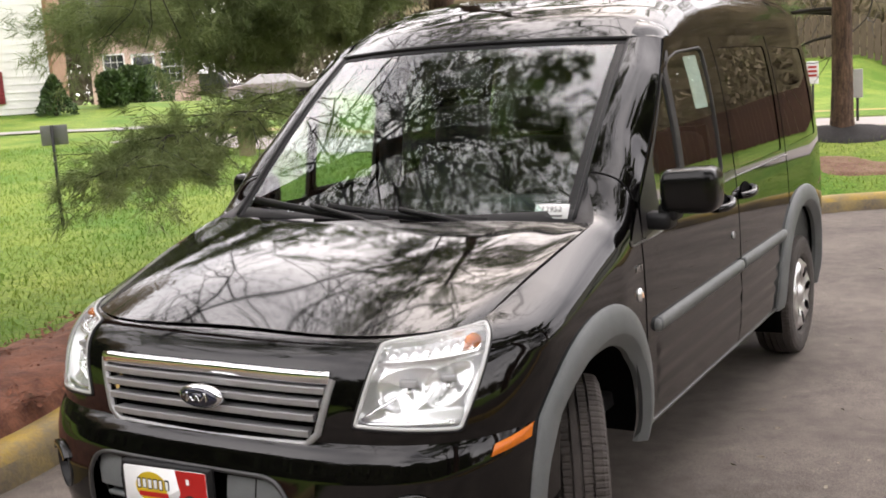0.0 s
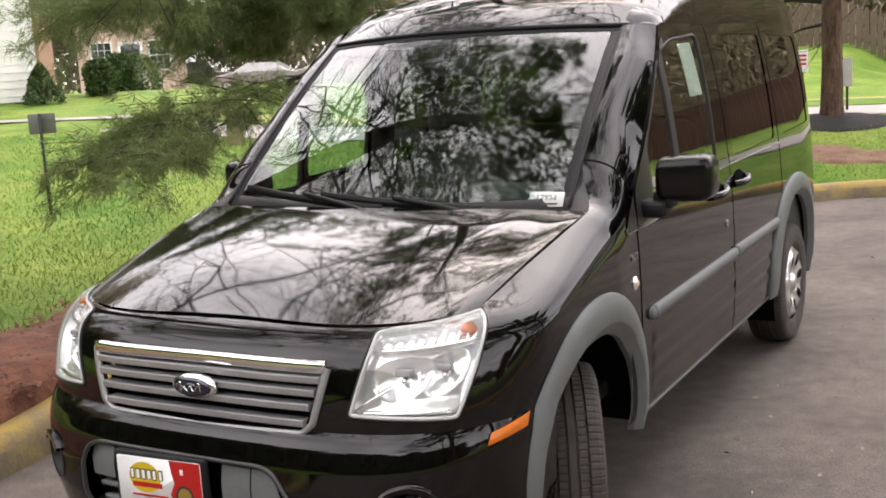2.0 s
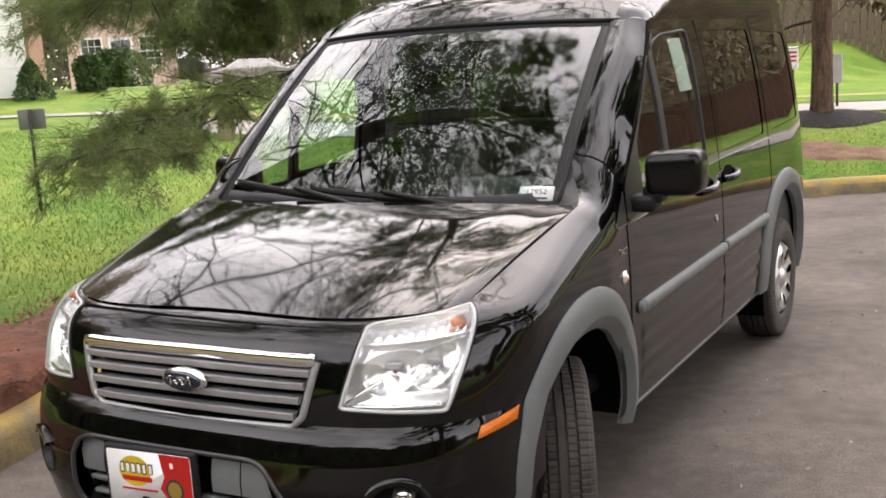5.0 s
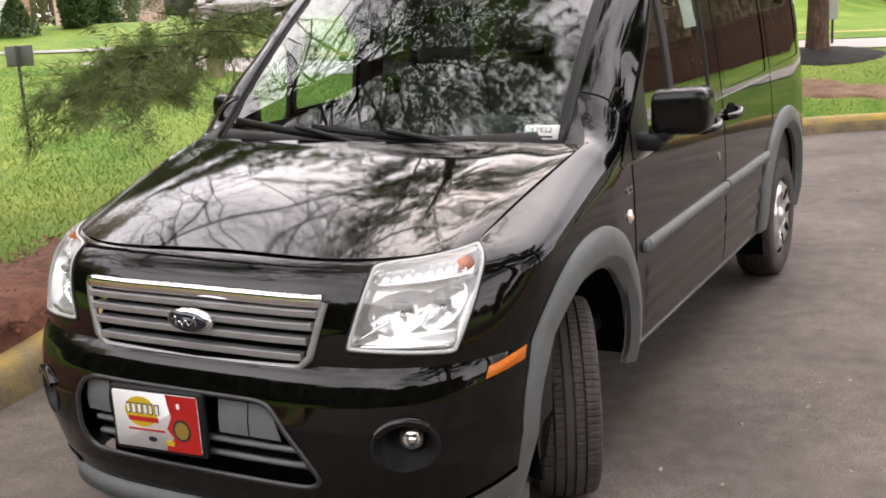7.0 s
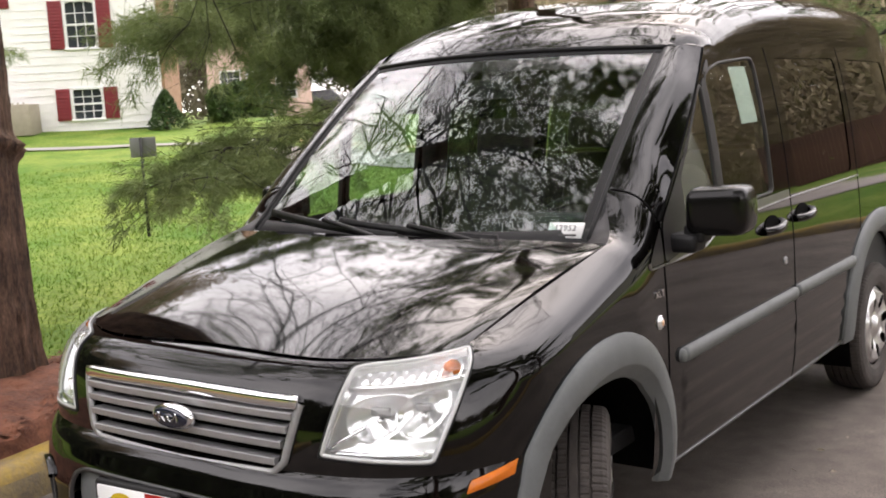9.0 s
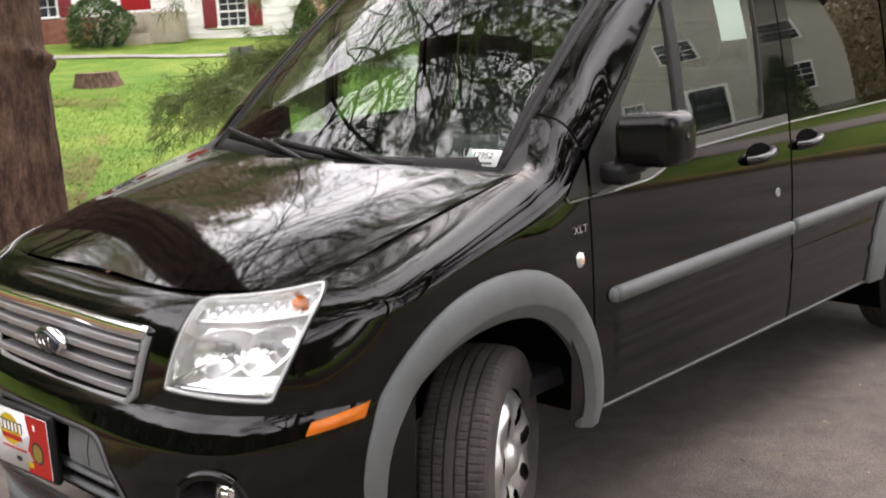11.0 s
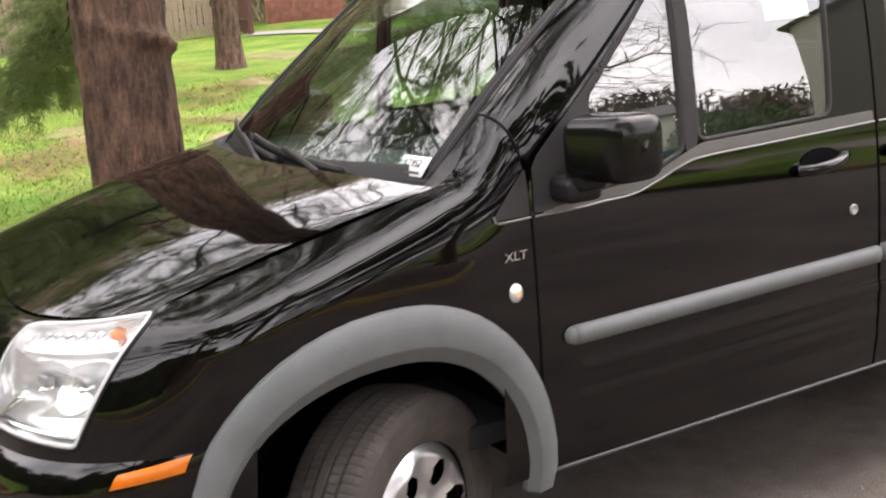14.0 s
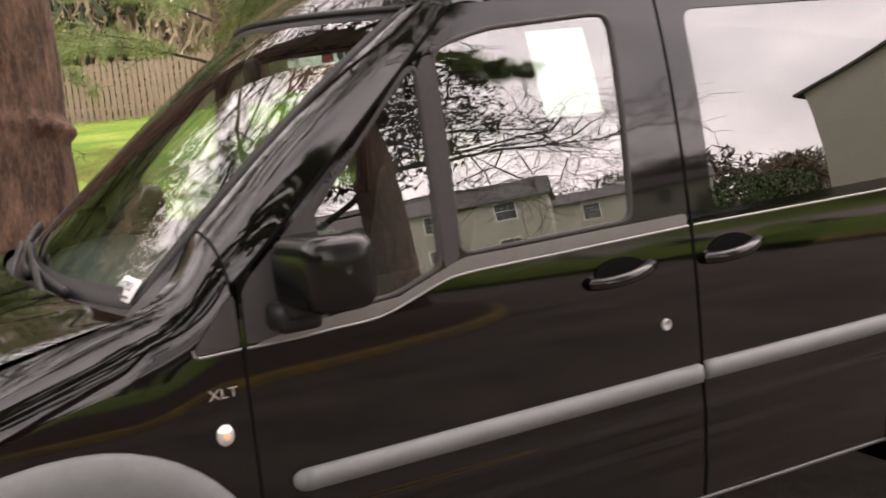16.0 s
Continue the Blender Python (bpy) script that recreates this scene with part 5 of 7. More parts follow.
# lawn, rising away from the kerb
XS = np.concatenate([np.linspace(-70, -14, 40), np.linspace(-13.5, 6, 79), np.linspace(7, 60, 30)])
YS = np.concatenate([np.linspace(-30, -4, 20), np.linspace(-3.7, 18, 88), np.linspace(19, 90, 40)])
P = np.array([[(x, y, land(x, y)) for y in YS] for x in XS])
cx, cy = (P[:-1, :-1, 0] + P[1:, 1:, 0]) / 2, (P[:-1, :-1, 1] + P[1:, 1:, 1]) / 2
rp = [(a, b) for a, b in np.vstack([KERB_IN, [(80, 12), (80, -80), (-8, -80)]])]
ins = inside(rp, cx, cy)
for i in range(len(XS)):
    for j in range(len(YS)):
        cells = [(a, b) for a in (i - 1, i) for b in (j - 1, j) if 0 <= a < len(XS) - 1 and 0 <= b < len(YS) - 1]
        if any(ins[c] for c in cells) and not all(ins[c] for c in cells):
            x, y = onto(KERB_IN, P[i, j, 0], P[i, j, 1])
            w = np.array([x - P[i, j, 0], y - P[i, j, 1]])
            P[i, j] = (x, y, 0.14)
# the verge across the road
FARKERB = smooth_path([(5.4, -60.0), (5.4, -36.0), (5.38, -21.0), (5.34, -12.0), (5.24, -6.5), (5.12, -2.8), (5.22, 0.1), (5.85, 2.7), (7.0, 5.0), (10.0, 6.7), (16.0, 7.7), (25.0, 8.1), (60.0, 8.4)], 8)
v, f = [], []
for i in range(len(FARKERB)):
    a, b = FARKERB[max(i - 1, 0)], FARKERB[min(i + 1, len(FARKERB) - 1)]
    t = (b - a) / np.linalg.norm(b - a)
    s = np.array([t[1], -t[0]])
    for off, z in ((0.0, -0.05), (0.01, 0.11), (0.05, 0.15), (0.18, 0.15)):
        v.append((*(FARKERB[i] + s * off), z))
f = [(4 * i + k, 4 * i + k + 1, 4 * (i + 1) + k + 1, 4 * (i + 1) + k) for i in range(len(FARKERB) - 1) for k in range(3)]
tagged(link("far_kerb", v, f, KERBMAT), "yellowed kerb across the road", "kerb", kind="structure")
edge = [FARKERB[i] + np.array([0.17, -0.05]) for i in range(len(FARKERB))]
v = [(*e, 0.145) for e in edge] + [(60.0 + (e[0] - 5.0) * 0.1, min(e[1], 8.0) - 1.0, 0.16) for e in edge]
n = len(edge)
tagged(link("verge", v, [(i, n + i, n + i + 1, i + 1) for i in range(n - 1)], GRASSSOIL), "grass verge across the road", "lawn", kind="structure")
# unseen dark brown bed, added over the verge to darken the doors' reflections
REFLECTBED = mat("reflection_brown", (0.040, 0.024, 0.017), 0.95, scale=3, bump=0.9, bump_scale=50, color2=(0.092, 0.058, 0.042), speck=0.4, speck_scale=60)
bed = [i for i in range(len(edge)) if -12 < edge[i][1] < 8.0 and edge[i][0] < 16]
v = []
for i in bed:
    wide = 5.0 + 0.9 * math.sin(edge[i][1] * 0.9) + 0.5 * math.sin(edge[i][1] * 2.3)
    v += [(edge[i][0] + 0.02 + wide * k, edge[i][1] - 0.15 * wide * k, 0.158 + 0.02 * math.sin(math.pi * k)) for k in (0.0, 0.3, 0.7, 1.0)]
tagged(link("reflection_bed", v, [(4 * i + k, 4 * i + k + 1, 4 * i + k + 5, 4 * i + k + 4) for i in range(len(bed) - 1) for k in range(3)], REFLECTBED), "dark brown bed added across the road to darken door reflections", "litter", kind="structure")
tagged(link("lawn", *grid(P, ~ins), GRASSSOIL), "green lawn sloping up from the kerb", "lawn", kind="structure")
# mulch bed along the kerb
mk = dense(KERB[8:60], 0.07)
v, f = [], []
for i in range(len(mk)):
    a, b = mk[max(i - 1, 0)], mk[min(i + 1, len(mk) - 1)]
    t = (b - a) / np.linalg.norm(b - a)
    s = np.array([-t[1], t[0]])
    wide = 0.95 + 2.6 * (1 - ease(-2.0, -0.2, mk[i][1])) + 0.25 * noise.noise((i * 0.07, 0, 0))
    for k in range(19):
        off = 0.17 + wide * k / 18
        x, y = mk[i] + s * off
        if k == 0:
            v.append((x, y, 0.11))
            continue
        v.append((x, y, land(x, y) + 0.03 * math.sin(math.pi * k / 18) + 0.035 * noise.noise((x * 4, y * 4, 0)) + 0.02 * noise.noise((x * 13, y * 13, 3)) + (0.035 if k < 17 else -0.03)))
f = [(19 * i + k, 19 * (i + 1) + k, 19 * (i + 1) + k + 1, 19 * i + k + 1) for i in range(len(mk) - 1) for k in range(18)]
tagged(link("mulch_bed", v, f, MULCH), "red-brown bark mulch bed along the kerb", "mulch", kind="structure")


# ---- trees ----
def tube(path, r0, r1, k=6, power=1.0):
    n = len(path)
    return sweep(path, disc_ring(1.0, k), up=(0.13, 0.21, 0.97), scale=[r0 + (r1 - r0) * (i / (n - 1)) ** power for i in range(n)], caps=False)


def pack(name, items, material, parent, label="", kind=""):
    v, f = merge(*items) if items else ([], [])
    return link(name, v, f, material, parent, label, kind=kind)


def tufts(points, dirs, rng, n=14, size=0.10, wide=0.004):
    """Needle tufts: thin blades round each twig point, as one fast array."""
    P = np.repeat(np.asarray(points, float), n, 0)
    D = np.repeat(np.asarray(dirs, float), n, 0)
    m = len(P)
    R = rng.normal(size=(m, 3))
    A = D * 0.75 + R * 0.62 + np.array([0, 0, -0.08])
    A /= np.linalg.norm(A, axis=1)[:, None] + 1e-9
    L = size * rng.uniform(0.6, 1.15, (m, 1))
    S = np.cross(A, rng.normal(size=(m, 3)))
    S /= np.linalg.norm(S, axis=1)[:, None] + 1e-9
    P = P + rng.normal(size=(m, 3)) * 0.018
    V = np.stack([P - S * wide, P + S * wide, P + A * L], 1).reshape(-1, 3)
    F = np.arange(m * 3).reshape(-1, 3)
    return V, F


def quick(name, V, F, material, parent=None, label="", kind=""):
    """Links big arrays of triangles without a detour."""
    me = bpy.data.meshes.new(name)
    me.vertices.add(len(V))
    me.vertices.foreach_set("co", np.asarray(V, np.float32).ravel())
    me.loops.add(len(F) * 3)
    me.loops.foreach_set("vertex_index", np.asarray(F, np.int32).ravel())
    me.polygons.add(len(F))
    me.polygons.foreach_set("loop_start", np.arange(len(F), dtype=np.int32) * 3)
    me.update(calc_edges=True)
    me.validate()
    me.materials.append(material)
    ob = new(name, me)
    ob.parent = parent
    if label:
        ob["label"] = label
    if kind:
        ob["kind"] = kind
    return ob


def bough(start, way, length, r0, droop, rng, wood, tips, tipdirs, twigs=16, leafy=1.0, first=0.25, given=None):
    """A pine bough: a bent main stem with side twigs; gathers wood tubes and tuft places."""
    p = np.array(start, float)
    d = np.array(way, float)
    d /= np.linalg.norm(d)
    path = [p.copy()]
    n = 14
    for i in range(n):
        d = d + np.array([0, 0, -droop / n]) + rng.normal(size=3) * 0.06
        d /= np.linalg.norm(d)
        p = p + d * length / n
        path.append(p.copy())
    if given is not None:
        g = smooth_path(given, 14)
        path = [g[int(round(k * (len(g) - 1) / n))] + rng.normal(size=3) * 0.012 for k in range(n + 1)]
        length = sum(np.linalg.norm(np.subtract(b, a)) for a, b in zip(path[:-1], path[1:]))
        d = (path[-1] - path[-2]) / np.linalg.norm(path[-1] - path[-2])
    wood.append(tube(path, r0, r0 * 0.12, 6))
    path = np.array(path)
    for k in range(twigs):
        a = first + (1 - first) * (k + rng.uniform(0, 1)) / twigs
        i = min(int(a * n), n - 1)
        q = path[i] + (path[i + 1] - path[i]) * (a * n - i)
        t = path[i + 1] - path[i]
        t /= np.linalg.norm(t)
        s = np.cross(t, [0, 0, 1])
        s /= np.linalg.norm(s) + 1e-9
        w = t * 0.75 + s * (1 if k % 2 else -1) * rng.uniform(0.5, 1.0) + np.array([0, 0, rng.uniform(-0.35, 0.25)])
        w /= np.linalg.norm(w)
        L = length * rng.uniform(0.12, 0.28) * (1.25 - 0.6 * a) * (0.85 if given is not None else 1.0)
        tw = [q]
        for _ in range(5):
            w = w + rng.normal(size=3) * 0.12 + np.array([0, 0, -0.05])
            w /= np.linalg.norm(w)
            tw.append(tw[-1] + w * L / 5)
        wood.append(tube(tw, r0 * 0.28 * (1.1 - 0.6 * a), r0 * 0.07, 4))
        if rng.uniform() < leafy:
            for j in range(1, 6):
                for _ in range(3):
                    tips.append(tw[j] + rng.normal(size=3) * 0.04)
                    tipdirs.append(w)
    for j in range(n - 3, n + 1):
        tips.append(path[j])
        tipdirs.append(d)


def dead_limb(start, way, length, r0, rng, wood, levels=3):
    """A leafless limb that forks again and again into fine twigs."""
    def grow(p, d, L, rad, lev):
        path = [p]
        n = 7 if lev == 0 else 4
        for _ in range(n):
            d = d + rng.normal(size=3) * (0.12 if lev == 0 else 0.20) + np.array([0, 0, -0.02])
            d /= np.linalg.norm(d)
            path.append(path[-1] + d * L / n)
        wood.append(tube(path, rad, rad * 0.35, 5 if lev < 2 else 3))
        if lev >= levels:
            return
        for k in range((9, 6, 5)[lev]):
            i = 1 + int((n - 1) * (k + rng.uniform(0.3, 0.9)) / (9, 6, 5)[lev])
            s = rng.normal(size=3)
            s -= d * (s @ d)
            s /= np.linalg.norm(s) + 1e-9
            w = d * rng.uniform(0.4, 0.9) + s * rng.uniform(0.6, 1.1)
            grow(path[i], w / np.linalg.norm(w), L * rng.uniform(0.30, 0.50), rad * rng.uniform(0.34, 0.5), lev + 1)

    d = np.array(way, float)
    grow(np.array(start, float), d / np.linalg.norm(d), length, r0, 0)


def bark_trunk(x, y, z0, h, r0, r1, seed, knots=(), k=72, lean=(0, 0), rows=120):
    """A trunk with flared foot, furrowed bark and burls."""
    v, f = [], []
    for i in range(rows + 1):
        t = (i / rows) ** 1.8
        z = z0 - 0.1 + (h + 0.1) * t
        r = r1 + (r0 - r1) * (1 - t) + r0 * 0.20 * math.exp(-(z - z0) / 0.18)
        for j in range(k):
            a = 2 * math.pi * j / k
            c, s = math.cos(a), math.sin(a)
            q = r * (1 + 0.06 * noise.noise((c * 5.5 + seed, s * 5.5, z * 1.3)) + 0.04 * noise.noise((c * 15, s * 15 + seed, z * 3)) + 0.035 * min(1.0, 3.5 * abs(noise.noise((c * 8 + seed, s * 8, z * 2.6)))) + 0.02 * noise.noise((c * 30, s * 30, z * 14 + seed)))
            for ka, kz, kr, kw in knots:
                da = math.atan2(math.sin(a - ka), math.cos(a - ka))
                q += kr * math.exp(-(da / kw) ** 2 - ((z - kz) / (kw * r0 * 1.2)) ** 2)
            v.append((x + lean[0] * t + q * c, y + lean[1] * t + q * s, z))
    f = [(i * k + j, i * k + (j + 1) % k, (i + 1) * k + (j + 1) % k, (i + 1) * k + j) for i in range(rows) for j in range(k)]
    return v, f


def pine(name, x, y, r, h, seed, boughs, label, knots=(), extra=(), size=0.125, leafy=1.0, tuft_n=13, wide=0.004, dead=(), extra_leafy=1.0):
    rng = np.random.default_rng(seed)
    z0 = land(x, y)
    tree = tagged(new("pine_tree"), label, "tree", "pine trees")
    link("trunk", *bark_trunk(x, y, z0, h, r, r * 0.35, seed, knots, *((150, (0, 0), 260) if knots and r > 0.2 else ())), BARK, tree, "furrowed brown bark with knots")
    tips, dirs = [], []
    for z, az, up, L, rad, droop, *bare in boughs:
        a = radians(az)
        wood = []
        bough((x + r * 0.6 * math.cos(a), y + r * 0.6 * math.sin(a), z), (math.cos(a), math.sin(a), up), L, rad, droop, rng, wood, tips, dirs, twigs=int(bare[0]) if bare else int(8 + L * 3.2), leafy=0.12 if bare else leafy)
        pack("bough", wood, TWIG, tree)
    for way, rad, tw in extra:
        wood = []
        bough(way[0], (0, -1, 0), 1.0, rad, 0.0, rng, wood, tips, dirs, twigs=tw, leafy=extra_leafy if way[-1][2] > 4 else 1.0, first=0.2, given=way)
        pack("bough", wood, TWIG, tree)
    for z, az, up, L, rad in dead:
        a = radians(az)
        wood = []
        dead_limb((x + r * 0.6 * math.cos(a), y + r * 0.6 * math.sin(a), z), (math.cos(a), math.sin(a), up), L, rad, rng, wood)
        pack("bough", wood, TWIG, tree, "leafless forking limb")
    V, F = tufts(tips, dirs, rng, tuft_n, size, wide)
    quick("needles", V, F, NEEDLE, tree, "thin dark green needles in tufts")
    return tree


# the big pine beside the van: limbs overhang it
rngb = np.random.default_rng(5)
bb = [(2.2 + 0.42 * i, (i * 137.5) % 360, rngb.uniform(0.05, 0.5), rngb.uniform(2.4, 4.2), 0.036 - 0.0006 * i, rngb.uniform(0.2, 0.7)) for i in range(9, 26)]
bb += [(6.6 + 0.2 * i, (i * 137.5 + 50) % 360, rngb.uniform(0.0, 0.3), rngb.uniform(1.6, 3.0), 0.022, rngb.uniform(0.1, 0.5)) for i in range(30)]
bb += [(2.05, -115, 0.05, 1.9, 0.03, 0.5), (2.5, -150, 0.1, 2.4, 0.03, 0.9), (2.35, -95, 0.1, 1.8, 0.022, 1.0)]
bb += [(3.3 + 0.5 * i, -150 + (i * 41.0) % 90, rngb.uniform(-0.1, 0.3), rngb.uniform(2.0, 3.2), 0.024, rngb.uniform(0.5, 1.1)) for i in range(7)]
bb += [(3.7 + 0.32 * i, -175 + (i * 73.0) % 125, rngb.uniform(0.1, 0.45), rngb.uniform(2.8, 4.6), 0.024, rngb.uniform(0.3, 0.7)) for i in range(11)]
# dead lower limbs with bare forking twigs
bd0 = [(3.4 + 0.30 * i, -60 + (i * 67.0) % 215, rngb.uniform(0.15, 0.6), rngb.uniform(3.4, 5.6), 0.021 - 0.0003 * i) for i in range(22)]
bd0 += [(3.5 + 0.27 * i, 62 + (i * 47.0) % 110, rngb.uniform(0.15, 0.7), rngb.uniform(2.8, 4.8), 0.019) for i in range(15)]
pine("near", -3.07, 1.28, 0.25, 13.0, 11, bb, "large old pine with burled trunk in the mulch bed", leafy=0.8, dead=bd0, extra_leafy=0.6, knots=[(-1.5 + 3.0 * ((k * 0.618) % 1.0), 1.36 + 0.22 * ((k * 0.383 + 0.1) % 1.0) + 0.3 * (k % 5 == 0), 0.014 + 0.026 * ((k * 0.77) % 1.0), 0.07 + 0.09 * ((k * 0.29) % 1.0)) for k in range(30)] + [(-0.6, 0.95, 0.015, 0.15), (0.2, 0.6, 0.02, 0.15)], extra=[([(-3.2, 1.45, 2.7), (-4.97, 1.6, 2.15), (-5.61, 1.44, 1.71), (-5.83, 1.32, 1.35), (-6.04, 1.23, 1.06)], 0.016, 36), ([(-3.2, 1.45, 2.5), (-4.99, 1.5, 1.9), (-5.4, 1.47, 1.54), (-5.62, 1.35, 1.19)], 0.012, 30), ([(-3.0, 1.36, 4.6), (-2.5, 1.2, 6.0), (-0.9, 0.9, 6.3), (0.4, 0.6, 5.6)], 0.03, 60), ([(-3.0, 1.4, 4.9), (-2.5, 1.9, 6.4), (-0.9, 1.9, 6.8), (0.5, 1.7, 6.1)], 0.03, 60), ([(-1.6, 1.1, 6.2), (-0.6, 1.5, 6.1), (0.1, 1.4, 5.2)], 0.016, 40), ([(-1.6, 1.9, 6.7), (-0.7, 2.4, 6.4), (0.1, 2.5, 5.6)], 0.016, 40), ([(-1.2, 0.9, 6.3), (-0.4, 0.3, 6.0), (0.2, -0.1, 5.2)], 0.016, 34), ([(-3.2, 1.25, 2.6), (-4.0, 0.75, 2.25), (-4.4, 0.35, 1.75), (-4.45, 0.1, 1.35)], 0.014, 26), ([(-3.2, 1.3, 2.5), (-4.75, 0.9, 2.15), (-5.0, 0.5, 1.75), (-5.1, 0.3, 1.5)], 0.012, 24), ([(-3.1, 1.2, 2.7), (-3.7, 0.7, 2.4), (-3.85, 0.2, 2.0), (-3.9, -0.1, 1.75)], 0.012, 22)])
# the pine behind the van: low boughs hang over the lawn
rngc = np.random.default_rng(8)
bc = [(2.6 + 0.36 * i, (i * 137.5 + 40) % 360, rngc.uniform(0.0, 0.4), rngc.uniform(1.6, 3.2), 0.022, rngc.uniform(0.2, 0.8)) for i in range(20)]
bc += [(3.4 + 0.2 * i, (i * 137.5 + 95) % 360, rngc.uniform(0.0, 0.4), rngc.uniform(1.4, 2.8), 0.020, rngc.uniform(0.2, 0.7)) for i in range(26)]
bc += [(4.3, -80, 0.2, 4.5, 0.024, 0.6), (5.4, -92, 0.3, 5.0, 0.024, 0.6)]
C0 = (-2.85, 6.5)
low = [([(*C0, 1.85), (-3.34, 5.04, 1.54), (-3.05, 3.9, 1.42), (-2.86, 3.0, 1.32), (-2.80, 2.35, 1.17)], 0.026, 42), ([(-3.2, 4.5, 1.48), (-3.1, 3.6, 1.22), (-2.98, 3.15, 1.14)], 0.011, 16), ([(-2.9, 3.4, 1.38), (-3.05, 3.0, 1.28), (-3.1, 2.65, 1.16)], 0.009, 14)]
for ex, ey, ez, up in ((-3.3, 2.7, 2.05, 2.8), (-4.0, 3.3, 2.2, 3.0), (-2.9, 3.3, 2.5, 3.3), (-3.8, 4.2, 1.95, 2.7), (-3.6, 3.0, 2.75, 3.4), (-3.02, 3.21, 2.04, 2.7), (-3.09, 3.95, 1.98, 2.7), (-2.89, 4.36, 2.03, 2.7), (-2.86, 4.88, 1.96, 2.7), (-2.89, 2.78, 2.11, 2.8), (-3.51, 4.12, 1.89, 2.6), (-3.29, 4.57, 1.84, 2.5), (-2.63, 4.30, 2.11, 2.8)):
    low.append(([(*C0, up), ((C0[0] + ex) / 2, (C0[1] + ey) / 2, (up + ez) / 2 + 0.15), (ex, ey, ez)], 0.014, 38))
pine("behind", -2.85, 6.5, 0.13, 9.0, 23, bc, "slender pine with low drooping boughs over the lawn", extra=low, leafy=0.9, tuft_n=16, wide=0.003)
# the slim pine on the mound behind the van
rngd = np.random.default_rng(3)
bd = [(2.0 + 0.34 * i, (i * 137.5 + 150) % 360, rngd.uniform(0.1, 0.5), rngd.uniform(1.6, 3.2), 0.035, rngd.uniform(0.2, 0.7)) for i in range(24)] + [(1.75, 170, -0.1, 1.3, 0.02, 0.5), (2.05, 185, 0.05, 2.2, 0.03, 0.6), (2.2, 200, 0.0, 2.4, 0.03, 0.7)]
pine("mound", -0.33, 11.55, 0.122, 9.0, 31, bd, "slim pine on a mulched mound", knots=[(-1.6, 1.35, 0.015, 0.8), (-1.6, 1.0, 0.012, 0.8)], size=0.11)
# pines farther up the lawn
for x, y, r, sd in ((-16.2, 6.42, 0.23, 41), (-16.6, 2.35, 0.30, 43)):
    rg = np.random.default_rng(sd)
    bl = [(1.9 + 0.4 * i, (i * 137.5 + sd * 7) % 360, rg.uniform(0.0, 0.4), rg.uniform(1.8, 3.6), 0.035, rg.uniform(0.2, 0.8)) for i in range(24)]
    pine("far", x, y, r, 10.0, sd, bl, "pine on the lawn with bare lower trunk", size=0.13, tuft_n=12)

# unseen pines added across the road, dense enough to darken wing and pillar reflections
rge = np.random.default_rng(9)
be = [(5.5 + 0.3 * i, (i * 137.5) % 360, rge.uniform(-0.05, 0.35), rge.uniform(2.6, 3.8) * (1 - i / 90), 0.04, rge.uniform(0.2, 0.7)) for i in range(34)]
pine("across", 5.9, -2.8, 0.24, 17.0, 53, be, "tall dense pine added across the road to darken reflections", size=0.26, tuft_n=26, wide=0.008)
be = [(6.0 + 0.3 * i, (i * 137.5 + 60) % 360, rge.uniform(-0.05, 0.35), rge.uniform(2.8, 4.0) * (1 - i / 60), 0.04, rge.uniform(0.2, 0.7)) for i in range(30)]
pine("across", 8.4, 1.0, 0.24, 16.0, 54, be, "tall dense pine added across the road to darken reflections", size=0.26, tuft_n=24, wide=0.008)

be = [(5.3 + 0.22 * i, (i * 137.5 + 20) % 360, rge.uniform(-0.05, 0.3), rge.uniform(2.0, 3.4) * (1 - i / 80), 0.035, rge.uniform(0.2, 0.6)) for i in range(36)]
# stands for the dark band in the quarter glass; its crown darkens the wing
pine("across", 8.0, 4.7, 0.22, 15.0, 55, be, "tall dense pine added across the road to darken reflections", size=0.24, tuft_n=24, wide=0.008)


def bare_tree(x, y, h, r, seed, label, levels=6, spread=0.55):
    rng = np.random.default_rng(seed)
    tree = tagged(new("bare_tree"), label, "tree", "bare trees")
    z0 = land(x, y)
    wood = []

    def grow(p, d, L, rad, lev):
        path = [p]
        for _ in range(4):
            d = d + rng.normal(size=3) * 0.13 + np.array([0, 0, 0.03])
            d /= np.linalg.norm(d)
            path.append(path[-1] + d * L / 4)
        wood.append(tube(path, rad, rad * 0.62, 6 if lev < 3 else 4))
        if lev >= levels:
            return
        for k in range(3 if lev < 4 else 3):
            s = rng.normal(size=3)
            s -= d * (s @ d)
            s /= np.linalg.norm(s)
            w = d * (1 - spread * 0.5) + s * spread * rng.uniform(0.6, 1.3)
            grow(path[-1] if k < 2 else path[2], w / np.linalg.norm(w), L * rng.uniform(0.66, 0.84), rad * (0.62 if k < 2 else 0.45), lev + 1)

    grow(np.array([x, y, z0 - 0.1]), np.array([0.02, 0.02, 1.0]), h * 0.26, r, 0)
    pack("limbwork", wood, TWIG, tree, kind="stuff")
    return tree


bare_tree(-4.4, 14.5, 13.0, 0.22, 61, "tall bare deciduous tree with fine twigs", 7)
for bx, by, bs in ((-2.5, 36.0, 71), (3.5, 44.0, 72), (-8.0, 38.0, 73), (-15.0, 40.0, 74)):
    bare_tree(bx, by, 17.0, 0.24, bs, "tall bare tree beyond the board fence", 6)
bare_tree(-11.5, 19.0, 14.0, 0.22, 62, "tall bare deciduous tree with fine twigs", 6)
bare_tree(17.5, 5.2, 11.0, 0.2, 63, "bare tree across the road", 7)
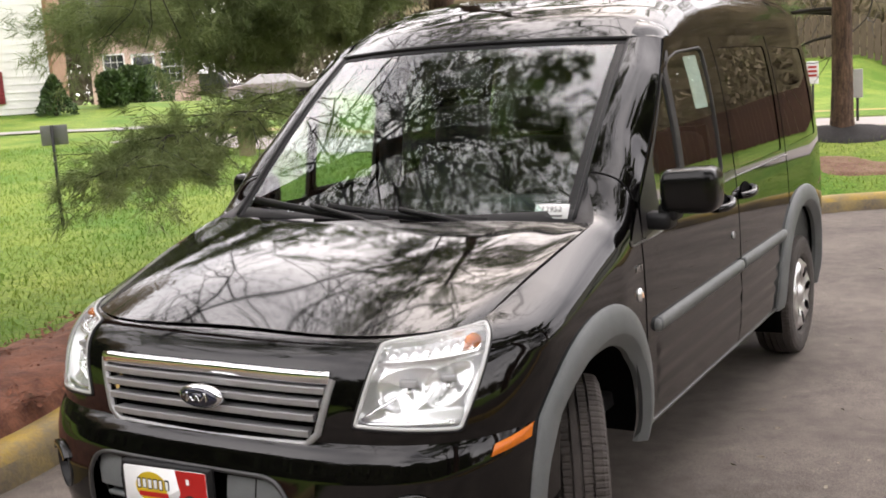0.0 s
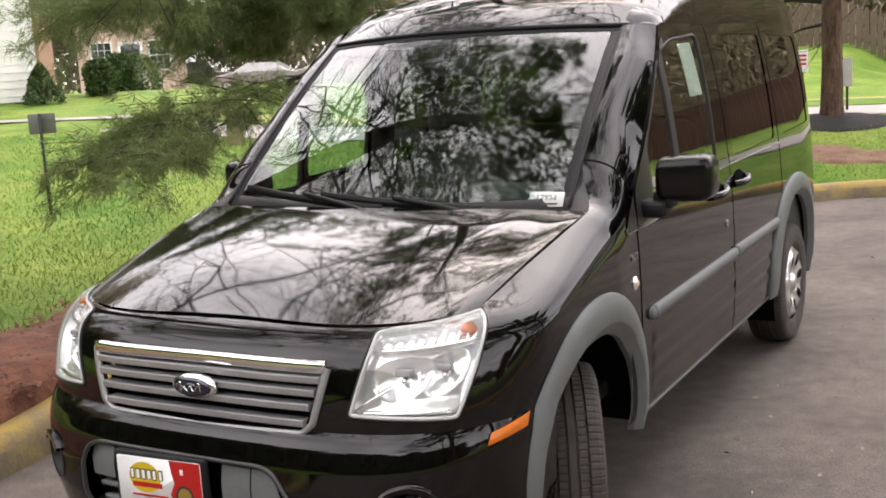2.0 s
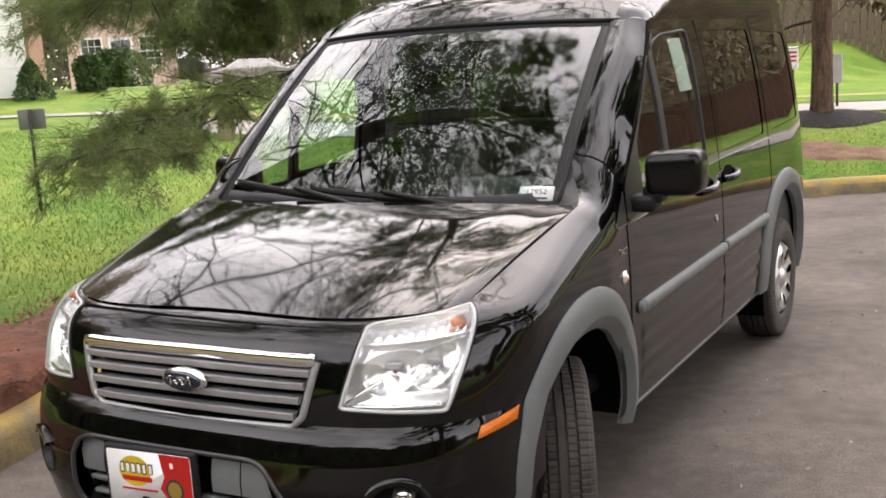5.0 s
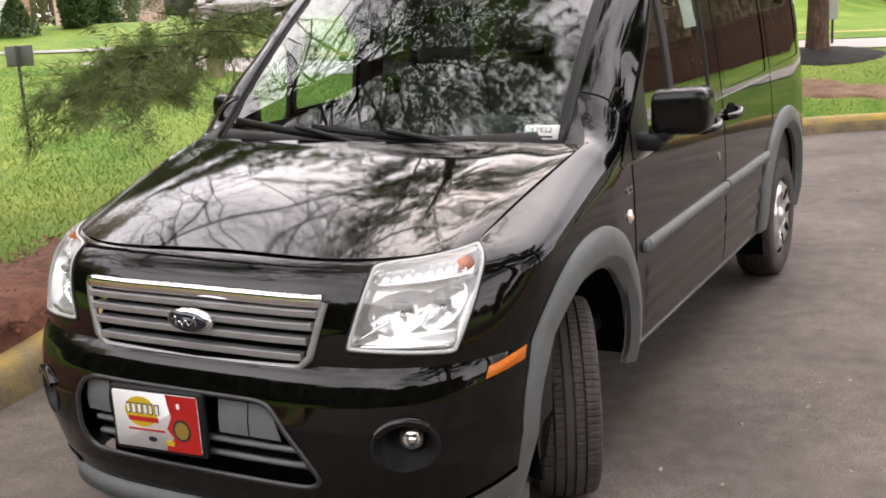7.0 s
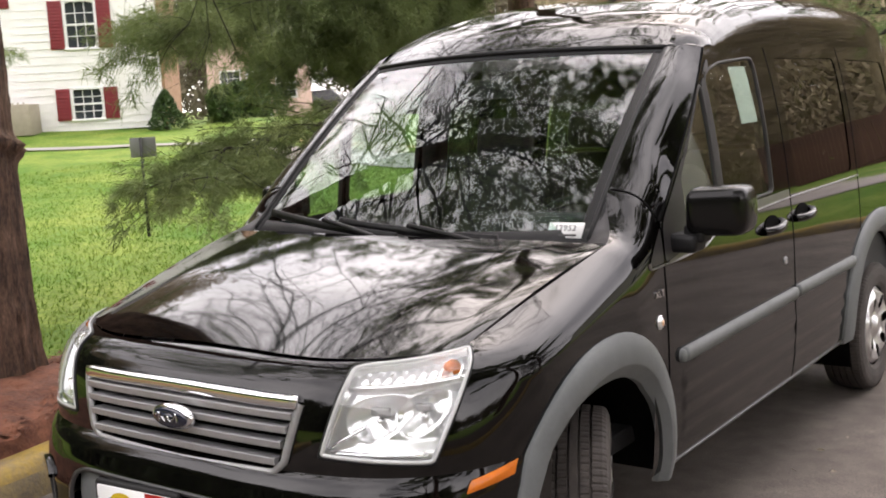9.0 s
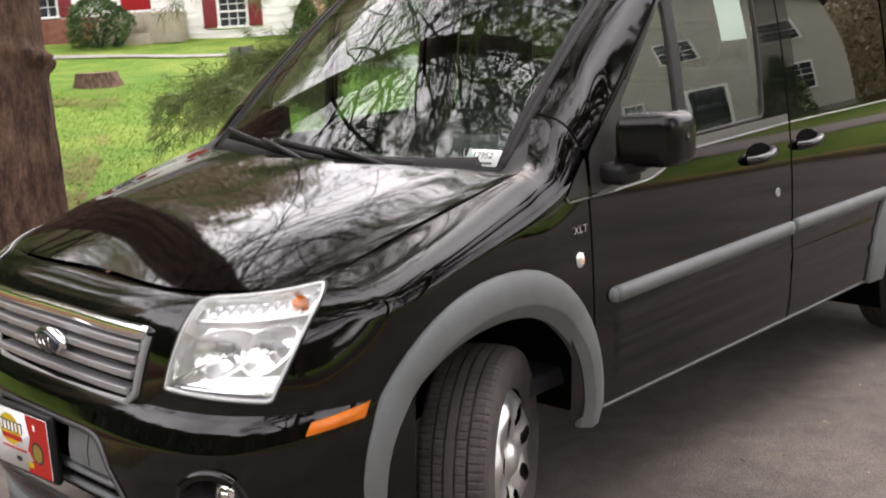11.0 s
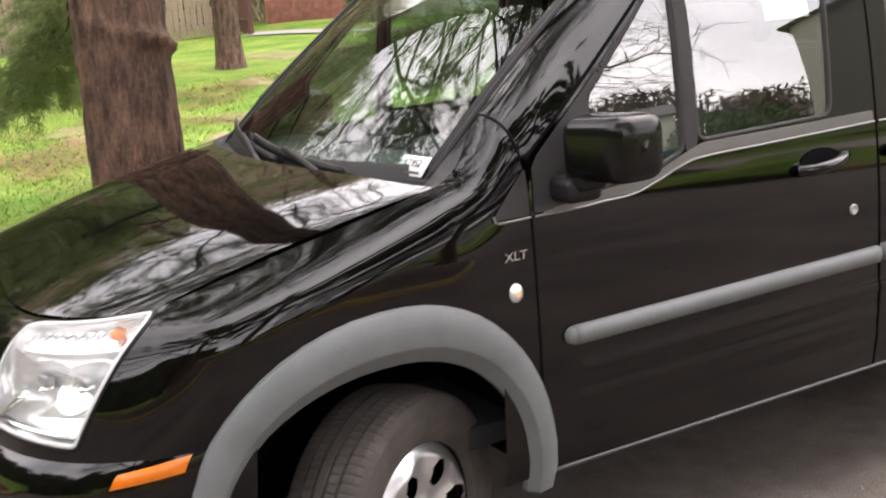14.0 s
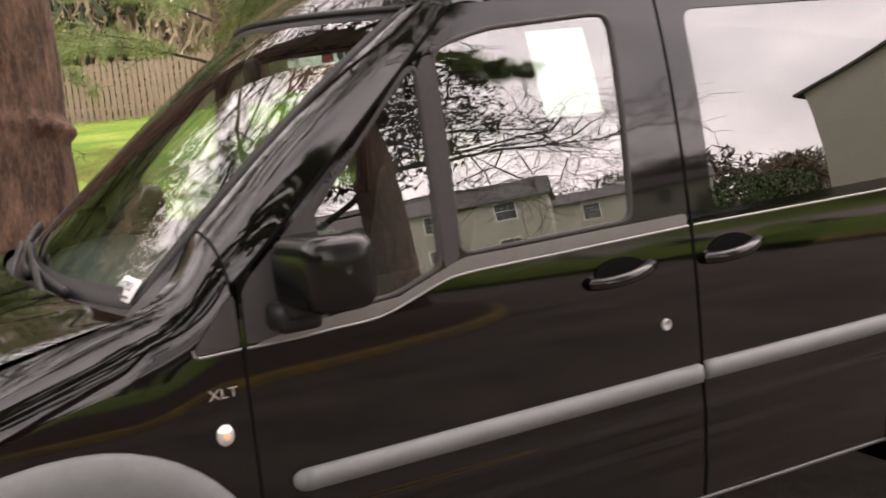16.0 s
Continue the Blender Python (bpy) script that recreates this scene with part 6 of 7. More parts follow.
budding = bare_tree(9.4, 4.0, 9.0, 0.17, 65, "twiggy tree with purple-brown buds across the road", 7, 0.8)
rgb = np.random.default_rng(19)
m = 16000
P = rgb.normal(size=(m, 3))
P *= (rgb.uniform(0.2, 1.0, (m, 1)) ** 0.5) / np.linalg.norm(P, axis=1)[:, None]
lump = np.array([noise.noise((a * 3.1, b * 3.1, c * 4.5)) for a, b, c in P])
P = P[lump > -0.08] * np.array([1.7, 2.0, 1.7]) + np.array([9.3, 5.0, 4.2])
m = len(P)
A, S = rgb.normal(size=(m, 3)) * 0.05, rgb.normal(size=(m, 3)) * 0.022
quick("buds", np.stack([P - S, P + S, P + A], 1).reshape(-1, 3), np.arange(m * 3).reshape(-1, 3), mat("purple_buds", (0.055, 0.030, 0.032), 0.8, vary=0.35, scale=3), budding, "dense small purple-brown buds")
bare_tree(13.0, 5.0, 11.0, 0.18, 67, "bare tree across the road", 7, 0.7)
bare_tree(8.0, -5.0, 12.0, 0.22, 66, "bare tree across the road", 7)
bare_tree(24.0, 4.0, 10.0, 0.2, 64, "bare tree across the road", 6)

# far woods all round
rngw = np.random.default_rng(77)
V, F = [], []
for i in range(150):
    a = 2 * math.pi * i / 150 + rngw.normal() * 0.02
    R = rngw.uniform(75, 120)
    h = rngw.uniform(9, 17)
    if 0.7 < a < 2.2:
        h *= 0.8
    x, y = R * math.sin(a), R * math.cos(a)
    m = 2400
    fine = 0.42
    base = np.array([x, y, 0.0]) + np.stack([rngw.normal(0, 1.9, m), rngw.normal(0, 1.9, m), rngw.triangular(-0.5, h * 0.5, h * 0.85, m)], 1)
    tip = base + np.stack([rngw.normal(0, 1.3 * fine, m), rngw.normal(0, 1.3 * fine, m), rngw.uniform(0.2, h * 0.2 * fine, m)], 1)
    s = np.stack([np.full(m, math.cos(a)), np.full(m, -math.sin(a)), np.zeros(m)], 1) * rngw.uniform(0.06, 0.3, (m, 1)) * fine ** 0.5
    V.append(np.stack([base - s, base + s, tip], 1).reshape(-1, 3))
V = np.concatenate(V)
WOODS = mat("far_wood", (0.075, 0.058, 0.045), 0.95, scale=0.05, color2=(0.13, 0.115, 0.07))
tagged(quick("far_woods", V, np.arange(len(V)).reshape(-1, 3), WOODS), "bare brown woods on the horizon", "woods", kind="stuff")


belt = []
for i in range(175):
    a = math.pi * (0.62 + 0.95 * i / 70 if i < 70 else -0.16 + 0.27 * (i - 70) / 50 if i < 120 else 1.34 + 0.33 * (i - 120) / 55) + rngw.normal() * 0.02
    R = rngw.uniform(30, 42) if i < 70 else rngw.uniform(36, 46)
    h = rngw.uniform(11, 16) if i < 120 else rngw.uniform(19, 25)
    x, y = 2 + R * math.sin(a), R * math.cos(a)
    m = 2000 if i < 70 else 4200
    small = 1.0 if i < 70 else 0.34
    base = np.array([x, y, 0.0]) + np.stack([rngw.normal(0, 1.4, m), rngw.normal(0, 1.4, m), rngw.uniform(-0.3, h * 0.85, m)], 1)
    tip = base + np.stack([rngw.normal(0, 0.6 * small, m), rngw.normal(0, 0.6 * small, m), rngw.uniform(0.1, h * 0.12 * small, m)], 1)
    s = np.stack([np.full(m, math.cos(a)), np.full(m, -math.sin(a)), np.zeros(m)], 1) * rngw.uniform(0.05, 0.22, (m, 1)) * small
    belt.append(np.stack([base - s, base + s, tip], 1).reshape(-1, 3))
# unseen belt, added to block the horizon sky from the front's reflections
V = np.concatenate(belt[:70])
tagged(quick("wood_belt", V, np.arange(len(V)).reshape(-1, 3), mat("evergreen_belt", (0.03, 0.045, 0.02), 0.95, scale=0.1, color2=(0.07, 0.075, 0.04))), "unseen belt of evergreen woods added to darken the van's front", "woods", kind="stuff")
V = np.concatenate(belt[70:])
tagged(quick("bare_woods", V, np.arange(len(V)).reshape(-1, 3), mat("pale_bare_wood", (0.21, 0.165, 0.105), 0.95, scale=0.15, color2=(0.40, 0.33, 0.21))), "pale bare woods behind the fences", "woods", kind="stuff")


def shrub(x, y, rx, h, seed, cone, label, n=2600, leaf=0.06, material=LEAF):
    rng = np.random.default_rng(seed)
    z0 = land(x, y)
    t = rng.uniform(0, 1, n) ** 0.8
    a = rng.uniform(0, 2 * math.pi, n)
    prof = (1 - t) ** 0.75 if cone else np.sqrt(np.maximum(0, 1 - (2 * t - 0.9) ** 2 * 0.8))
    rr = rx * prof * rng.uniform(0.55, 1.0, n) ** 0.5 * (1 + 0.22 * np.sin(3 * a + seed) * np.sin(7 * t + seed))
    P = np.stack([x + rr * np.cos(a), y + rr * np.sin(a), z0 + h * t], 1)
    A = rng.normal(size=(n, 3)) + np.stack([np.cos(a), np.sin(a), np.full(n, 0.4)], 1)
    A /= np.linalg.norm(A, axis=1)[:, None]
    S = np.cross(A, rng.normal(size=(n, 3)))
    S /= np.linalg.norm(S, axis=1)[:, None]
    L = leaf * rng.uniform(0.6, 1.3, (n, 1))
    V = np.stack([P - S * L * 0.45, P + S * L * 0.45, P + A * L], 1).reshape(-1, 3)
    s = tagged(new("shrub"), label, "shrub", "evergreen shrubs")
    for b in (0.3, 1.7, 3.1, 4.6):
        link("stem", *tube([(x, y, z0 - 0.05), (x + rx * 0.3 * math.cos(b), y + rx * 0.3 * math.sin(b), z0 + h * 0.4), (x + rx * 0.4 * math.cos(b), y + rx * 0.4 * math.sin(b), z0 + h * 0.7)], 0.03, 0.01, 5), TWIG, s)
    quick("leaves", V, np.arange(n * 3).reshape(-1, 3), material, s)
    return s

# ---- the white house up the lawn ----
SIDING = mat("white_siding", (0.80, 0.79, 0.76), 0.6, vary=0.04, scale=3)
BRICK = mat("red_brick", (0.1452, 0.0495, 0.033), 0.85, scale=6, bump=0.4, bump_scale=40, color2=(0.2376, 0.099, 0.066))
TANBRICK = mat("tan_brick", (0.2508, 0.132, 0.0726), 0.85, scale=6, bump=0.4, bump_scale=40, color2=(0.33, 0.198, 0.1122))
SHUTTER = mat("red_shutter", (0.1782, 0.0132, 0.01848), 0.55, vary=0.1)
DOORRED = mat("red_door", (0.33, 0.0099, 0.0132), 0.4, vary=0.06)
ROOFMAT = mat("shingle_grey", (0.066, 0.0627, 0.0594), 0.9, scale=8, bump=0.5, bump_scale=30, color2=(0.1056, 0.099, 0.0924))
BEIGE = mat("beige_trim", (0.33, 0.2904, 0.2244), 0.7, vary=0.08)
PANE = mat("window_pane", (0.03, 0.035, 0.04), 0.06, coat=0.6)
CREAM = mat("cream_siding", (0.4092, 0.3894, 0.3432), 0.65, vary=0.05, scale=2)
WOODFENCE = mat("weathered_fence", (0.17, 0.125, 0.088), 0.85, scale=3, bump=0.3, bump_scale=30, color2=(0.33, 0.25, 0.18), stretch=(1, 1, 0.3))
BROWNFENCE = mat("brown_fence", (0.065, 0.046, 0.031), 0.85, scale=3, bump=0.3, bump_scale=30, color2=(0.135, 0.098, 0.066), stretch=(1, 1, 0.3))
REDFENCE = mat("red_stained_fence", (0.070, 0.032, 0.022), 0.8, scale=3, color2=(0.115, 0.052, 0.036), stretch=(1, 1, 0.3))


def house(origin, along, wide, deep, z0, h, name_label, wall, windows, doors, gable=1.6, shutters=None, brick_from=None, brick_top=0.0, end_wall=None, front_gable=False):
    """A house by a facade corner, the facade's direction, its width; windows as (u, z, w, h)."""
    o, a = np.array([*origin, 0.0]), np.array([*along, 0.0])
    a /= np.linalg.norm(a)
    n = np.array([a[1], -a[0], 0.0])
    if n @ (np.array([2.5, -1.0, 0]) - o) < 0:
        n = -n
    M = Matrix(((a[0], n[0], 0, o[0]), (a[1], n[1], 0, o[1]), (0, 0, 1, 0), (0, 0, 0, 1)))
    hs = tagged(new("house"), name_label, "house")
    holes = [[(u, z), (u + w, z), (u + w, z + hh), (u, z + hh)] for u, z, w, hh in windows + doors]
    nu, nv = max(8, int(wide / 0.15)), max(8, int((h) / 0.15))
    front = skin(lambda u, z: np.array([u, 0.008 * ((z / 0.15) % 1.0), z]), 0, wide, nu, z0, z0 + h, nv, holes=holes)
    link("front_wall", *moved(front, M), wall, hs, smooth=False)
    link("back_wall", *moved(box_vf((wide / 2, -deep / 2 - 0.1, z0 + h / 2), (wide - 0.02, deep - 0.3, h), 0.0), M), wall, hs, smooth=False)
    for e in (0, 1):
        x = -0.02 if e == 0 else wide + 0.02
        link("end_wall", *moved(box_vf((x, -deep / 2, z0 + h / 2), (0.12, deep, h), 0.01), M), end_wall or wall, hs, smooth=False)
    # boards: thin shadow courses
    if wall in (SIDING, CREAM):
        lines = [box_vf((wide / 2, 0.012, z), (wide, 0.014, 0.012)) for z in np.arange(z0 + 0.15, z0 + h, 0.19)]
        keep = []
        for (vv, ff), z in zip(lines, np.arange(z0 + 0.15, z0 + h, 0.19)):
            cuts = sorted([(u - 0.45 if shutters else u - 0.1, u + w + (0.45 if shutters else 0.1)) for u, zz, w, hh in windows + doors if zz - 0.1 < z < zz + hh + 0.1])
            x0 = 0.0
            for c0, c1 in cuts + [(wide, wide)]:
                if c0 - x0 > 0.05 and not (brick_from is not None and z < brick_top and x0 > brick_from):
                    keep.append(box_vf(((x0 + c0) / 2, 0.012, z), (c0 - x0, 0.014, 0.012)))
                x0 = max(x0, c1)
        pack_v = merge(*keep)
        link("siding_courses", *moved(pack_v, M), wall, hs, smooth=False)
    if brick_from is not None:
        link("brick_base", *moved(box_vf(((brick_from + wide) / 2, 0.03, (z0 - 0.6 + brick_top) / 2), (wide - brick_from, 0.10, brick_top - z0 + 0.6), 0.005), M), BRICK, hs, "red brick base")
    for u, z, w, hh in windows:
        wd = link("window", *moved(merge(box_vf((u + w / 2, -0.02, z + hh + 0.03), (w + 0.12, 0.10, 0.07), 0.01), box_vf((u + w / 2, 0.0, z - 0.03), (w + 0.16, 0.14, 0.06), 0.01), box_vf((u - 0.03, -0.02, z + hh / 2), (0.06, 0.10, hh), 0.008), box_vf((u + w + 0.03, -0.02, z + hh / 2), (0.06, 0.10, hh), 0.008), box_vf((u + w / 2, -0.03, z + hh / 2), (w, 0.05, 0.05), 0.006)), M), WHITE, hs, "white sash window")
        link("pane", *moved(box_vf((u + w / 2, -0.06, z + hh / 2), (w, 0.02, hh)), M), PANE, wd, smooth=False)
        bars = merge(*[box_vf((u + w * k / 3, -0.045, z + hh / 2), (0.018, 0.02, hh)) for k in (1, 2)], *[box_vf((u + w / 2, -0.045, z + hh * k), (w, 0.02, 0.018)) for k in (0.25, 0.75)])
        link("glazing_bars", *moved(bars, M), WHITE, wd, smooth=False)
        if shutters:
            for s in (u - 0.24, u + w + 0.24):
                sh = link("shutter", *moved(box_vf((s, 0.03, z + hh / 2), (0.34, 0.05, hh + 0.06), 0.008), M), shutters, hs, "louvred shutter")
                for k in range(int(hh / 0.08)):
                    link("slat", *moved(box_vf((s, 0.058, z + 0.05 + k * 0.08), (0.28, 0.012, 0.05), 0.004), M), shutters, sh)
    for u, z, w, hh in doors:
        dr = link("house_door", *moved(merge(box_vf((u + w / 2, -0.04, z + hh / 2), (w, 0.05, hh), 0.006), *[box_vf((u + w * k, -0.012, z + hh * q), (w * 0.34, 0.012, hh * 0.26), 0.006) for k in (0.28, 0.72) for q in (0.2, 0.52, 0.82)]), M), DOORRED if shutters else PANE, hs, "panelled door")
        link("door_frame", *moved(merge(box_vf((u - 0.05, 0.0, z + hh / 2), (0.1, 0.14, hh), 0.01), box_vf((u + w + 0.05, 0.0, z + hh / 2), (0.1, 0.14, hh), 0.01), box_vf((u + w / 2, 0.0, z + hh + 0.06), (w + 0.2, 0.14, 0.12), 0.01)), M), WHITE, dr)
    # gabled roof with eaves
    e = 0.35
    zt = z0 + h
    v = [(-e, e, zt - 0.05), (wide + e, e, zt - 0.05), (wide + e, -deep / 2, zt + gable), (-e, -deep / 2, zt + gable), (-e, -deep - e, zt - 0.05), (wide + e, -deep - e, zt - 0.05)]
    v += [(a_, b_, c_ - 0.14) for a_, b_, c_ in v]
    f = [(0, 1, 2, 3), (3, 2, 5, 4), (9, 8, 7, 6), (10, 11, 8, 9), (0, 6, 7, 1), (4, 5, 11, 10), (0, 3, 9, 6), (3, 4, 10, 9), (1, 7, 8, 2), (2, 8, 11, 5)]
    if front_gable:
        hw = wide / 2
        v = [(-e, e, zt - 0.05), (hw, e, zt + gable), (wide + e, e, zt - 0.05), (-e, -deep - e, zt - 0.05), (hw, -deep - e, zt + gable), (wide + e, -deep - e, zt - 0.05)]
        v += [(a_, b_, c_ - 0.14) for a_, b_, c_ in v]
        f = [(0, 1, 4, 3), (1, 2, 5, 4), (6, 9, 10, 7), (7, 10, 11, 8), (0, 6, 7, 1), (1, 7, 8, 2), (3, 4, 10, 9), (4, 5, 11, 10), (0, 3, 9, 6), (2, 8, 11, 5)]
    link("roof", *moved((v, f), M), ROOFMAT, hs, "grey shingle roof", smooth=False)
    g = [(0, -0.02, zt), (0, -deep + 0.02, zt), (0, -deep / 2, zt + gable - 0.1), (wide, -0.02, zt), (wide, -deep + 0.02, zt), (wide, -deep / 2, zt + gable - 0.1)]
    if front_gable:
        g = [(0, 0.0, zt), (wide, 0.0, zt), (wide / 2, 0.0, zt + gable - 0.1), (0, -deep, zt), (wide, -deep, zt), (wide / 2, -deep, zt + gable - 0.1)]
    link("gable", *moved((g, [(0, 1, 2), (5, 4, 3)]), M), wall, hs, smooth=False)
    return hs, M


H, HM = house((-19.8, 16.8), (-0.736, -0.677), 8.5, 3.4, 1.2, 5.3, "white townhouse with red shutters and red door", SIDING, [(1.5, 1.50, 0.68, 0.72), (1.5, 3.25, 0.68, 1.12), (6.35, 1.98, 0.68, 0.95), (6.35, 3.95, 0.68, 1.1), (3.9, 4.3, 0.68, 1.0)], [(3.9, 2.02, 0.78, 2.0)], shutters=SHUTTER, brick_from=5.2, brick_top=1.90, end_wall=TANBRICK)
steps = tagged(new("entrance_steps"), "beige stone entrance steps with low side wall", "steps")
for k in range(4):
    link("step", *moved(box_vf((4.35, 0.35 + 0.3 * k, 1.95 - 0.17 * k - 0.35), (1.5, 0.32, 0.7), 0.01), HM), BEIGE, steps)
link("side_wall", *moved(box_vf((3.35, 0.7, 1.55), (0.75, 1.1, 0.75), 0.02), HM), BEIGE, steps)
for u in np.linspace(3.1, 4.1, 9):
    link("baluster", *moved(box_vf((u, 1.2, 1.72), (0.04, 0.04, 0.5), 0.005), HM), BEIGE, steps)
# neighbours seen past it
house((-31.3, 34.8), (-0.72, -0.69), 4.3, 4.0, 0.9, 3.6, "pale pink house beyond the lawn", mat("pink_siding", (0.62, 0.44, 0.38), 0.7, vary=0.06), [(0.6, 1.9, 0.8, 1.2), (3.0, 1.9, 0.8, 1.2)], [(1.8, 1.0, 0.8, 2.0)])
# across the road
house((12.2, 28.2), (0.83, -0.55), 9.2, 8.0, 0.7, 5.6, "cream two-storey house across the road", CREAM, [(1.2, 1.9, 1.0, 1.2), (5.9, 1.9, 0.5, 0.8), (1.2, 4.4, 1.0, 1.2), (4.0, 4.4, 1.0, 1.2)], [(3.6, 0.75, 1.0, 2.05)], gable=3.2, front_gable=True)
house((44.0, 29.0), (0.55, -0.83), 12.0, 8.0, 0.5, 5.2, "cream house farther along the road", CREAM, [(1.5, 1.9, 1.0, 1.2), (5.0, 1.9, 1.0, 1.2), (9.0, 1.9, 1.0, 1.2), (1.5, 4.2, 1.0, 1.2), (5.0, 4.2, 1.0, 1.2), (9.0, 4.2, 1.0, 1.2)], [(7.0, 0.6, 1.0, 2.05)], gable=2.2)

house((52.0, 46.0), (0.62, -0.78), 11.0, 7.0, 1.0, 4.6, "row of small cream houses far across the road", CREAM, [(1.0, 2.0, 1.0, 1.3), (4.0, 2.0, 1.0, 1.3), (7.0, 2.0, 1.0, 1.3), (9.3, 2.0, 1.0, 1.3), (2.5, 4.0, 1.0, 1.1), (7.0, 4.0, 1.0, 1.1)], [(5.6, 1.1, 1.0, 2.05)], gable=1.2)


# ---- fences ----
def fence(p0, p1, h, material, label, wide=0.14, gap=0.05, back=1):
    p0, p1 = np.array(p0), np.array(p1)
    L = np.linalg.norm(p1 - p0)
    d = (p1 - p0) / L
    fn = tagged(new("fence"), label, "fence")
    me = None
    ang = math.degrees(math.atan2(d[1], d[0]))
    n = int(L / (wide + gap))
    vf = ([(-wide / 2, -0.01, 0), (wide / 2, -0.01, 0), (wide / 2, -0.01, h - 0.04), (0.03, -0.01, h), (-0.03, -0.01, h), (-wide / 2, -0.01, h - 0.04)], None)
    v = vf[0] + [(a, 0.012, c) for a, b, c in vf[0]]
    f = [(0, 1, 2, 3, 4, 5), (11, 10, 9, 8, 7, 6)] + [(i, 6 + i, 6 + (i + 1) % 6, (i + 1) % 6) for i in range(6)]
    first = None
    for i in range(n):
        q = p0 + d * (i + 0.5) * (wide + gap)
        if first is None:
            first = link("picket", v, f, material, fn, smooth=False)
            ob = first
        else:
            ob = new("picket", first.data)
            ob.parent = fn
        ob.matrix_basis = pose(q[0], q[1], land(q[0], q[1]) + 0.03 + 0.02 * math.sin(i * 2.3), 0, 0, ang)
    for z in (0.35, h - 0.4):
        pts = [(*(p0 + d * s), land(*(p0 + d * s)) + z) for s in np.linspace(0, L, 12)]
        nrm = np.array([-d[1], d[0], 0]) * 0.035 * back
        link("rail", *sweep([np.array(a) + nrm for a in pts], [(-0.02, -0.04), (0.02, -0.04), (0.02, 0.04), (-0.02, 0.04)]), material, fn)
    for s in np.arange(0, L, 2.4):
        q = p0 + d * s
        link("post", *box_vf((q[0] - d[1] * 0.09 * back, q[1] + d[0] * 0.09 * back, land(*q) + h / 2 - 0.1), (0.1, 0.1, h + 0.2), 0.01, rz=ang), material, fn)
    return fn


fence((-25.2, 9.1), (-27.5, 1.5), 1.45, WOODFENCE, "weathered grey picket fence at the lawn's end", 0.115, 0.035, -1)
fence((-27.5, 1.4), (-27.0, -10.0), 1.45, WOODFENCE, "weathered grey picket fence at the lawn's end", 0.115, 0.035, -1)
fence((-23.4, 9.6), (-25.1, 9.2), 1.6, REDFENCE, "red-brown stained board fence beside the house", 0.14, 0.01)
fence((2.6, 31.2), (11.5, 30.6), 1.9, REDFENCE, "tall red-brown board fence beyond the grass", 0.16, 0.01)
fence((-14.0, 31.0), (2.5, 31.2), 1.15, BROWNFENCE, "brown board fence beyond the grass", 0.16, 0.03)

# ---- shrubs, stump, posts, signs ----
shrub(-19.5, 16.6, 0.50, 0.95, 3, True, "clipped conical evergreen at the house corner", 2600, 0.07)
shrub(-21.9, 12.2, 0.75, 1.15, 4, False, "dense dark evergreen shrub beside the steps", 3600, 0.07)
for x, y, r, h, sd, lb in ((-19.6, 18.6, 0.40, 0.9, 5, "tall green shrub behind the house corner"), (-20.8, 20.5, 0.45, 1.0, 6, "tall green shrub behind the house corner"), (-28.6, 29.0, 1.0, 1.8, 7, "rounded green shrub by the far drive"), (-21.2, 33.0, 1.4, 2.0, 9, "rounded green shrub by the far drive"), (-19.0, 36.0, 2.2, 3.4, 12, "rounded green shrub by the far drive"), (-13.0, 38.0, 2.6, 3.6, 13, "rounded green shrub by the far drive")):
    shrub(x, y, r, h, sd, False, lb, 2600, 0.11)
SAW = mat("sawn_wood", (0.1848, 0.1122, 0.066), 0.85, vary=0.2, scale=20)
sx, sy = -15.3, 8.45
st = tagged(link("tree_stump", *bark_trunk(sx, sy, land(sx, sy), 0.24, 0.36, 0.33, 91, k=28), BARK), "low sawn tree stump in the lawn", "stump")
link("sawn_top", [(sx + 0.33 * math.cos(a), sy + 0.33 * math.sin(a), land(sx, sy) + 0.235) for a in np.linspace(0, 2 * math.pi, 28, endpoint=False)], [tuple(range(28))], SAW, st)
PALEGREY = mat("pale_sign", (0.42, 0.42, 0.40), 0.5, vary=0.06)
SIGNGREY = mat("sign_back", (0.2244, 0.2244, 0.2244), 0.5, 0.3, vary=0.08)
POSTMAT = mat("dark_post", (0.02, 0.02, 0.02), 0.6, vary=0.2)
TAN = mat("tan_post", (0.2376, 0.198, 0.1188), 0.8, vary=0.15)
zz = land(-7.2, 5.76)
sg = tagged(new("lawn_sign"), "small grey sign on a dark metal post in the lawn", "sign")
link("sign_post", *sweep([(-7.2, 5.76, zz - 0.1), (-7.2, 5.76, 1.32)], [(-0.035, -0.014), (0.035, -0.014), (0.035, 0.014), (-0.035, 0.014)], up=(0.6, 0.8, 0)), POSTMAT, sg)
link("sign_plate", *box_vf((-7.215, 5.80, 1.215), (0.27, 0.012, 0.21), 0.01, rz=43), SIGNGREY, sg)
zz = land(-9.9, 12.1)
tagged(link("tan_bollard", *merge(box_vf((-9.9, 12.1, zz + 0.30), (0.22, 0.22, 0.72), 0.03), box_vf((-9.9, 12.1, zz + 0.675), (0.25, 0.25, 0.05), 0.015)), TAN), "square tan wooden bollard in the grass", "bollard")
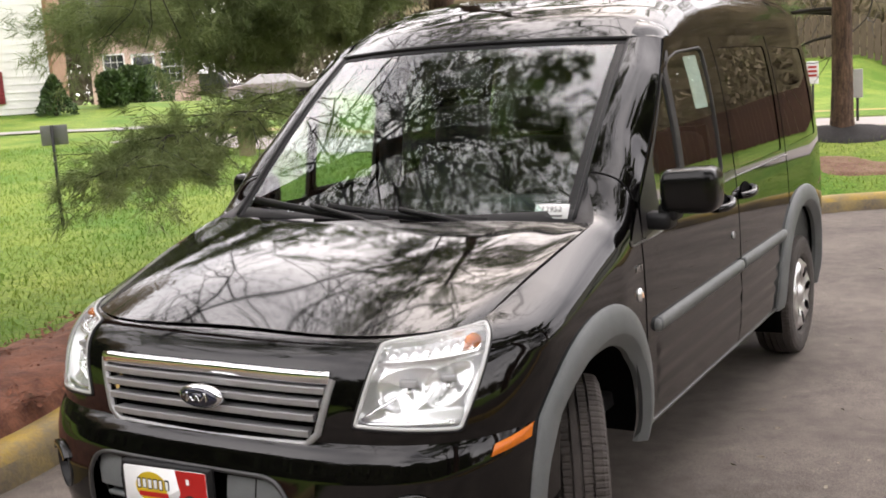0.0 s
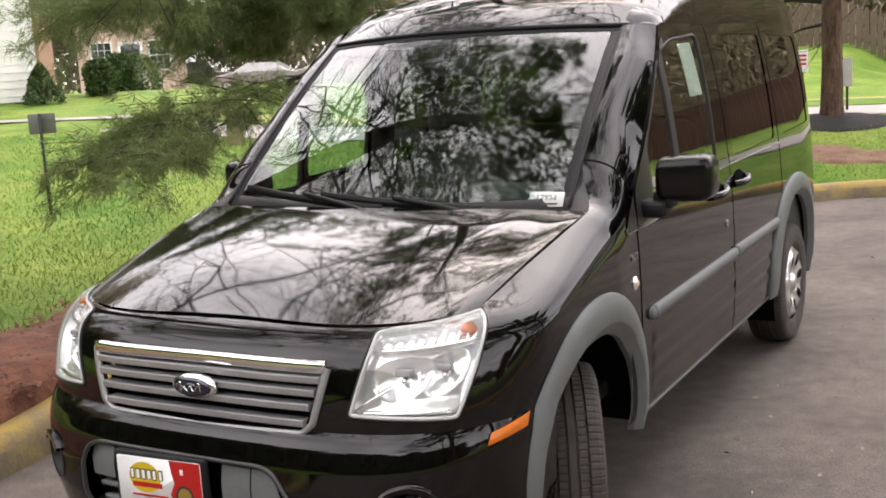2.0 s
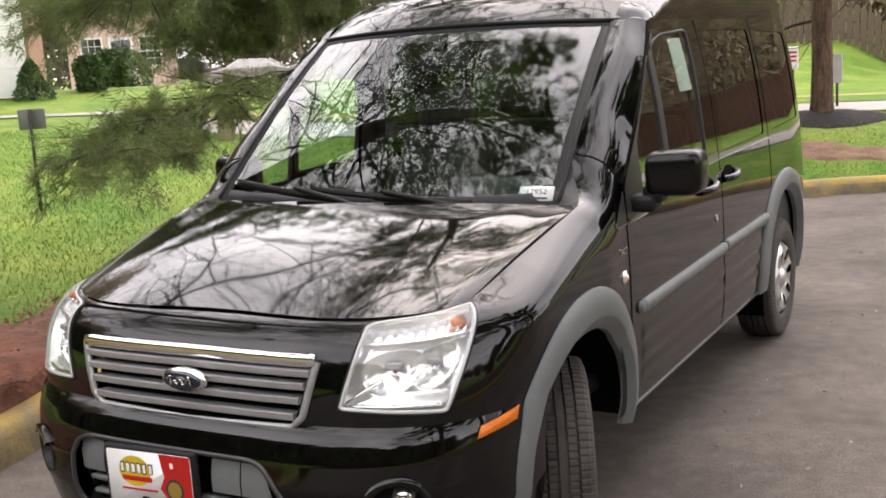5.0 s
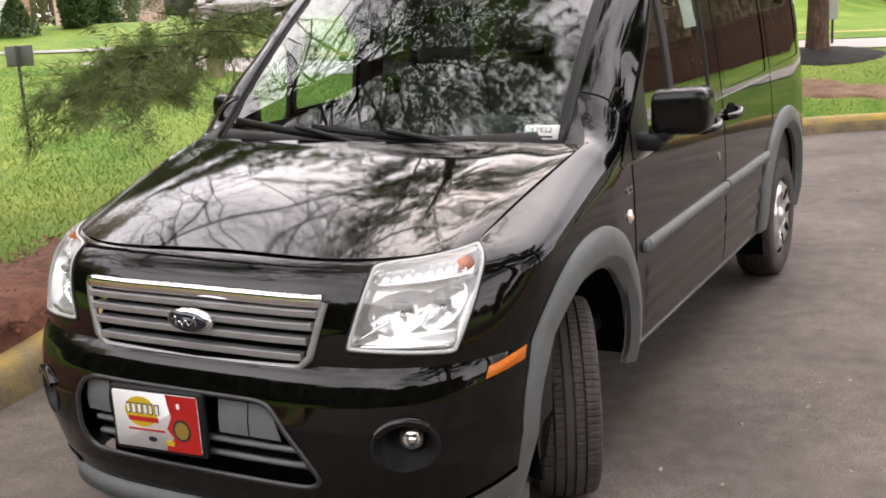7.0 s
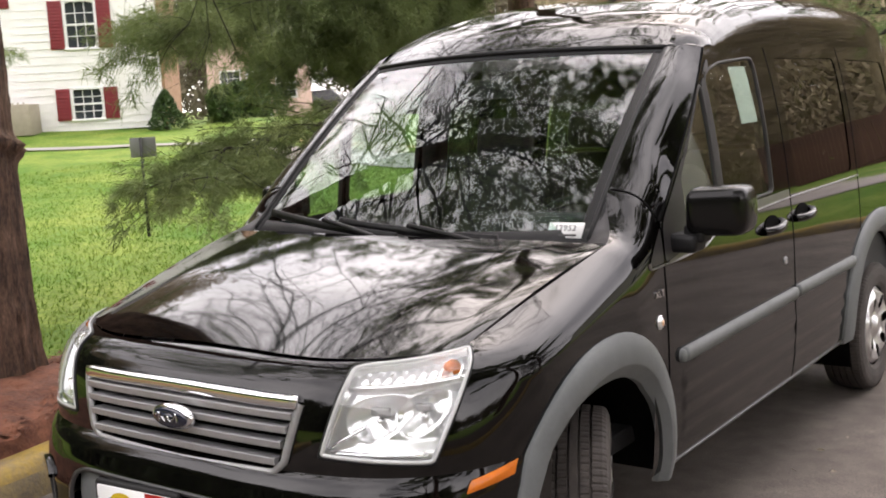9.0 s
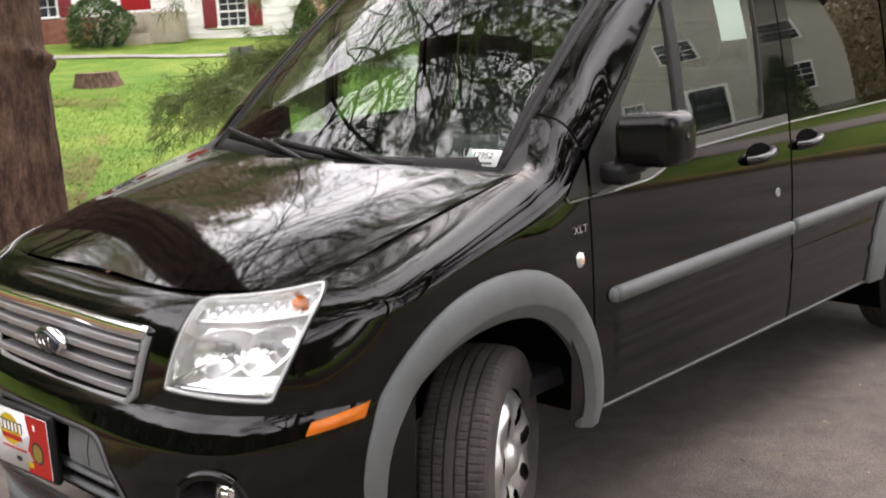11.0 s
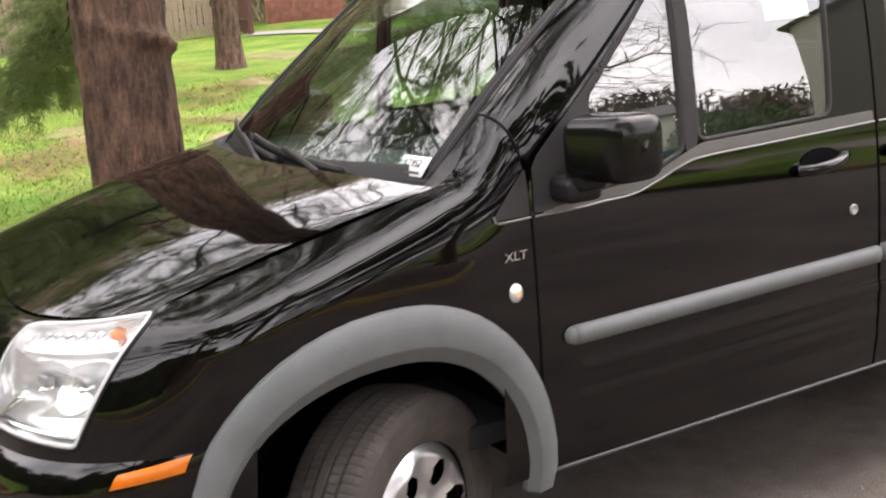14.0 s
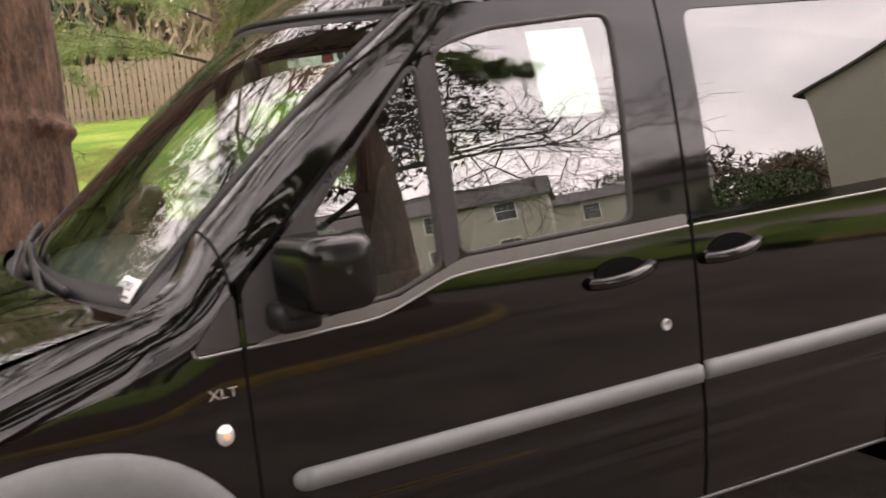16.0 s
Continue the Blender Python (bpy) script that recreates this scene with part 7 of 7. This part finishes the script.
for x, y, z0, z1, w, m, lb in ((-1.23, 14.3, 1.10, 1.42, 0.17, WHITE, "small white notice on a thin post"), (-0.47, 13.4, 0.92, 1.30, 0.14, PALEGREY, "narrow grey sign panel beside the tree")):
    g = land(x, y)
    s = tagged(new("notice_sign"), lb, "sign")
    link("notice_post", *sweep([(x, y + 0.02, g - 0.05), (x, y + 0.02, z1)], disc_ring(0.018, 6), up=(0, 1, 0)), POSTMAT, s)
    link("notice_plate", *box_vf((x, y, (z0 + z1) / 2), (w, 0.012, z1 - z0), 0.006, rz=8), m, s)
    if m is WHITE:
        for k, zc in enumerate((z1 - 0.08, z1 - 0.14, z1 - 0.20)):
            link("notice_bar", *box_vf((x, y - 0.009, zc), (w * 0.7, 0.004, 0.03), rz=8), RED, s, smooth=False)
# mulch ring of the slim pine
vr, fr = [], []
for j in range(8):
    for i in range(40):
        a = 2 * math.pi * i / 40
        r = 0.08 + 0.105 * j * (1 + 0.08 * math.sin(3 * a))
        x, y = -0.33 + r * math.cos(a), 11.55 + 0.75 * r * math.sin(a)
        vr.append((x, y, land(x, y) + 0.07 * math.cos(j / 7 * 1.57) - (0.03 if j == 7 else 0) + 0.015 * noise.noise((x * 8, y * 8, 0))))
fr = [(j * 40 + i, j * 40 + (i + 1) % 40, (j + 1) * 40 + (i + 1) % 40, (j + 1) * 40 + i) for j in range(7) for i in range(40)]
DARKMULCH = mat("dark_mulch", (0.00792, 0.00594, 0.00528), 0.95, bump=0.9, bump_scale=60, vary=0.4)
tagged(link("mulch_mound", vr, fr, DARKMULCH), "dark mulch mound round the slim pine", "mulch", kind="structure")
# pale road and kerb behind, front path of the house
def strip(name, pts, wide, lift, material, label, cat):
    p = dense(pts, 0.5)
    v, f = [], []
    for i in range(len(p)):
        a, b = p[max(i - 1, 0)], p[min(i + 1, len(p) - 1)]
        t = (b - a) / np.linalg.norm(b - a)
        s = np.array([-t[1], t[0]])
        for off in np.linspace(-wide / 2, wide / 2, 5):
            x, y = p[i] + s * off
            v.append((x, y, land(x, y) + lift))
    f = [(5 * i + k, 5 * (i + 1) + k, 5 * (i + 1) + k + 1, 5 * i + k + 1) for i in range(len(p) - 1) for k in range(4)]
    return tagged(link(name, v, f, material), label, cat, kind="structure")


PALE = mat("pale_concrete_road", (0.3036, 0.2706, 0.2508), 0.85, vary=0.08, scale=2)


def patch(name, cx, cy, rx, ry, seed, material, label):
    """An uneven bare patch lying on the lawn."""
    v = []
    for j in range(9):
        for i in range(48):
            a = 2 * math.pi * i / 48
            r = (j / 8) * (1 + 0.22 * math.sin(3 * a + seed) + 0.14 * math.sin(7 * a + 2 * seed) + 0.12 * noise.noise((math.cos(a) * 4, math.sin(a) * 4, seed)))
            x, y = cx + rx * r * math.cos(a) - 0.3 * ry * r * math.sin(a), cy + ry * r * math.sin(a)
            v.append((x, y, land(x, y) + (0.022 if j < 7 else -0.012) + 0.012 * noise.noise((x * 9, y * 9, 0))))
    f = [(j * 48 + i, j * 48 + (i + 1) % 48, (j + 1) * 48 + (i + 1) % 48, (j + 1) * 48 + i) for j in range(8) for i in range(48)]
    return tagged(link(name, v, f, material), label, "soil", kind="structure")


SOIL = mat("bare_soil", (0.13, 0.065, 0.04), 0.95, scale=5, bump=0.7, bump_scale=50, color2=(0.19, 0.12, 0.07), speck=0.4, speck_scale=60)
STRAW = mat("straw_patch", (0.09, 0.12, 0.022), 0.95, scale=2.5, bump=0.6, bump_scale=60, color2=(0.21, 0.165, 0.075), speck=0.5, speck_scale=30)
patch("soil_patch", 0.15, 10.15, 0.95, 0.32, 1, SOIL, "bare reddish soil patch in the verge")
for k, (cx, cy, rx, ry) in enumerate(((-17.9, 7.85, 1.5, 1.0), (-10.0, 4.45, 0.8, 0.6), (-10.3, 2.62, 0.9, 0.6), (-12.2, 2.8, 1.0, 0.7), (-8.4, 3.6, 0.6, 0.4), (-13.6, 5.9, 1.0, 0.5))):
    patch("straw_patch", cx, cy, 0.8 * rx, 0.8 * ry, 2 + k, STRAW, "dry straw-coloured patch in the lawn")
strip("path", [(-14.0, 13.9), (-5.0, 13.5), (2.0, 13.2), (20.0, 13.6)], 1.8, 0.02, PALE, "pale concrete path behind the mound", "path")
strip("path_edge", [(-14.0, 15.2), (-5.0, 14.8), (2.0, 14.5), (20.0, 14.9)], 0.3, 0.10, KERBMAT, "yellowed kerb of the far path", "kerb")
strip("house_path", [(-23.5, 9.5), (-18.6, 12.0), (-15.2, 15.6)], 0.5, 0.03, CONCRETE, "narrow pale path before the house", "path")
strip("drive", [(-21.0, 24.0), (-28.0, 37.0), (-50.0, 56.0)], 5.0, 0.03, PALE, "pale drive with parked cars", "path")


# ---- parked vehicles far off ----
def far_car(x, y, ang, material, pickup, label):
    M = pose(x, y, land(x, y), 0, 0, ang)
    c = tagged(new("parked_car"), label, "car", "cars parked far off")
    if pickup:
        prof = [(-2.6, 0.55), (-2.65, 1.05), (-0.6, 1.1), (-0.5, 1.72), (0.9, 1.75), (1.5, 1.12), (2.6, 1.0), (2.7, 0.5)]
    else:
        prof = [(-2.25, 0.4), (-2.3, 0.85), (-1.75, 0.98), (-1.05, 1.38), (0.3, 1.42), (1.1, 0.98), (2.1, 0.82), (2.25, 0.4)]
    wd = 0.9
    v, f = [], []
    n = len(prof)
    for yy, sc in ((-wd, 0.96), (-wd * 0.96, 1.0), (wd * 0.96, 1.0), (wd, 0.96)):
        for a, b in prof:
            in_ = 0.82 if b > 1.15 else 1.0
            v.append((a * sc, yy * in_, 0.4 + (b - 0.4) * (sc if sc == 1 else 0.98)))
    for k in range(3):
        f += [(k * n + i, (k + 1) * n + i, (k + 1) * n + (i + 1) % n, k * n + (i + 1) % n) for i in range(n)]
    f += [tuple(range(n - 1, -1, -1)), tuple(range(3 * n, 4 * n))]
    link("car_body", *moved((v, f), M), material, c, smooth=False)
    for s in (-1, 1):
        g0 = [(-0.42, 1.18), (0.85, 1.18), (0.75, 1.62), (-0.4, 1.62)] if pickup else [(-1.2, 1.0), (0.85, 1.0), (0.25, 1.32), (-0.95, 1.30)]
        link("car_window", *moved(([(a, s * 0.77, b) for a, b in g0], [(0, 1, 2, 3)]), M), PANE, c, smooth=False)
        for wx in ((-1.7, 1.75) if pickup else (-1.35, 1.35)):
            wl_ = link("car_wheel", *moved(lathe([(-0.1, 0.0), (-0.1, 0.3), (0.1, 0.36 if pickup else 0.31), (0.12, 0.22), (0.10, 0.0)], 20), M @ Matrix.Translation((wx, s * 0.85, 0.34 if pickup else 0.3)) @ Matrix.Rotation(radians(90 * s), 4, "Z")), RUBBER, c)
            link("car_rim", *moved(lathe([(0.125, 0.0), (0.12, 0.2), (0.10, 0.22)], 16), M @ Matrix.Translation((wx, s * 0.85, 0.34 if pickup else 0.3)) @ Matrix.Rotation(radians(90 * s), 4, "Z")), SILVER, wl_)
    for s in (-0.75, 0.75):
        link("tail_lamp", *moved(box_vf((-2.66 if pickup else -2.29, s, 0.88 if pickup else 0.72), (0.06, 0.2, 0.28 if pickup else 0.14), 0.02), M), RED, c)


DARKCAR = mat("dark_car_paint", (0.012, 0.014, 0.018), 0.3, coat=1.0)
SILVERCAR = mat("silver_car_paint", (0.27, 0.265, 0.26), 0.3, 0.5, coat=1.0)
far_car(-41.7, 47.0, 30, DARKCAR, True, "dark pickup truck parked on the drive")
far_car(-33.9, 43.0, 205, SILVERCAR, False, "silver saloon car parked on the drive")
far_car(-30.5, 44.5, 200, SILVERCAR, False, "silver saloon car parked on the drive")

BLUECAR = mat("blue_car_paint", (0.05, 0.09, 0.13), 0.3, 0.3, coat=1.0)
far_car(27.0, 21.5, -35, BLUECAR, False, "blue saloon car parked across the road")
far_car(29.5, 26.0, -35, SILVERCAR, False, "silver saloon car parked across the road")
shrub(24.5, 23.6, 1.5, 2.4, 15, False, "rounded dark shrub across the road", 2600, 0.11)
shrub(27.5, 28.5, 1.8, 2.6, 16, False, "rounded dark shrub across the road", 2600, 0.11)
shrub(13.2, 25.6, 0.9, 3.0, 17, True, "tall dark conifer beside the cream house", 2600, 0.11)

# ---- grass blades on the near lawn, litter on the road ----
rngg = np.random.default_rng(101)
GRASSBLADE = mat("grass_blades", (0.078, 0.182, 0.015), 0.8, spec=0.15, scale=1.0, color2=(0.202, 0.272, 0.044))
pts = []
while len(pts) < 110000:
    x, y = rngg.uniform(-15, -2.6), rngg.uniform(-3, 13)
    if rngg.uniform() > 4.5 / (abs(x) + 1.5) + 0.25:
        continue
    pts.append((x, y))
pts = np.array(pts + [(rngg.uniform(-2, 3.0), rngg.uniform(9.2, 12.5)) for _ in range(7000)])
dk = np.array([kerb_dist(*p) for p in pts])
ins = inside(rp, pts[:, 0], pts[:, 1])
limit = np.where(pts[:, 0] < -1.4, np.where(pts[:, 1] < 7, 1.15, 0.6), 0.35) + 0.25 * rngg.normal(size=len(pts))
pts = pts[(~ins) & (dk > limit)]
zs = np.array([land(*p) for p in pts])
m = len(pts)
B = np.column_stack([pts, zs - 0.005])
A = np.column_stack([rngg.normal(0, 0.45, m), rngg.normal(0, 0.45, m), np.ones(m)])
A /= np.linalg.norm(A, axis=1)[:, None]
an = rngg.uniform(0, math.pi, m)
S = np.column_stack([np.cos(an), np.sin(an), np.zeros(m)]) * rngg.uniform(0.003, 0.007, (m, 1))
Lg = rngg.uniform(0.02, 0.06, (m, 1))
V = np.stack([B - S, B + S, B + A * Lg], 1).reshape(-1, 3)
tagged(quick("grass", V, np.arange(m * 3).reshape(-1, 3), GRASSBLADE), "short bright green grass blades", "grass", kind="stuff")
STRAWBIT = mat("fallen_needles", (0.17, 0.088, 0.038), 0.9, vary=0.45, scale=3)
q = []
while len(q) < 36000:
    x, y = rngg.uniform(-18, -4.2), rngg.uniform(-1.5, 9.0)
    k = noise.noise((x * 0.42, y * 0.6, 4.0)) + 0.5 * noise.noise((x * 1.3, y * 1.6, 9.0)) + 0.25 * math.exp(-((x + 9) ** 2 + (y - 3) ** 2) / 18)
    if k > rngg.uniform(0.05, 0.5) and y < 2.6 + 0.62 * (-5 - x):
        q.append((x, y, land(x, y) + rngg.uniform(0.02, 0.05)))
q = np.array(q)
m = len(q)
an = rngg.uniform(0, math.pi, m)
D = np.column_stack([np.cos(an), np.sin(an), rngg.normal(0, 0.15, m)]) * rngg.uniform(0.03, 0.075, (m, 1))
S = np.column_stack([-np.sin(an), np.cos(an), np.zeros(m)]) * rngg.uniform(0.005, 0.014, (m, 1))
V = np.stack([q - D, q + S, q + D], 1).reshape(-1, 3)
tagged(quick("fallen_needles", V, np.arange(m * 3).reshape(-1, 3), STRAWBIT), "brown fallen pine needles matted in the lawn", "needles", kind="stuff")
CHIP = mat("mulch_chip", (0.1459, 0.05386, 0.02917), 0.95, vary=0.6, scale=25)
chips = []
for i in range(7000):
    k = rngg.integers(0, len(mk) - 1)
    t = mk[k + 1] - mk[k]
    t /= np.linalg.norm(t)
    off = rngg.uniform(0.16, 1.15)
    x, y = mk[k] + np.array([-t[1], t[0]]) * off
    a, b = rngg.uniform(0, math.pi), rngg.uniform(-0.5, 0.5)
    d = np.array([math.cos(a), math.sin(a), b]) * rngg.uniform(0.015, 0.06)
    s = np.array([-math.sin(a), math.cos(a), rngg.uniform(-0.4, 0.4)]) * rngg.uniform(0.006, 0.014)
    c = np.array([x, y, land(x, y) + 0.035 + 0.02 * rngg.uniform()])
    chips.append(np.stack([c - d, c + s, c + d]))
    chips.append(np.stack([c - d, c + d, c - s]))
V = np.concatenate(chips)
tagged(quick("mulch_chips", V, np.arange(len(V)).reshape(-1, 3), CHIP), "loose red-brown bark chips", "mulch", kind="stuff")
LITTER = mat("pale_litter", (0.264, 0.2244, 0.1716), 0.9, vary=0.4, scale=60)
lit = []
for i in range(800):
    x, y = rngg.uniform(0.9, 6.0), rngg.uniform(-1.5, 9.5)
    a = rngg.uniform(0, math.pi)
    L, w = rngg.uniform(0.004, 0.026), rngg.uniform(0.003, 0.009)
    d, s = np.array([math.cos(a) * L, math.sin(a) * L, 0]), np.array([-math.sin(a) * w, math.cos(a) * w, 0.004])
    c = np.array([x, y, 0.012])
    lit += [np.stack([c - d, c + s, c + d]), np.stack([c - d, c + d, c - s])]
V = np.concatenate(lit)
tagged(quick("road_litter", V, np.arange(len(V)).reshape(-1, 3), LITTER), "small pale leaf scraps and grit on the asphalt", "litter", kind="stuff")
